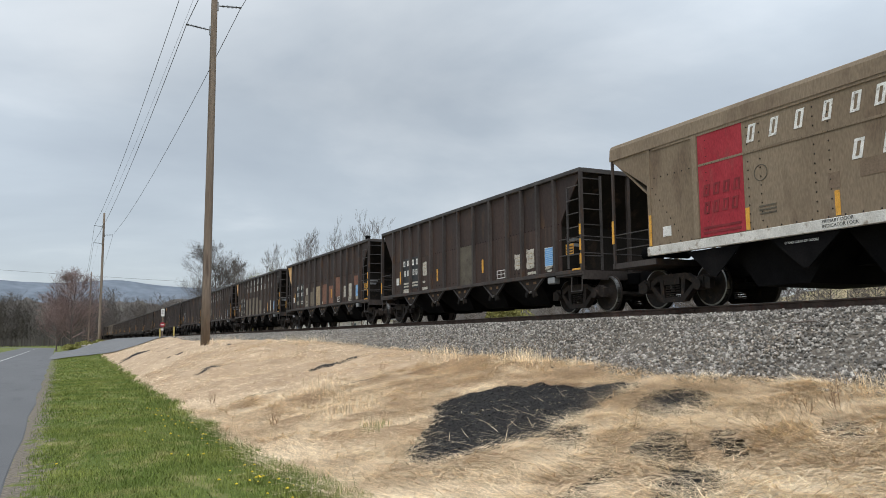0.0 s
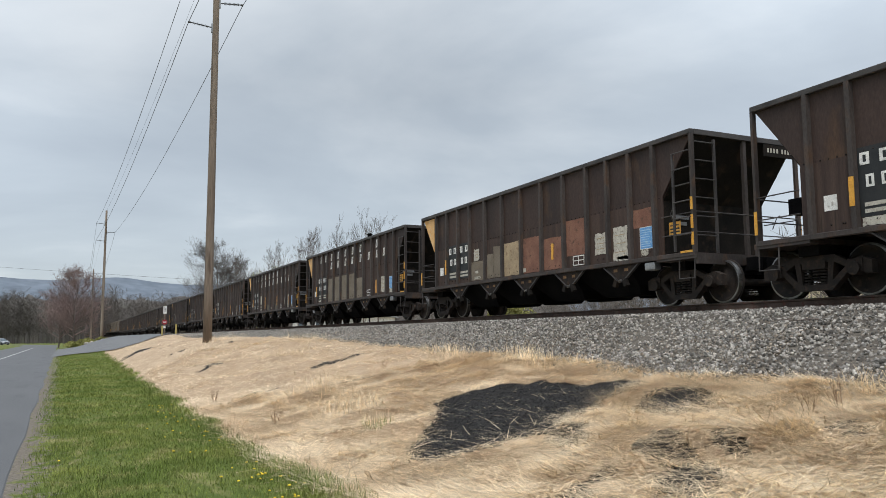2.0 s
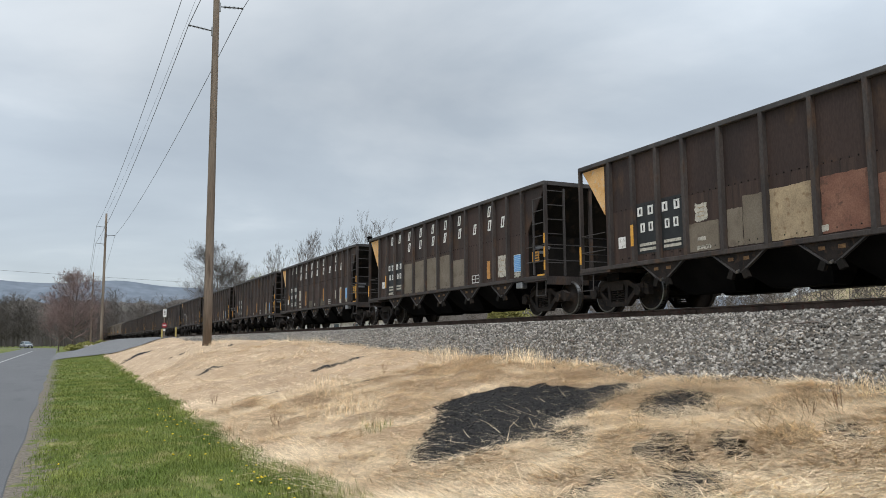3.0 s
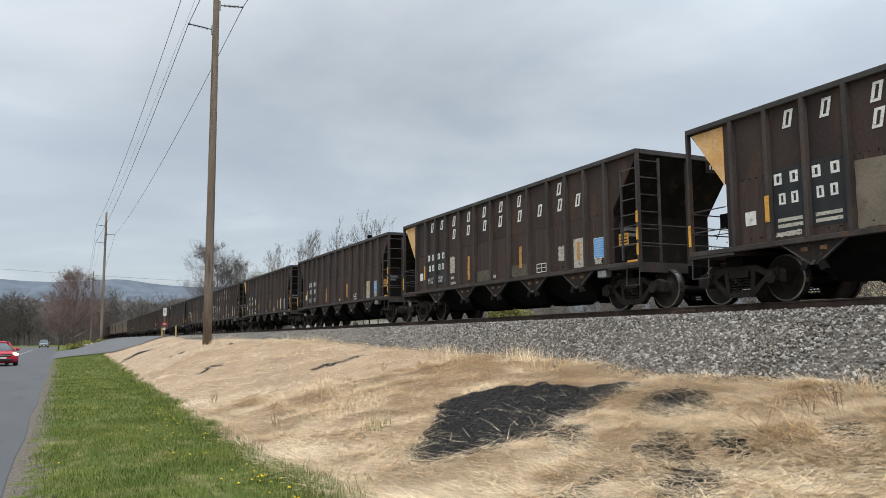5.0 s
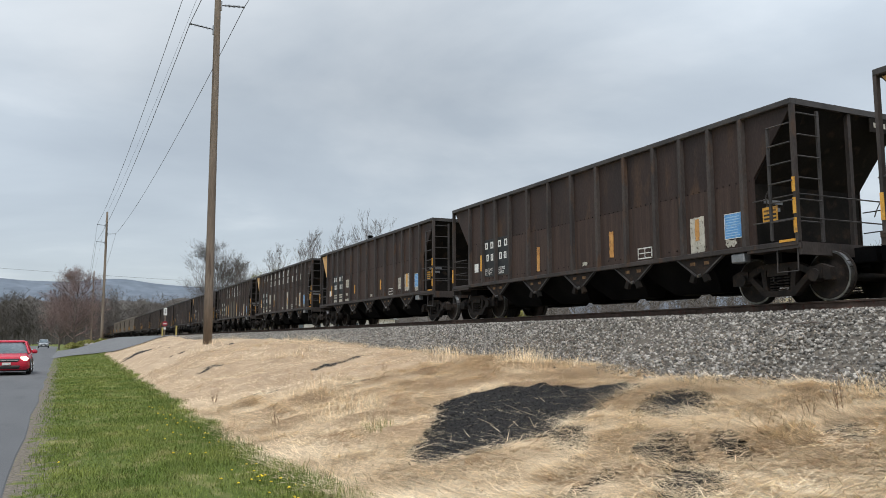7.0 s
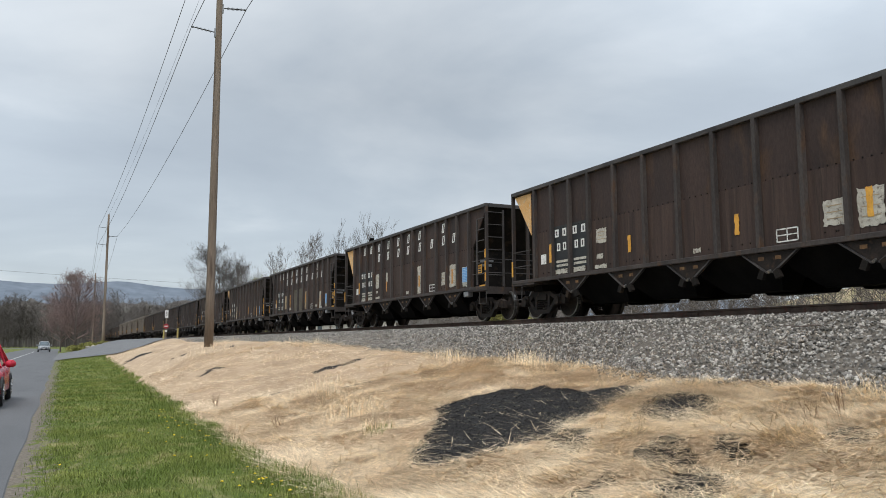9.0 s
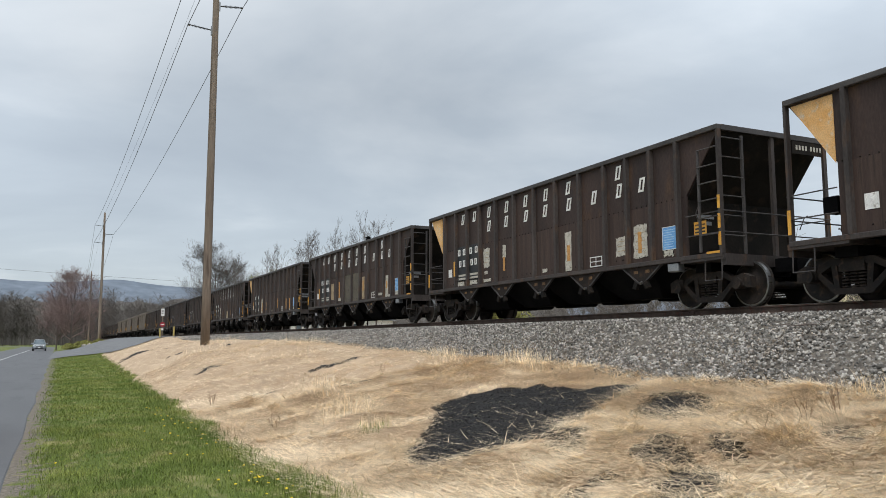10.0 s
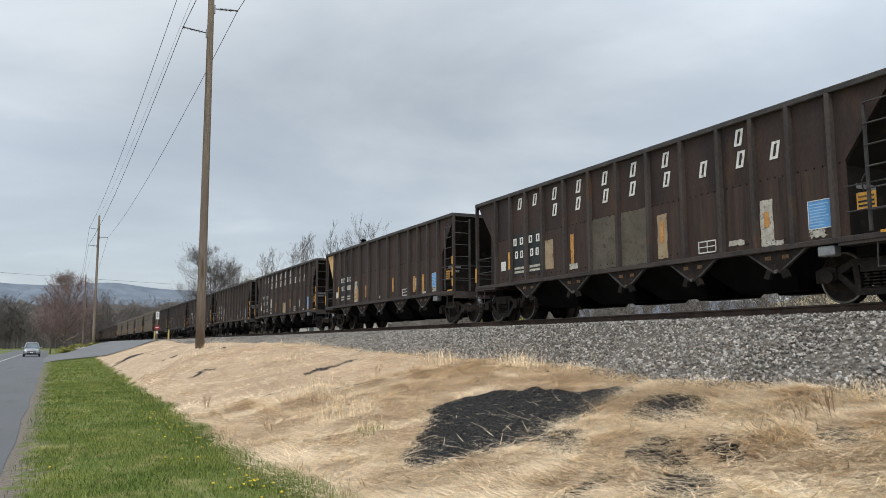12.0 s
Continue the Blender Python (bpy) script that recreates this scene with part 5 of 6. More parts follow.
# ---- poles and wires ----
def utility_pole(x, y, height, arms, r0=0.215, r1=0.14, lean=0.0):
    z = float(land(x, y)) - 0.1
    pole = thing("utility_pole", "tall weathered brown wooden utility pole with standoff insulators", "utility pole", pose(x, y, z), "poles of the power line")
    bm = bmesh.new()
    tube(bm, [(lean * h, 0, h) for h in np.linspace(0, height, 9)], r0, 16, r1)
    part("shaft", bm, M_POLE, pole, smooth=True)
    for h, s, n in arms:
        bm = bmesh.new()
        a, b = Vector((s * 0.15 + lean * h, 0, h)), Vector((s * 1.2 + lean * h, 0, h + 0.10))
        tube(bm, [a, b], 0.03, 8)
        for k in range(12):
            p = a.lerp(b, 0.22 + 0.06 * k)
            q = a.lerp(b, 0.225 + 0.06 * k)
            tube(bm, [p, q], 0.075, 8)
        tube(bm, [b, b + Vector((s * 0.12, 0, 0.0))], 0.05, 8)
        arm = part("insulator_arm", bm, M_POLY, pole, "dark ribbed standoff insulator")
        bm = bmesh.new()
        box(bm, -0.05 + s * 0.16 + lean * h, 0.05 + s * 0.16 + lean * h, -0.06, 0.06, h - 0.25, h + 0.2)
        part("bracket", bm, M_GALV, arm)
    return pole, z


ARMS = [(15.60, -1, 0), (16.91, 1, 0), (18.21, -1, 0)]
POLES = [(6.0, 38.9, 20.32), (4.5, 127.5, 19.93), (5.5, 228.0, 18.93)]
tops = []
for x, y, h in POLES:
    p, z = utility_pole(x, y, h, [(a * h / 20.32, s, n) for a, s, n in ARMS])
    tops.append([Vector((x + s * 1.3, y, z + a * h / 20.32 + 0.10)) for a, s, n in ARMS] + [Vector((x, y, z + h - 0.02))])
tops.insert(0, [Vector((v.x + 1.2, -55.0, v.z - 0.2)) for v in tops[0]])
for a, b in zip(tops, tops[1:]):
    for i, (p, q) in enumerate(zip(a, b)):
        bm = bmesh.new()
        sag = 1.1 if i < 3 else 0.7
        tube(bm, [p.lerp(q, t) - Vector((0, 0, sag * 4 * t * (1 - t))) for t in np.linspace(0, 1, 25)], 0.017 if i < 3 else 0.008, 5)
        tagged(new("power_line", finish("power_line", bm, M_WIRE, True)), "thin dark overhead power line between the poles", "wire", "wires of the power line")


# ---- distance: ridge, woods ----
def build_ridge():
    xs = np.linspace(-3200, 4200, 240)
    prof = np.array([205 + 18 * math.exp(-((x - 150) / 120) ** 2) + 12 * math.exp(-((x + 330) / 190) ** 2) + (6 + 20 * min(1, abs(x) / 2500)) * noise.noise((x / 900, 0, 2)) + 4 * noise.noise((x / 120, 1, 5)) for x in xs])
    v, f = [], []
    for j, (yy, k) in enumerate(((2300, 0.0), (2700, 0.55), (3000, 1.0), (3300, 0.7))):
        for x, p in zip(xs, prof):
            v.append((x, yy + 60 * noise.noise((x / 300, j, 0)), p * k - 8))
    n = len(xs)
    for j in range(3):
        for i in range(n - 1):
            f.append((j * n + i, j * n + i + 1, (j + 1) * n + i + 1, (j + 1) * n + i))
    tagged(new("backdrop_ridge", raw_mesh("ridge", v, f, M_RIDGE, True)), "long wooded mountain ridge in the distance, haze in its blue-grey colour", "mountain", kind="structure")


build_ridge()


def limb_arrays(segs, sides=3):
    """Tapered bars from arrays of (p, q, r0, r1)."""
    P, Q, R0, R1 = (np.array(a, float) for a in zip(*segs))
    d = Q - P
    d /= np.linalg.norm(d, axis=1, keepdims=True) + 1e-9
    ref = np.where(np.abs(d[:, 2:]) > 0.9, [[1.0, 0, 0]], [[0, 0, 1.0]])
    s = np.cross(d, ref)
    s /= np.linalg.norm(s, axis=1, keepdims=True)
    u = np.cross(s, d)
    V = []
    for pts, rad in ((P, R0), (Q, R1)):
        for k in range(sides):
            a = 2 * math.pi * k / sides
            V.append(pts + rad[:, None] * (math.cos(a) * s + math.sin(a) * u))
    V = np.stack(V, 1)
    m = len(P)
    base_i = (np.arange(m) * 2 * sides)[:, None]
    F = np.concatenate([base_i + np.array([[k, (k + 1) % sides, sides + (k + 1) % sides, sides + k]]) for k in range(sides)])
    return V.reshape(-1, 3), F


def ribbon_arrays(segs, seed=0):
    """The finest twigs: slim tapered slivers, each turned its own way."""
    P, Q, R0, R1 = (np.array(a, float) for a in zip(*segs))
    rng = np.random.default_rng(seed)
    d = Q - P
    s = np.cross(d, rng.normal(0, 1, d.shape))
    s /= np.linalg.norm(s, axis=1, keepdims=True) + 1e-9
    V = np.stack([P - s * R0[:, None], P + s * R0[:, None], Q + s * R1[:, None], Q - s * R1[:, None]], 1)
    return V.reshape(-1, 3), np.arange(len(P) * 4).reshape(-1, 4)


def twig_mesh(name, segs, mat, limit, seed=0):
    """Round limbs where they are thick, slivers where they are thin, in one mesh."""
    thick, thin = [g for g in segs if g[2] > limit], [g for g in segs if g[2] <= limit]
    vs, fs, at = [], [], 0
    for group, make in ((thick, lambda g: limb_arrays(g, 3)), (thin, lambda g: ribbon_arrays(g, seed))):
        if group:
            v, f = make(group)
            vs.append(v)
            fs.append(f + at)
            at += len(v)
    return raw_mesh(name, np.concatenate(vs), np.concatenate(fs), mat)


def grow(rr, p, d, length, radius, depth, segs, spread=0.55, droop=0.0, kids=(3, 4)):
    """A branching bare limb, bent once on its way."""
    m = p + d * length * 0.5
    d2 = (d + Vector((rr.gauss(0, 0.14), rr.gauss(0, 0.14), 0.10))).normalized()
    q = m + d2 * length * 0.5
    segs.append((tuple(p), tuple(m), radius, radius * 0.8))
    segs.append((tuple(m), tuple(q), radius * 0.8, radius * 0.5))
    if depth == 0:
        return
    for k in range(rr.randint(*kids)):
        t = rr.uniform(0.25, 1.0)
        side = Vector((rr.gauss(0, 1), rr.gauss(0, 1), rr.gauss(0.3 - droop, 0.6))).normalized()
        nd = (d2 + side * spread * rr.uniform(0.7, 1.5)).normalized()
        at = p.lerp(m, t * 2) if t < 0.5 else m.lerp(q, t * 2 - 1)
        grow(rr, at, nd, length * rr.uniform(0.5, 0.82), radius * 0.55 * (1.1 - 0.35 * t), depth - 1, segs, spread, droop, kids)


def bare_tree(seed, x, y, height, label, twig=M_TWIG, depth=5, spread=0.55, trunk_r=None, buds=None, z=None, kids=(3, 4), rise=0.45, reach=0.21, limbs=5):
    rr = random.Random(seed)
    segs = []
    z = float(land(x, y)) if z is None else z
    r = trunk_r or height * 0.016
    p = Vector((0, 0, -0.2))
    d = Vector((rr.uniform(-0.05, 0.05), rr.uniform(-0.05, 0.05), 1)).normalized()
    trunk = []
    step = height * 0.11
    for k in range(7):
        q = p + d * step
        trunk.append((tuple(p), tuple(q), r * (1 - k * 0.125), r * (1 - (k + 1) * 0.125)))
        if k >= 1:
            for j in range(limbs):
                a = rr.uniform(0, 6.283)
                up = rise + 0.09 * k
                nd = Vector((math.cos(a), math.sin(a), up)).normalized()
                grow(rr, p + d * step * rr.random(), nd, height * reach * (1 - 0.02 * (k - 3) ** 2 - 0.04 * k), r * 0.42 * (1 - 0.09 * k), depth - 2, segs, spread, kids=kids)
        d = (d + Vector((rr.gauss(0, 0.05), rr.gauss(0, 0.05), 0))).normalized()
        p = q
    tree = thing("tree", label, "tree", pose(x, y, z), "bare trees")
    v, f = limb_arrays(trunk, 8)
    part("trunk", raw_mesh("trunk", v, f, M_BARK, True), M_BARK, tree)
    segs = [(a, b, max(c, 0.006), max(e, 0.004)) for a, b, c, e in segs]
    part("crown", twig_mesh("crown", segs, twig, 0.022, seed), twig, tree, "open crown of bare branches and twigs")
    if buds:
        tips = np.array([b for a, b, c, e in segs[len(segs) // 6:]])
        rng = np.random.default_rng(seed)
        tips = np.repeat(tips, 2, 0) + rng.normal(0, 0.12, (len(tips) * 2, 3))
        s = rng.uniform(0.03, 0.07, (len(tips), 1, 1))
        tri = rng.normal(0, 1, (len(tips), 3, 3)) * s + tips[:, None]
        part("leaf_buds", raw_mesh("leaf_buds", tri.reshape(-1, 3), np.arange(len(tips) * 3).reshape(-1, 3), buds), buds, tree, "sparse yellow-green buds")
    return tree


def build_woods():
    """The far bare woods: trunks with fans of fine branches, past counting."""
    rr = random.Random(8)
    segs = []
    spots = []
    for k in range(620):
        x = rr.uniform(-75, 70)
        y = 262 + rr.random() ** 1.3 * 75 - 0.10 * abs(x)
        if x > 20:
            y -= 35 * min(1, (x - 20) / 60)
        spots.append((x, y, rr.uniform(11, 16.5)))
    for k in range(420):
        x = 60 + rr.random() * 120 + rr.uniform(-5, 50)
        spots.append((x, rr.uniform(20, 240), rr.uniform(9, 15)))
    for x, y, h in spots:
        z = float(land(x, y))
        top = Vector((x + rr.gauss(0, 0.6), y, z + h))
        segs.append(((x, y, z - 0.5), tuple(top), h * 0.007, 0.02))
        for j in range(30):
            t = rr.uniform(0.12, 0.98)
            p = Vector((x, y, z)).lerp(top, t)
            a = rr.uniform(0, 6.283)
            ln = h * (0.34 - 0.24 * t) * rr.uniform(0.6, 1.2)
            q = p + Vector((math.cos(a) * ln * 0.9, math.sin(a) * ln * 0.9, ln * rr.uniform(0.4, 1.1)))
            segs.append((tuple(p), tuple(q), 0.045, 0.02))
            for m in range(5):
                w = p.lerp(q, rr.uniform(0.25, 1.0))
                segs.append((tuple(w), tuple(w + Vector((rr.gauss(0, 0.8), rr.gauss(0, 0.8), rr.uniform(0.2, 1.3)))), 0.035, 0.012))
    tagged(new("far_woods", twig_mesh("far_woods", segs, M_TWIG, 0.06, 8)), "dense grey-brown leafless woods in the distance", "woods", kind="stuff")
    # understorey that closes the view between the trunks
    xs = np.linspace(-400, 190, 420)
    v, f = [], []
    for j, (dy, k) in enumerate(((-3, 0.0), (0, 0.75), (6, 1.0), (14, 1.05))):
        for x in xs:
            yy = 330 - 0.10 * abs(x) - (35 * min(1, (x - 20) / 60) if x > 20 else 0)
            h = 17.5 + 2.4 * noise.noise((x / 9, j * 0.4, 3)) + 1.6 * noise.noise((x / 2.5, j, 7))
            v.append((x, yy + dy + 2 * noise.noise((x / 4, j, 1)), -1.5 + h * k))
    n = len(xs)
    for j in range(3):
        for i in range(n - 1):
            f.append((j * n + i, j * n + i + 1, (j + 1) * n + i + 1, (j + 1) * n + i))
    tagged(new("woodland_understorey", raw_mesh("understorey", v, f, M_WOODS, True)), "grey-brown brush at the foot of the far woods", "woods", kind="stuff")


build_woods()


# ---- trees, bushes ----
bare_tree(3, 0.9, 135.0, 13.6, "bare roadside tree with reddish budding twigs", M_TWIGRED, 7, 0.62, trunk_r=0.19, kids=(3, 4), rise=0.42, reach=0.235, limbs=7)
bare_tree(5, -1.2, 139.0, 9.6, "low bare roadside tree with reddish budding twigs", M_TWIGRED, 7, 0.62, trunk_r=0.12, kids=(3, 4), rise=0.5, reach=0.25, limbs=5)
bare_tree(7, 20.4, 123.0, 15.6, "broad leafless tree behind the track", M_TWIG, 7, 0.55, trunk_r=0.22, kids=(3, 4), reach=0.25, limbs=6, rise=0.55)
bare_tree(8, 22.8, 122.0, 14.8, "broad leafless tree behind the track", M_TWIG, 7, 0.55, trunk_r=0.17, kids=(3, 4), reach=0.24, limbs=5, rise=0.6)
bare_tree(9, 25.6, 121.0, 13.6, "leafless tree with yellow-green buds behind the track", M_TWIG, 6, 0.55, buds=M_BUD, rise=0.6, kids=(3, 4), limbs=6)
bare_tree(10, 28.2, 118.0, 12.8, "leafless tree with yellow-green buds behind the track", M_TWIG, 6, 0.55, buds=M_BUD, rise=0.6, kids=(3, 4), limbs=6)
for i, (x, y, h) in enumerate(((27.9, 74.5, 15.2), (26.8, 75, 15.4), (25.7, 75.5, 14.9), (24.6, 76, 13.4), (23.4, 76, 12.5), (22.2, 77, 12.0), (21.3, 78, 11.5), (22.4, 84, 12.4), (24.6, 88, 13.2), (20.8, 90, 11.9), (22.8, 96, 12.6), (25.6, 84, 13.6), (20.4, 102, 11.8), (23.6, 103, 12.8))):
    bare_tree(20 + i, x, y, h, "slim leafless tree with upright twigs behind the track", M_TWIG, 6, 0.30, trunk_r=h * 0.0052, rise=1.5, reach=0.15, limbs=4, kids=(2, 3))


def leafy_clump(name, label, x, y, z, rx, ry, h, count, mat, seed, size=0.05, twigs=True):
    """A bush: thin stems and many small leaves in an uneven mound."""
    rng = np.random.default_rng(seed)
    ob = thing(name, label, "bush", pose(x, y, z))
    segs = []
    rr = random.Random(seed)
    for k in range(26):
        a = rr.uniform(0, 6.283)
        t = rr.uniform(0.3, 1)
        segs.append(((rr.gauss(0, 0.2) * rx, rr.gauss(0, 0.2) * ry, -0.1), (math.cos(a) * rx * t, math.sin(a) * ry * t, h * rr.uniform(0.6, 1.05)), 0.015, 0.006))
    v, f = limb_arrays(segs, 4)
    part("branchwork", raw_mesh("branchwork", v, f, M_BARK), M_BARK, ob)
    a, t = rng.uniform(0, 6.283, count), np.sqrt(rng.random(count))
    hh = rng.random(count) ** 0.7
    wob = 0.75 + 0.3 * np.sin(a * 3 + seed) + 0.15 * np.sin(a * 7)
    c = np.stack([np.cos(a) * t * rx * wob * (1.1 - 0.5 * hh), np.sin(a) * t * ry * wob * (1.1 - 0.5 * hh), hh * h * (1 - 0.35 * t * t)], -1)
    tri = rng.normal(0, size, (count, 3, 3)) + c[:, None]
    part("foliage", raw_mesh("foliage", tri.reshape(-1, 3), np.arange(count * 3).reshape(-1, 3), mat), mat, ob, "fresh spring leaves")


leafy_clump("bush", "yellow-green spring bush on the far side of the track", 17.8, 31.0, 0.6, 1.1, 3.6, 2.8, 7000, M_BUD, 4)
leafy_clump("bush", "low green bush on the far side of the track", 18.6, 37.5, 0.4, 1.0, 2.0, 1.9, 3500, M_LEAF, 5)
leafy_clump("bush", "low green brush beside the side road", 2.6, 124.0, 0.6, 1.8, 3.0, 0.9, 2600, M_BUD, 6, 0.09)
leafy_clump("bush", "low green brush beside the side road", 0.6, 131.0, 0.3, 1.4, 3.0, 0.8, 2000, M_BUD, 8, 0.09)
leafy_clump("bush", "low green brush beside the side road", 4.4, 123.0, 0.8, 1.5, 3.0, 0.9, 1800, M_BUD, 9, 0.09)
for i, (x, y, h) in enumerate(((18.0, 18.5, 2.0), (18.4, 20.3, 2.4), (18.2, 22.0, 1.7), (18.6, 14.0, 1.8), (18.4, 26.5, 1.9))):
    rr = random.Random(60 + i)
    segs = []
    for k in range(9):
        a = rr.uniform(0, 6.283)
        grow(rr, Vector((0, 0, -0.1)), Vector((0.5 * math.cos(a), 0.5 * math.sin(a), 1)).normalized(), h * 0.5, 0.016, 2, segs, 0.5)
    v, f = limb_arrays(segs, 3)
    sh = thing("shrub", "bare grey twiggy shrub on the far side of the track", "shrub", pose(x, y, 0.9), "bare shrubs past the track")
    part("branchwork", raw_mesh("branchwork", v, f, M_TWIG), M_TWIG, sh)


# ---- ballast stones, straw, grass, coal ----
def icosahedron():
    g = (1 + 5 ** 0.5) / 2
    v = np.array([(-1, g, 0), (1, g, 0), (-1, -g, 0), (1, -g, 0), (0, -1, g), (0, 1, g), (0, -1, -g), (0, 1, -g), (g, 0, -1), (g, 0, 1), (-g, 0, -1), (-g, 0, 1)]) / math.hypot(1, g)
    f = np.array([(0, 11, 5), (0, 5, 1), (0, 1, 7), (0, 7, 10), (0, 10, 11), (1, 5, 9), (5, 11, 4), (11, 10, 2), (10, 7, 6), (7, 1, 8), (3, 9, 4), (3, 4, 2), (3, 2, 6), (3, 6, 8), (3, 8, 9), (4, 9, 5), (2, 4, 11), (6, 2, 10), (8, 6, 7), (9, 8, 1)])
    return v, f


def octahedron():
    v = np.array([(1, 0, 0), (-1, 0, 0), (0, 1, 0), (0, -1, 0), (0, 0, 1), (0, 0, -1)], float)
    return v, np.array([(0, 2, 4), (2, 1, 4), (1, 3, 4), (3, 0, 4), (2, 0, 5), (1, 2, 5), (3, 1, 5), (0, 3, 5)])


def scatter_stones(centres, sizes, seed, name, mat, crude=False):
    v0, f0 = octahedron() if crude else icosahedron()
    rng = np.random.default_rng(seed)
    n = len(centres)
    q = np.linalg.qr(rng.normal(0, 1, (n, 3, 3)))[0]
    v = v0[None] * rng.uniform(0.7, 1.25, (n, len(v0), 1)) * np.stack([rng.uniform(0.8, 1.3, n), rng.uniform(0.6, 1.0, n), rng.uniform(0.5, 0.8, n)], -1)[:, None]
    v = np.einsum("nij,nkj->nki", q, v) * sizes[:, None, None] + centres[:, None]
    f = f0[None] + (np.arange(n) * len(v0))[:, None, None]
    return raw_mesh(name, v.reshape(-1, 3), f.reshape(-1, 3), mat)


def bed_z(x, y):
    toe = ballast_toe(y)
    zt = land(toe, y) - 0.02
    return np.where(x < 11.25, zt + (1.90 - zt) * np.clip((x - toe) / (11.25 - toe), 0, 1), np.where(x < 11.7, 1.90 + (x - 11.25) * 0.11, 1.95)), toe


def build_ballast():
    rng = np.random.default_rng(11)
    for name, mat, n, ya, yb, x0, x1, s0, s1, crude, seed in (
            ("ballast_stones", M_STONE, 25500, 5.5, 26, 8.2, 12.45, 0.019, 0.040, False, 3), ("ballast_stones", M_STONE, 17000, 26, 55, 8.6, 12.45, 0.026, 0.052, True, 4),
            ("ballast_stones", M_STONE, 6000, 55, 88, 9.0, 12.45, 0.045, 0.075, True, 5), ("fine_ballast", M_STONEFINE, 16000, 8.5, 34, 8.4, 11.1, 0.014, 0.028, True, 6)):
        y = rng.uniform(ya, yb, n)
        x = x0 + rng.random(n) * (x1 - x0)
        z, toe = bed_z(x, y)
        edge = toe - 0.05 + 0.22 * soft_noise(y, 0 * y, 0.9, 2) + 0.12 * soft_noise(y, 0 * y, 0.25, 4)
        keep = x > edge - rng.exponential(0.14, n)
        if name == "fine_ballast":
            keep &= x < 10.6 + rng.normal(0, 0.25, n)
        z = np.where(x < toe, land(x, y) + 0.01, z)
        c = np.stack([x, y, z + rng.uniform(-0.01, 0.028, n)], -1)[keep]
        words = "loose grey crushed stones of the track ballast" if name == "ballast_stones" else "brownish fine gravel at the foot of the ballast"
        tagged(new(name, scatter_stones(c, rng.uniform(s0, s1, len(c)), seed, name, mat, crude)), words, "gravel", kind="stuff")


build_ballast()


def blades(x, y, z, length, width, lean, heading, curl, mat, name, lift=0.0):
    """Curved ribbons of two segments; lean 0 stands upright, 1 lies flat."""
    n = len(x)
    d = np.stack([np.cos(heading), np.sin(heading), np.zeros(n)], -1)
    side = np.stack([-np.sin(heading), np.cos(heading), np.zeros(n)], -1) * (width / 2)[:, None]
    up = np.array([0, 0, 1.0])
    p0 = np.stack([x, y, z + lift], -1)
    e1 = d * np.sin(lean * 1.5)[:, None] + up * np.cos(lean * 1.5)[:, None]
    l2 = np.clip(lean + curl, 0, 1.25)
    e2 = d * np.sin(l2 * 1.5)[:, None] + up * np.cos(l2 * 1.5)[:, None]
    p1 = p0 + e1 * (length * 0.5)[:, None]
    p2 = p1 + e2 * (length * 0.5)[:, None]
    v = np.stack([p0 - side, p0 + side, p1 - side * 0.8, p1 + side * 0.8, p2], 1)
    b = (np.arange(n) * 5)[:, None, None]
    f = np.array([(0, 1, 3), (0, 3, 2), (2, 3, 4)])[None] + b
    return raw_mesh(name, v.reshape(-1, 3), f.reshape(-1, 3), mat)


def build_straw():
    """Flattened strands, combed in shared directions patch by patch, thinner cover over the dark spots."""
    rng = np.random.default_rng(21)
    X, Y, L, Wd = [], [], [], []
    for n, ya, yb, l0, w0 in ((150000, 3.2, 9.5, 0.27, 0.0056), (92000, 9.5, 17, 0.22, 0.0062), (34000, 17, 32, 0.18, 0.0085), (9000, 32, 78, 0.18, 0.012)):
        y = ya + (yb - ya) * rng.random(n)
        hi = np.minimum(9.9, 1.62 * y + 0.5)
        x = toe_x(y) + 0.02 + rng.random(n) * (hi - toe_x(y) - 0.02)
        ok = (x < ballast_toe(y) + 0.10 + rng.normal(0, 0.12, n)) & (rng.random(n) < np.clip(1.2 - coal_shade_mask(x, y) * 1.3, 0.012, 1))
        ok &= rng.random(n) < np.clip((x - toe_x(y)) / 0.25, 0.1, 1)
        X.append(x[ok]), Y.append(y[ok])
        L.append((l0 * rng.lognormal(0, 0.42, n))[ok]), Wd.append((w0 * rng.uniform(0.7, 1.4, n))[ok])
    x, y, ln, wd = (np.concatenate(a) for a in (X, Y, L, Wd))
    sweep = 0.7 * soft_noise(x, y, 1.1, 11) + 0.5 * soft_noise(x, y, 0.35, 12)
    tuft = soft_noise(x, y, 0.7, 13)
    head = math.pi * 1.12 + sweep * 2.2 + rng.normal(0, 1.0, len(x))
    lean = np.clip(rng.normal(0.97, 0.06, len(x)) - np.clip(tuft - 0.45, 0, 1) * 0.22, 0.05, 1.05)
    z = land(x, y) + np.clip(tuft, 0, 1) * 0.03 + rng.random(len(x)) ** 2 * 0.045
    me = blades(x, y, z, ln, wd, lean, head, rng.uniform(-0.12, 0.24, len(x)), M_STRAWB, "straw")
    tagged(new("straw_grass", me), "flattened dry straw-coloured grass covering the bank", "dry grass", kind="stuff")


build_straw()


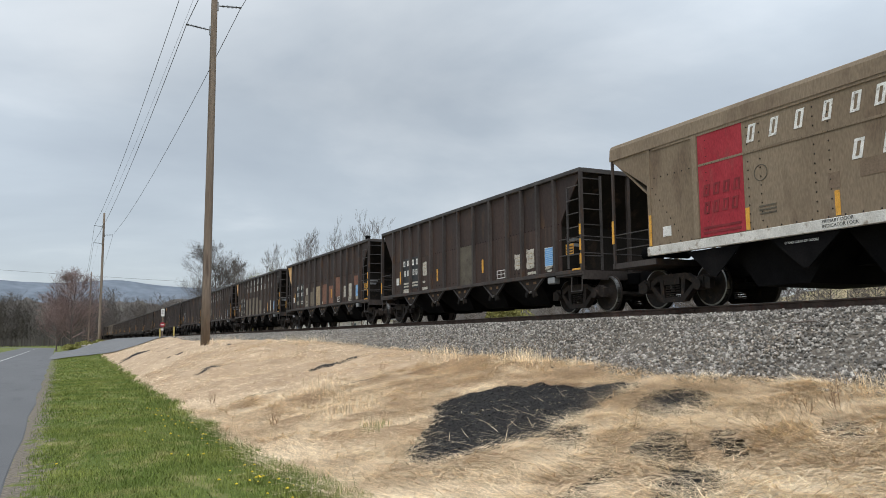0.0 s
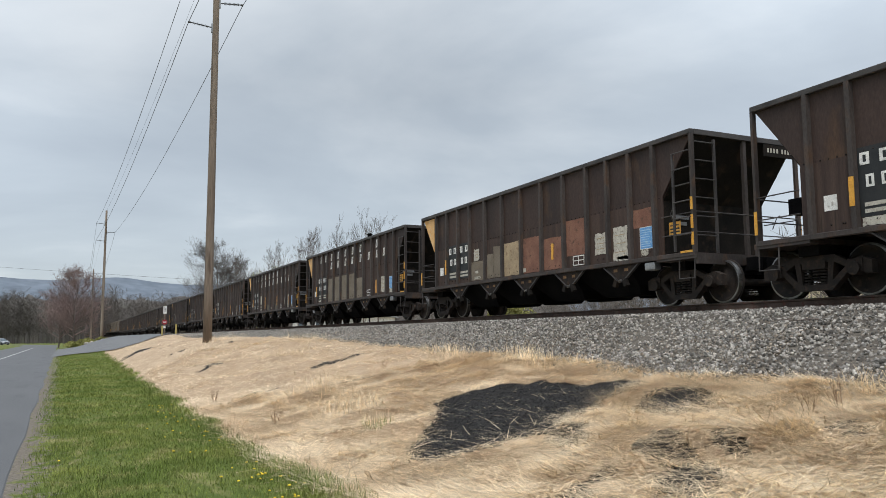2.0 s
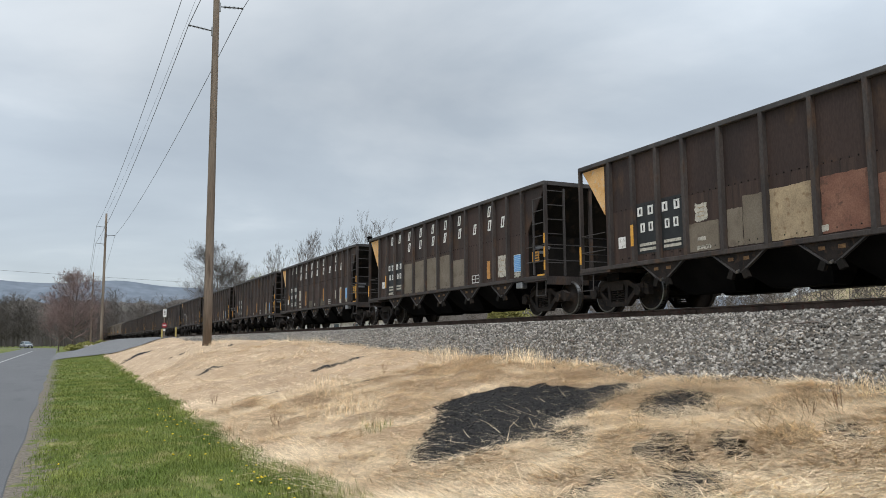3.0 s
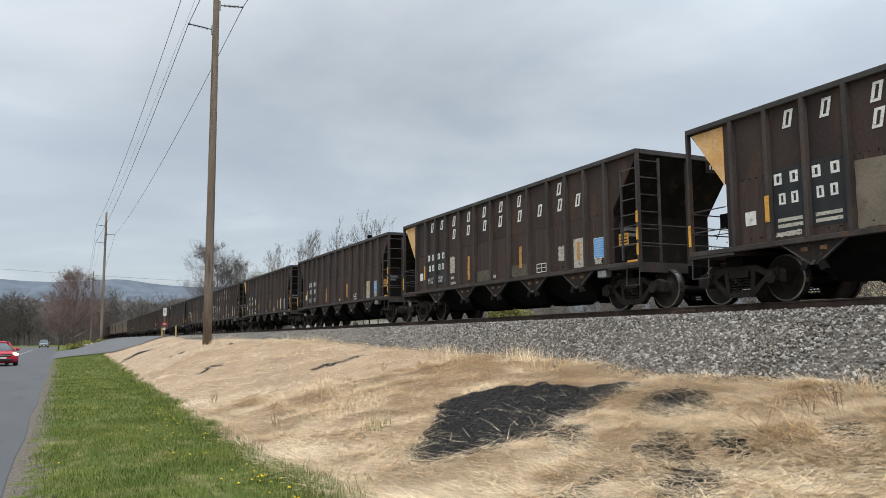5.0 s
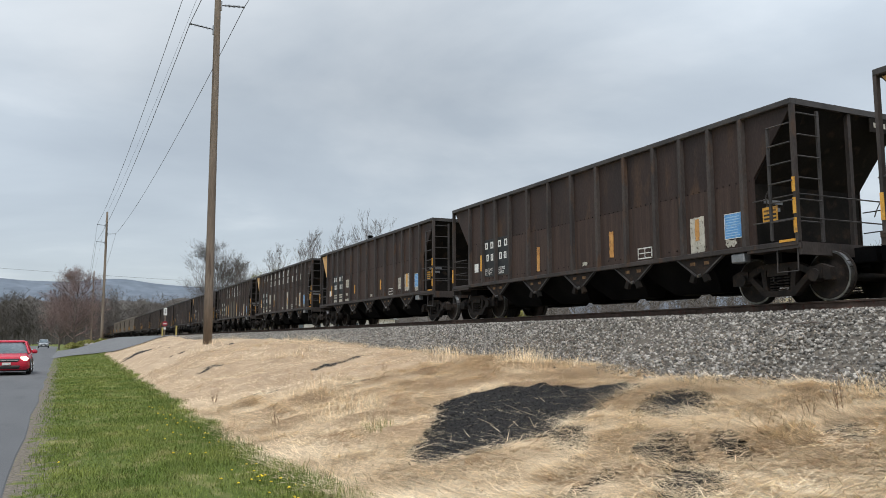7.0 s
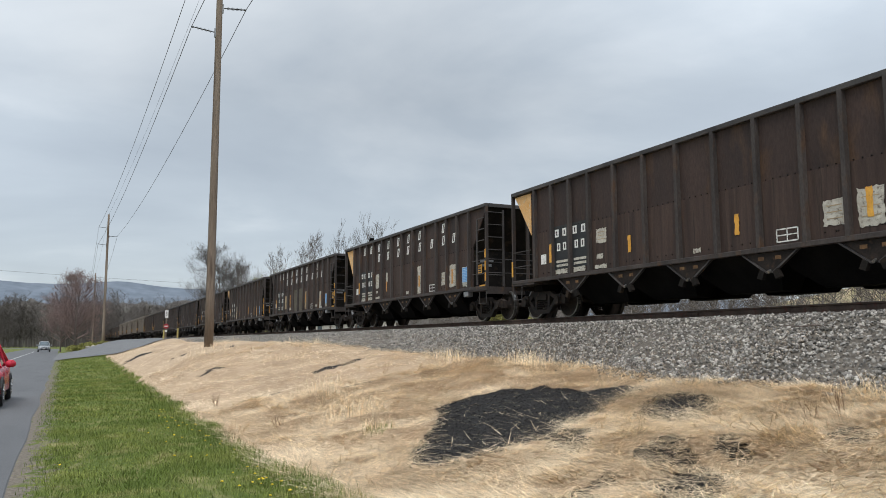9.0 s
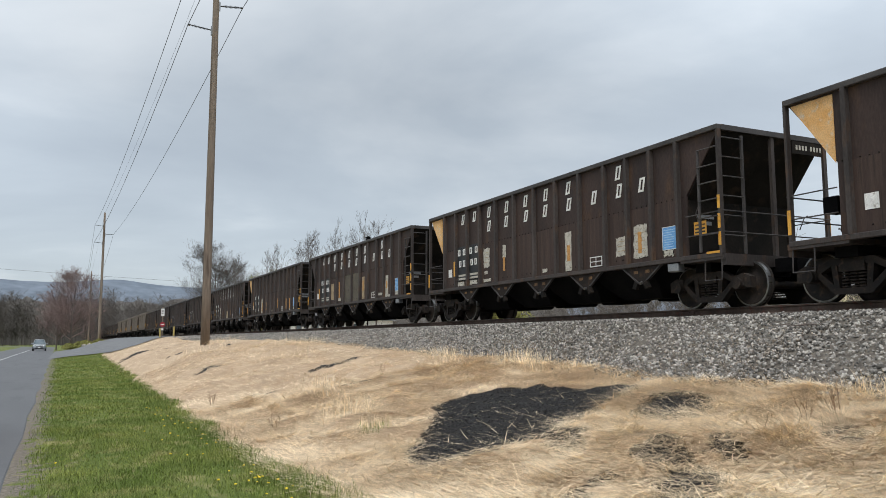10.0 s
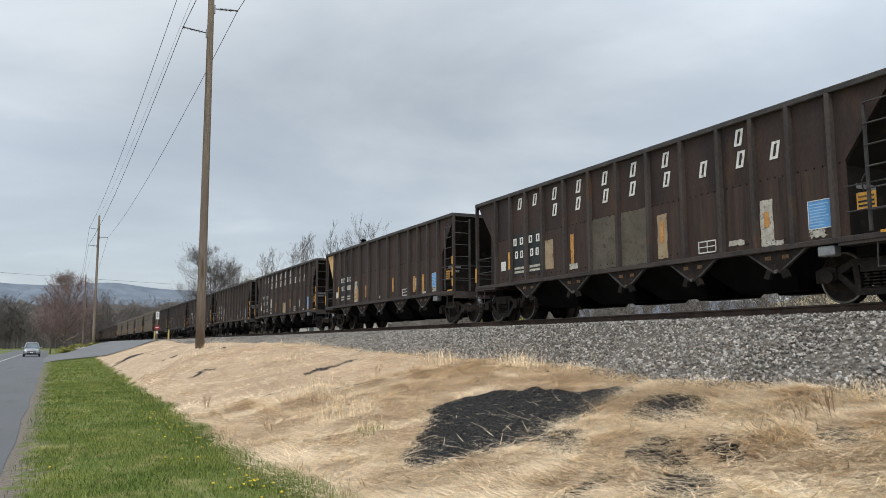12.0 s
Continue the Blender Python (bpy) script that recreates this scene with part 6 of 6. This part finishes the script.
def build_grass():
    rng = np.random.default_rng(31)
    X, Y, L, Wd = [], [], [], []
    for n, ya, yb, l0, w0 in ((80000, 6, 16, 0.043, 0.005), (50000, 16, 34, 0.048, 0.009), (26000, 34, 79, 0.055, 0.018)):
        y = rng.uniform(ya, yb, n)
        lo = ROAD_EDGE + road_shift(y) + 0.1
        x = lo + rng.random(n) * (toe_x(y) + 0.35 - lo)
        g = np.array([noise.noise((a * 1.1, b * 0.8, 2.0)) for a, b in zip(x, y)])
        ok = rng.random(n) < np.clip((x - lo) / 0.45, 0.08, 1) * np.clip((toe_x(y) + 0.25 + 0.25 * g - x) / 0.12, 0.03, 1) * np.clip(0.95 + g, 0.25, 1)
        X.append(x[ok]), Y.append(y[ok])
        tall = 1 + 1.5 * np.clip(1 - np.abs(x - toe_x(y)) / 0.40, 0, 1) + 0.9 * np.clip(g, 0, 1)
        L.append((l0 * tall * rng.lognormal(0, 0.3, n))[ok]), Wd.append((w0 * rng.uniform(0.7, 1.3, n))[ok])
    x, y, ln, wd = (np.concatenate(a) for a in (X, Y, L, Wd))
    me = blades(x, y, land(x, y), ln, wd, np.clip(rng.normal(0.35, 0.2, len(x)), 0, 0.9), rng.uniform(0, 6.283, len(x)), rng.uniform(0.1, 0.5, len(x)), M_GRASSB, "grass")
    tagged(new("verge_grass", me), "short green spring grass on the road verge", "grass", kind="stuff")
    # dandelion heads along the foot of the bank
    rngd = np.random.default_rng(33)
    spots = [(-0.02, 10.6)]
    for k in range(64):
        y = 7.2 + 12 * rngd.random() ** 1.4
        spots.append((float(toe_x(y)) - abs(rngd.normal(0.25, 0.35)), y))
    bm = bmesh.new()
    tube(bm, [(0, 0, 0), (0.004, 0, 0.06)], 0.0025, 4)
    stem = finish("stem", bm, M_LEAF)
    bm = bmesh.new()
    prof = [(0.0, 0.060), (0.016, 0.061), (0.019, 0.068), (0.012, 0.076), (0.0, 0.078)]
    ring = [[bm.verts.new((r * math.cos(a), r * math.sin(a), z)) for a in (6.2832 * k / 9 for k in range(9))] if r else [bm.verts.new((0, 0, z))] for r, z in prof]
    for a, b in zip(ring, ring[1:]):
        for k in range(9):
            m = (k + 1) % 9
            if len(a) == 1:
                bm.faces.new((a[0], b[k], b[m]))
            elif len(b) == 1:
                bm.faces.new((a[k], b[0], a[m]))
            else:
                bm.faces.new((a[k], b[k], b[m], a[m]))
    head = finish("flower_head", bm, M_DANDELION, True)
    for x, y in spots:
        d = thing("dandelion", "small yellow dandelion in bloom in the grass", "flower", pose(x, y, float(land(x, y)), rngd.normal(0, 8), rngd.normal(0, 8), 0) @ Matrix.Scale(0.62 + 0.3 * rngd.random(), 4), "dandelions in the verge")
        part("stem", stem, M_LEAF, d)
        part("flower_head", head, M_DANDELION, d)


build_grass()


def build_coal():
    rng = np.random.default_rng(41)
    n = 60000
    x, y = rng.uniform(3.2, 8.4, n), rng.uniform(7.2, 12.8, n)
    ok = coal_shade_mask(x, y) > 0.50 + rng.normal(0, 0.08, n)
    x, y = x[ok][:11000], y[ok][:11000]
    z = land(x, y)
    c = np.stack([x, y, z + 0.004], -1)
    tagged(new("coal_spill", scatter_stones(c, rng.lognormal(math.log(0.011), 0.4, len(c)), 6, "coal_spill", M_COALB, True)), "black crumbs of spilled coal on the bank", "coal", kind="stuff")


build_coal()


# ---- weeds, stones and clumps on the bank ----
M_WEED = material("dead_brown_stalks", (0.22, 0.14, 0.085), (0.32, 0.22, 0.14), 0.9, 0, 2, 20, 0, spec=0.1)


def dry_weed(x, y, h, seed, stalks, label, group="dry weeds on the bank"):
    rr = random.Random(seed)
    segs = []
    for k in range(stalks):
        a = rr.uniform(0, 6.283)
        grow(rr, Vector((rr.gauss(0, 0.03), rr.gauss(0, 0.03), -0.02)), Vector((0.22 * math.cos(a), 0.22 * math.sin(a), 1)).normalized(), h * rr.uniform(0.35, 0.55), 0.0045, 3, segs, 0.32, kids=(2, 3))
    v, f = limb_arrays(segs, 3)
    ob = thing("dry_weed", label, "weed", pose(x, y, float(land(x, y))), group)
    part("stalk", raw_mesh("stalk", v, f, M_WEED), M_WEED, ob)


dry_weed(7.28, 5.8, 0.62, 1, 4, "tall branching dead weed standing in the straw")
dry_weed(7.05, 5.95, 0.45, 2, 3, "tall branching dead weed standing in the straw")
dry_weed(3.05, 12.6, 0.30, 3, 6, "small dead weed at the foot of the bank")
dry_weed(2.9, 17.5, 0.35, 4, 6, "small dead weed at the foot of the bank")
dry_weed(6.6, 17.2, 0.40, 5, 5, "thin dead weed standing in the straw")


def tuft(x, y, h, r, n, seed, label, mat=None):
    rng = np.random.default_rng(seed)
    a = rng.uniform(0, 6.283, n)
    px, py = x + rng.normal(0, r, n), y + rng.normal(0, r * 1.3, n)
    me = blades(px, py, land(px, py), h * rng.uniform(0.5, 1.2, n), np.full(n, 0.007), np.clip(rng.normal(0.22, 0.16, n), 0, 0.8), a, rng.uniform(0.1, 0.5, n), mat or M_STRAWB, "grass_tuft")
    tagged(new("grass_tuft", me), label, "grass tuft", "dry grass tufts", "stuff")


for i, (x, y, h, r, n) in enumerate(((8.9, 14.8, 0.42, 0.25, 160), (8.7, 14.0, 0.38, 0.2, 90), (9.1, 15.8, 0.34, 0.3, 80), (8.9, 12.9, 0.3, 0.18, 60), (9.2, 19.5, 0.3, 0.3, 90), (5.0, 17.0, 0.28, 0.4, 110), (4.6, 15.3, 0.26, 0.35, 100),
                                    (4.2, 12.6, 0.32, 0.25, 220), (8.4, 17.5, 0.35, 0.3, 220), (6.1, 24.0, 0.3, 0.6, 130), (5.2, 33.0, 0.3, 0.7, 150), (6.6, 38.0, 0.35, 0.5, 260), (8.5, 31.0, 0.35, 0.5, 260), (3.99, 10.6, 0.22, 0.10, 140), (8.7, 6.3, 0.3, 0.2, 150))):
    tuft(x, y, h, r, n, 70 + i, "upright tuft of dry tan grass on the bank")
for i, (x, y) in enumerate([(float(toe_x(y)) + 0.06, y) for y in (7.6, 8.0, 8.5, 9.2, 10.3, 11.5, 12.6, 14.0, 16.5, 19.0, 24.0)] + [(3.95, 10.5)]):
    tuft(x, y, 0.14, 0.10, 120, 90 + i, "small green grass tuft at the edge of the straw", M_GRASSB)


def rock(x, y, size, seed, label, mat, squash=0.7, group=""):
    bm = bmesh.new()
    bmesh.ops.create_icosphere(bm, subdivisions=3, radius=size)
    for v in bm.verts:
        k = 1 + 0.35 * noise.noise(v.co * (1.3 / size) + Vector((seed, 0, 0))) + 0.12 * noise.noise(v.co * (4 / size) + Vector((0, seed, 0)))
        v.co *= k
        v.co.z *= squash
    tagged(new("rock", finish("rock", bm, mat)), label, "rock", group).matrix_basis = pose(x, y, float(land(x, y)) + size * 0.25, 0, 0, seed * 40)


M_ROCKDARK = material("dark_fieldstone", (0.06, 0.052, 0.045), (0.11, 0.095, 0.08), 0.9, 0, 6, 40, 0.4)
M_ROCKPALE = material("pale_limestone", (0.24, 0.22, 0.19), (0.38, 0.35, 0.31), 0.9, 0, 2, 20, 0.4)
rock(5.16, 4.55, 0.055, 1, "small dark stone lying in the straw", M_ROCKDARK)
rock(8.3, 6.6, 0.05, 2, "small dark stone lying in the straw", M_ROCKDARK)
rock(8.25, 6.75, 0.055, 3, "small pale stone lying in the straw", M_ROCKPALE)
for i, (x, y, s) in enumerate(((2.3, 114.5, 0.36), (2.9, 115, 0.28), (3.6, 115.8, 0.24), (4.3, 115.9, 0.26), (5.1, 116.5, 0.22))):
    rock(x, y, s, 10 + i, "pale boulder edging the side road", M_ROCKPALE, 0.6, "boulders along the side road")


# ---- fallen branches on the ballast ----
for i, (x, y, ln, turn) in enumerate(((10.3, 14.9, 0.75, 78), (10.5, 11.7, 0.5, 60), (10.7, 8.75, 0.7, 100), (10.1, 20.5, 0.6, 70))):
    rr = random.Random(300 + i)
    z, toe = bed_z(np.array(x), np.array(y))
    stick = thing("fallen_branch", "dark fallen branch lying on the ballast", "branch", pose(x, y, float(z) + 0.05, 0, 0, turn), "branches on the ballast")
    bm = bmesh.new()
    tube(bm, [(ln * t, 0.03 * math.sin(5 * t + i), 0.012 * math.sin(9 * t)) for t in np.linspace(0, 1, 7)], 0.014, 6, 0.006)
    part("stem", bm, M_BARK, stick)
    for k in range(2):
        bm = bmesh.new()
        t = 0.35 + 0.3 * k
        a = Vector((ln * t, 0.03 * math.sin(5 * t + i), 0.012 * math.sin(9 * t)))
        tube(bm, [a, a + Vector((ln * 0.14, (0.08 if k else -0.09), 0.015)), a + Vector((ln * 0.25, (0.11 if k else -0.13), 0.01))], 0.008, 5, 0.003)
        part("twig", bm, M_BARK, stick)

# ---- behind the track: a pale shed and a slender mast ----
shed = thing("shed", "long low white-walled shed with a grey roof past the track", "building", pose(27.5, 84.0, -1.6, 0, 0, -58))
bm = bmesh.new()
box(bm, -5.2, 5.2, -2.5, 2.5, 0, 5.2)
part("wall", bm, M_WHITE, shed, "white painted wall")
bm = bmesh.new()
prism(bm, [(-2.9, 5.2), (2.9, 5.2), (0, 6.1)], "x", -5.5, 5.5)
part("roof", bm, M_GALV, shed, "low grey metal roof")
for k in range(4):
    bm = bmesh.new()
    box(bm, -4.3 + 2.6 * k, -3.7 + 2.6 * k, -2.56, -2.5, 3.9, 4.8)
    part("window", bm, M_GLASS, shed, "small dark window")
mast = thing("mast", "slender dark steel mast with a small cap beside the track", "mast", pose(17.8, 48.9, 0.7))
bm = bmesh.new()
tube(bm, [(0, 0, -0.2), (0, 0, 7.3)], 0.05, 8)
part("tube", bm, M_DARK, mast)
bm = bmesh.new()
tube(bm, [(0, 0, 7.25), (0, 0, 7.55)], 0.16, 10)
tube(bm, [(0, 0, 7.55), (0, 0, 7.62)], 0.22, 10, 0.1)
part("cap", bm, M_DARK, mast, "small dark cap")


# ---- crossing signs ----
def crossing_sign():
    s = thing("crossing_sign", "signpost with white plate and red sign at the level crossing", "road sign", pose(9.0, 86.4, float(land(9.0, 86.4))))
    bm = bmesh.new()
    box(bm, -0.06, 0.06, -0.05, 0.05, -0.2, 3.1)
    part("post", bm, M_POLE, s)
    bm = bmesh.new()
    box(bm, -0.17, 0.17, -0.07, -0.055, 2.18, 2.95)
    part("white_plate", bm, M_WHITE, s, "white upright sign plate", bevel=0.005)
    bm = bmesh.new()
    for z in (2.42, 2.6, 2.72):
        box(bm, -0.05, 0.05, -0.076, -0.071, z, z + 0.06)
    part("plate_bars", bm, M_BLACKPANEL, s)
    bm = bmesh.new()
    prism(bm, [(0.27 * math.cos(math.pi / 8 + k * math.pi / 4), 1.32 + 0.27 * math.sin(math.pi / 8 + k * math.pi / 4)) for k in range(8)], "y", -0.07, -0.055)
    o = part("red_sign", bm, M_RED, s, "red octagonal sign")
    bm = bmesh.new()
    box(bm, -0.17, 0.17, -0.076, -0.071, 1.27, 1.37)
    part("sign_bar", bm, M_WHITE, o)
    bm = bmesh.new()
    box(bm, -0.11, 0.11, -0.07, -0.055, 0.72, 0.94)
    part("small_plate", bm, M_WHITE, s, "small white plate")


crossing_sign()
M_POSTYELLOW = material("faded_yellow_post_paint", (0.42, 0.32, 0.10), (0.50, 0.40, 0.15), 0.6, 0, 3, 30, 0.1, (0.40, 0.30, 0.12))
for x, y in ((8.65, 85.0), (9.7, 82.5)):
    bm = bmesh.new()
    tube(bm, [(0, 0, -0.1), (0, 0, 0.92), (0, 0, 0.98)], 0.085, 12)
    b = thing("marker_post", "short faded yellow marker post by the crossing", "post", pose(x, y, float(land(x, y))), "yellow posts at the crossing")
    part("pipe", bm, M_POSTYELLOW, b, smooth=False)

# thin service wire across the distance
bm = bmesh.new()
p, q = Vector((-45, 180, 17.6)), Vector((60, 180, 13.4))
tube(bm, [p.lerp(q, t) - Vector((0, 0, 2.4 * t * (1 - t))) for t in np.linspace(0, 1, 21)], 0.022, 5)
tagged(new("service_wire", finish("service_wire", bm, M_WIRE)), "thin distant wire crossing the valley", "wire")


# ---- vehicles ----
def loft(bm, stations):
    """Rounded box sections along y: (y, half width at the bottom, half width at the top, z bottom, z top)."""
    rings = []
    for y, wb, wt, z0, z1 in stations:
        c = min(0.12, (z1 - z0) * 0.3)
        pts = [(-wb + c, z0), (wb - c, z0), (wb, z0 + c), (wt, z1 - c), (wt - c * 1.2, z1), (-wt + c * 1.2, z1), (-wt, z1 - c), (-wb, z0 + c)]
        rings.append([bm.verts.new((x, y, z)) for x, z in pts])
    for a, b in zip(rings, rings[1:]):
        for k in range(8):
            bm.faces.new((a[k], a[(k + 1) % 8], b[(k + 1) % 8], b[k]))
    bm.faces.new(rings[0][::-1])
    bm.faces.new(rings[-1])


def make_car(name, label, paint, suv, lit):
    car = thing(name, label, "car")
    g = 0.08 if suv else 0.0
    hood = 0.98 if suv else 0.90
    roof = 1.66 if suv else 1.46
    bm = bmesh.new()
    loft(bm, [(-2.28, 0.62, 0.58, 0.30 + g, 0.62), (-2.20, 0.80, 0.74, 0.22 + g, 0.74), (-1.95, 0.88, 0.80, 0.20 + g, 0.80), (-1.1, 0.90, 0.84, 0.20 + g, hood), (-0.6, 0.90, 0.87, 0.20 + g, hood + 0.04),
              (0.9, 0.90, 0.87, 0.20 + g, hood + 0.06), (1.7, 0.89, 0.84, 0.22 + g, hood + 0.06), (2.15, 0.84, 0.78, 0.28 + g, hood), (2.25, 0.70, 0.66, 0.36 + g, hood - 0.1)])
    part("body", bm, paint, car, smooth=True)
    bm = bmesh.new()
    back = 2.0 if suv else 1.55
    loft(bm, [(-1.05, 0.80, 0.72, hood - 0.05, hood + 0.04), (-0.12, 0.80, 0.58, hood - 0.05, roof - 0.06), (0.35, 0.80, 0.60, hood - 0.05, roof - 0.01), (1.0 if not suv else 1.7, 0.80, 0.58, hood - 0.05, roof - 0.06), (back + 0.1, 0.78, 0.66, hood - 0.05, hood + 0.08)])
    part("greenhouse", bm, M_GLASS, car, "dark tinted windows", smooth=True)
    bm = bmesh.new()
    loft(bm, [(-0.18, 0.58, 0.50, roof - 0.085, roof - 0.03), (0.35, 0.62, 0.56, roof - 0.06, roof + 0.015), (1.0 if not suv else 1.7, 0.60, 0.55, roof - 0.10, roof - 0.02)])
    part("roof", bm, paint, car, smooth=True)
    for s in (-1, 1):
        bm = bmesh.new()
        tube(bm, [(s * 0.80, -1.08, hood), (s * 0.60, -0.16, roof - 0.055)], 0.04, 6)
        tube(bm, [(s * 0.81, 0.35, hood), (s * 0.64, 0.30, roof - 0.05)], 0.04, 6)
        tube(bm, [(s * 0.79, back, hood + 0.05), (s * 0.60, back - 0.55, roof - 0.07)], 0.06, 6)
        part("pillars", bm, paint, car)
        bm = bmesh.new()
        loft(bm, [(-0.95, 0.03, 0.03, 0, 0.10), (-0.88, 0.12, 0.11, -0.03, 0.15), (-0.80, 0.11, 0.10, -0.02, 0.14)])
        bmesh.ops.translate(bm, verts=bm.verts[:], vec=(s * 1.0, 0.12, hood + 0.02))
        part("mirror", bm, paint, car, "wing mirror", smooth=True)
        bm = bmesh.new()
        loft(bm, [(-2.235, 0.10, 0.12, 0.62 + g * 0.6, 0.70 + g * 0.6), (-2.17, 0.17, 0.19, 0.60 + g * 0.6, 0.76 + g * 0.6), (-1.95, 0.12, 0.12, 0.62 + g * 0.6, 0.79 + g * 0.6)])
        bmesh.ops.translate(bm, verts=bm.verts[:], vec=(s * 0.63, 0, 0))
        part("headlight", bm, M_HEADLIGHT if lit else M_CHROME, car, "lit headlight" if lit else "clear headlight", smooth=True)
        for y in (-1.35, 1.35):
            bm = bmesh.new()
            n = 22
            prof = [(0.0, 0.08), (0.20, 0.09), (0.21, 0.10), (0.30, 0.10), (0.325, 0.06), (0.325, -0.07), (0.30, -0.10), (0.0, -0.10)]
            rings = [[bm.verts.new((s * w, r * math.cos(6.2832 * k / n), r * math.sin(6.2832 * k / n))) for k in range(n)] if r else [bm.verts.new((s * w, 0, 0))] for r, w in prof]
            for a, b in zip(rings, rings[1:]):
                for k in range(n):
                    m = (k + 1) % n
                    bm.faces.new((a[0], b[k], b[m]) if len(a) == 1 else ((a[k], b[0], a[m]) if len(b) == 1 else (a[k], b[k], b[m], a[m])))
            wheel = part("wheel", bm, M_TYRE, car, m=pose(s * 0.82, y, 0.325))
            bm = bmesh.new()
            tube(bm, [(s * 0.085, 0, 0), (s * 0.104, 0, 0)], 0.06, 10)
            for k in range(5):
                a = 6.2832 * k / 5
                tube(bm, [(s * 0.098, 0.03 * math.cos(a), 0.03 * math.sin(a)), (s * 0.104, 0.20 * math.cos(a), 0.20 * math.sin(a))], 0.022, 6)
            part("rim", bm, M_CHROME, wheel, "five-spoke alloy rim")
            bm = bmesh.new()
            prism(bm, [(y + 0.37 * math.cos(math.pi * k / 10), 0.325 + 0.37 * math.sin(math.pi * k / 10)) for k in range(11)] + [(y - 0.37, 0.24), (y + 0.37, 0.24)], "x", min(s * 0.865, s * 0.906), max(s * 0.865, s * 0.906))
            part("wheel_arch", bm, M_BLACKPLASTIC, car)
    bm = bmesh.new()
    loft(bm, [(-2.30, 0.40, 0.44, 0.58, 0.64), (-2.27, 0.46, 0.50, 0.54, 0.70), (-2.15, 0.40, 0.42, 0.56, 0.70)])
    gr = part("upper_grille", bm, M_BLACKPLASTIC, car, "black grille")
    bm = bmesh.new()
    box(bm, -0.44, 0.44, -2.315, -2.285, 0.610, 0.635)
    part("grille_bar", bm, M_CHROME, gr, "bright grille bar")
    bm = bmesh.new()
    loft(bm, [(-2.31, 0.44, 0.48, 0.30 + g, 0.36 + g), (-2.27, 0.52, 0.56, 0.27 + g, 0.44 + g), (-2.1, 0.5, 0.5, 0.27 + g, 0.44 + g)])
    part("lower_grille", bm, M_BLACKPLASTIC, car, "black lower grille")
    bm = bmesh.new()
    box(bm, -0.16, 0.16, -2.335, -2.31, 0.43, 0.54)
    part("front_plate", bm, M_WHITE, car, "plain pale front plate")
    bm = bmesh.new()
    box(bm, -0.84, 0.84, -2.05, 2.05, 0.16 + g, 0.24 + g)
    part("underbody", bm, M_BLACKPLASTIC, car)
    return car


RED_CAR = make_car("sedan_car", "glossy red sedan with lit headlights driving on the road", M_CARRED, False, True)
SILVER_CAR = make_car("suv_car", "silver-grey estate car driving along the road", M_CARSILVER, True, False)


# ---- what moves ----
RED_WAY = [(0.0, -9.8, 66.0), (3.2, -9.2, 65.0), (4.0, -6.6, 62.8), (4.8, -4.25, 57.0), (5.5, -3.22, 52.9), (6.0, -2.74, 49.0), (6.5, -2.44, 45.0), (7.0, -2.32, 40.6), (8.0, -2.27, 31.4), (8.9, -2.25, 23.4), (9.3, -2.25, 20.2), (10.5, -2.4, 8.0), (12.0, -2.7, -8.0)]


def spin(car, way):
    """Turns a road car's wheels by the distance that it has gone."""
    ts = np.arange(0, 361) / 30
    gone = np.interp(ts, [r[0] for r in way], np.concatenate([[0], np.cumsum([math.dist(a[1:], b[1:]) for a, b in zip(way, way[1:])])]))
    for w in car.children:
        if w.name.split(".")[0] == "wheel":
            loc = w.location.copy()
            walk(w, [(float(t), pose(*loc, math.degrees(float(d) / 0.325) % 360, 0, 0)) for t, d in zip(ts, gone)])


def motions():
    times = [k * 0.75 for k in range(17)]
    for k, car, y in CARS:
        walk(car, [(t, pose(TRACK_X, y - SPEED * t, RAIL_Z)) for t in times])
        if k > 9:
            continue
        turn = math.degrees(SPEED / WHEEL_R)
        for tr in car.children:
            if tr.name.split(".")[0] != "truck":
                continue
            for ws in tr.children:
                loc = ws.location.copy()
                walk(ws, [(j / 15, pose(*loc, (turn * j / 15) % 360, 0, 0)) for j in range(181)])
    rows = []
    for i, (t, x, y) in enumerate(RED_WAY):
        a, b = RED_WAY[max(i - 1, 0)], RED_WAY[min(i + 1, len(RED_WAY) - 1)]
        rows.append((t, pose(x, y, 0.018, 0, 0, math.degrees(math.atan2(b[1] - a[1], -(b[2] - a[2]))) * 0.8)))
    walk(RED_CAR, rows)
    spin(RED_CAR, RED_WAY)
    way = []
    for j in range(25):
        t = j * 0.5
        y = 107.5 + 12.0 * (12 - t)
        way.append((t, -2.1 - 0.0118 * (y - 107) - 0.0016 * max(y - 195, 0) ** 2 + float(road_shift(np.array(y))), y))
    rows = []
    for i, (t, x, y) in enumerate(way):
        a, b = way[max(i - 1, 0)], way[min(i + 1, len(way) - 1)]
        rows.append((t, pose(x, y, 0.018, 0, 0, math.degrees(math.atan2(b[1] - a[1], -(b[2] - a[2]))))))
    walk(SILVER_CAR, rows)
    spin(SILVER_CAR, way)


motions()
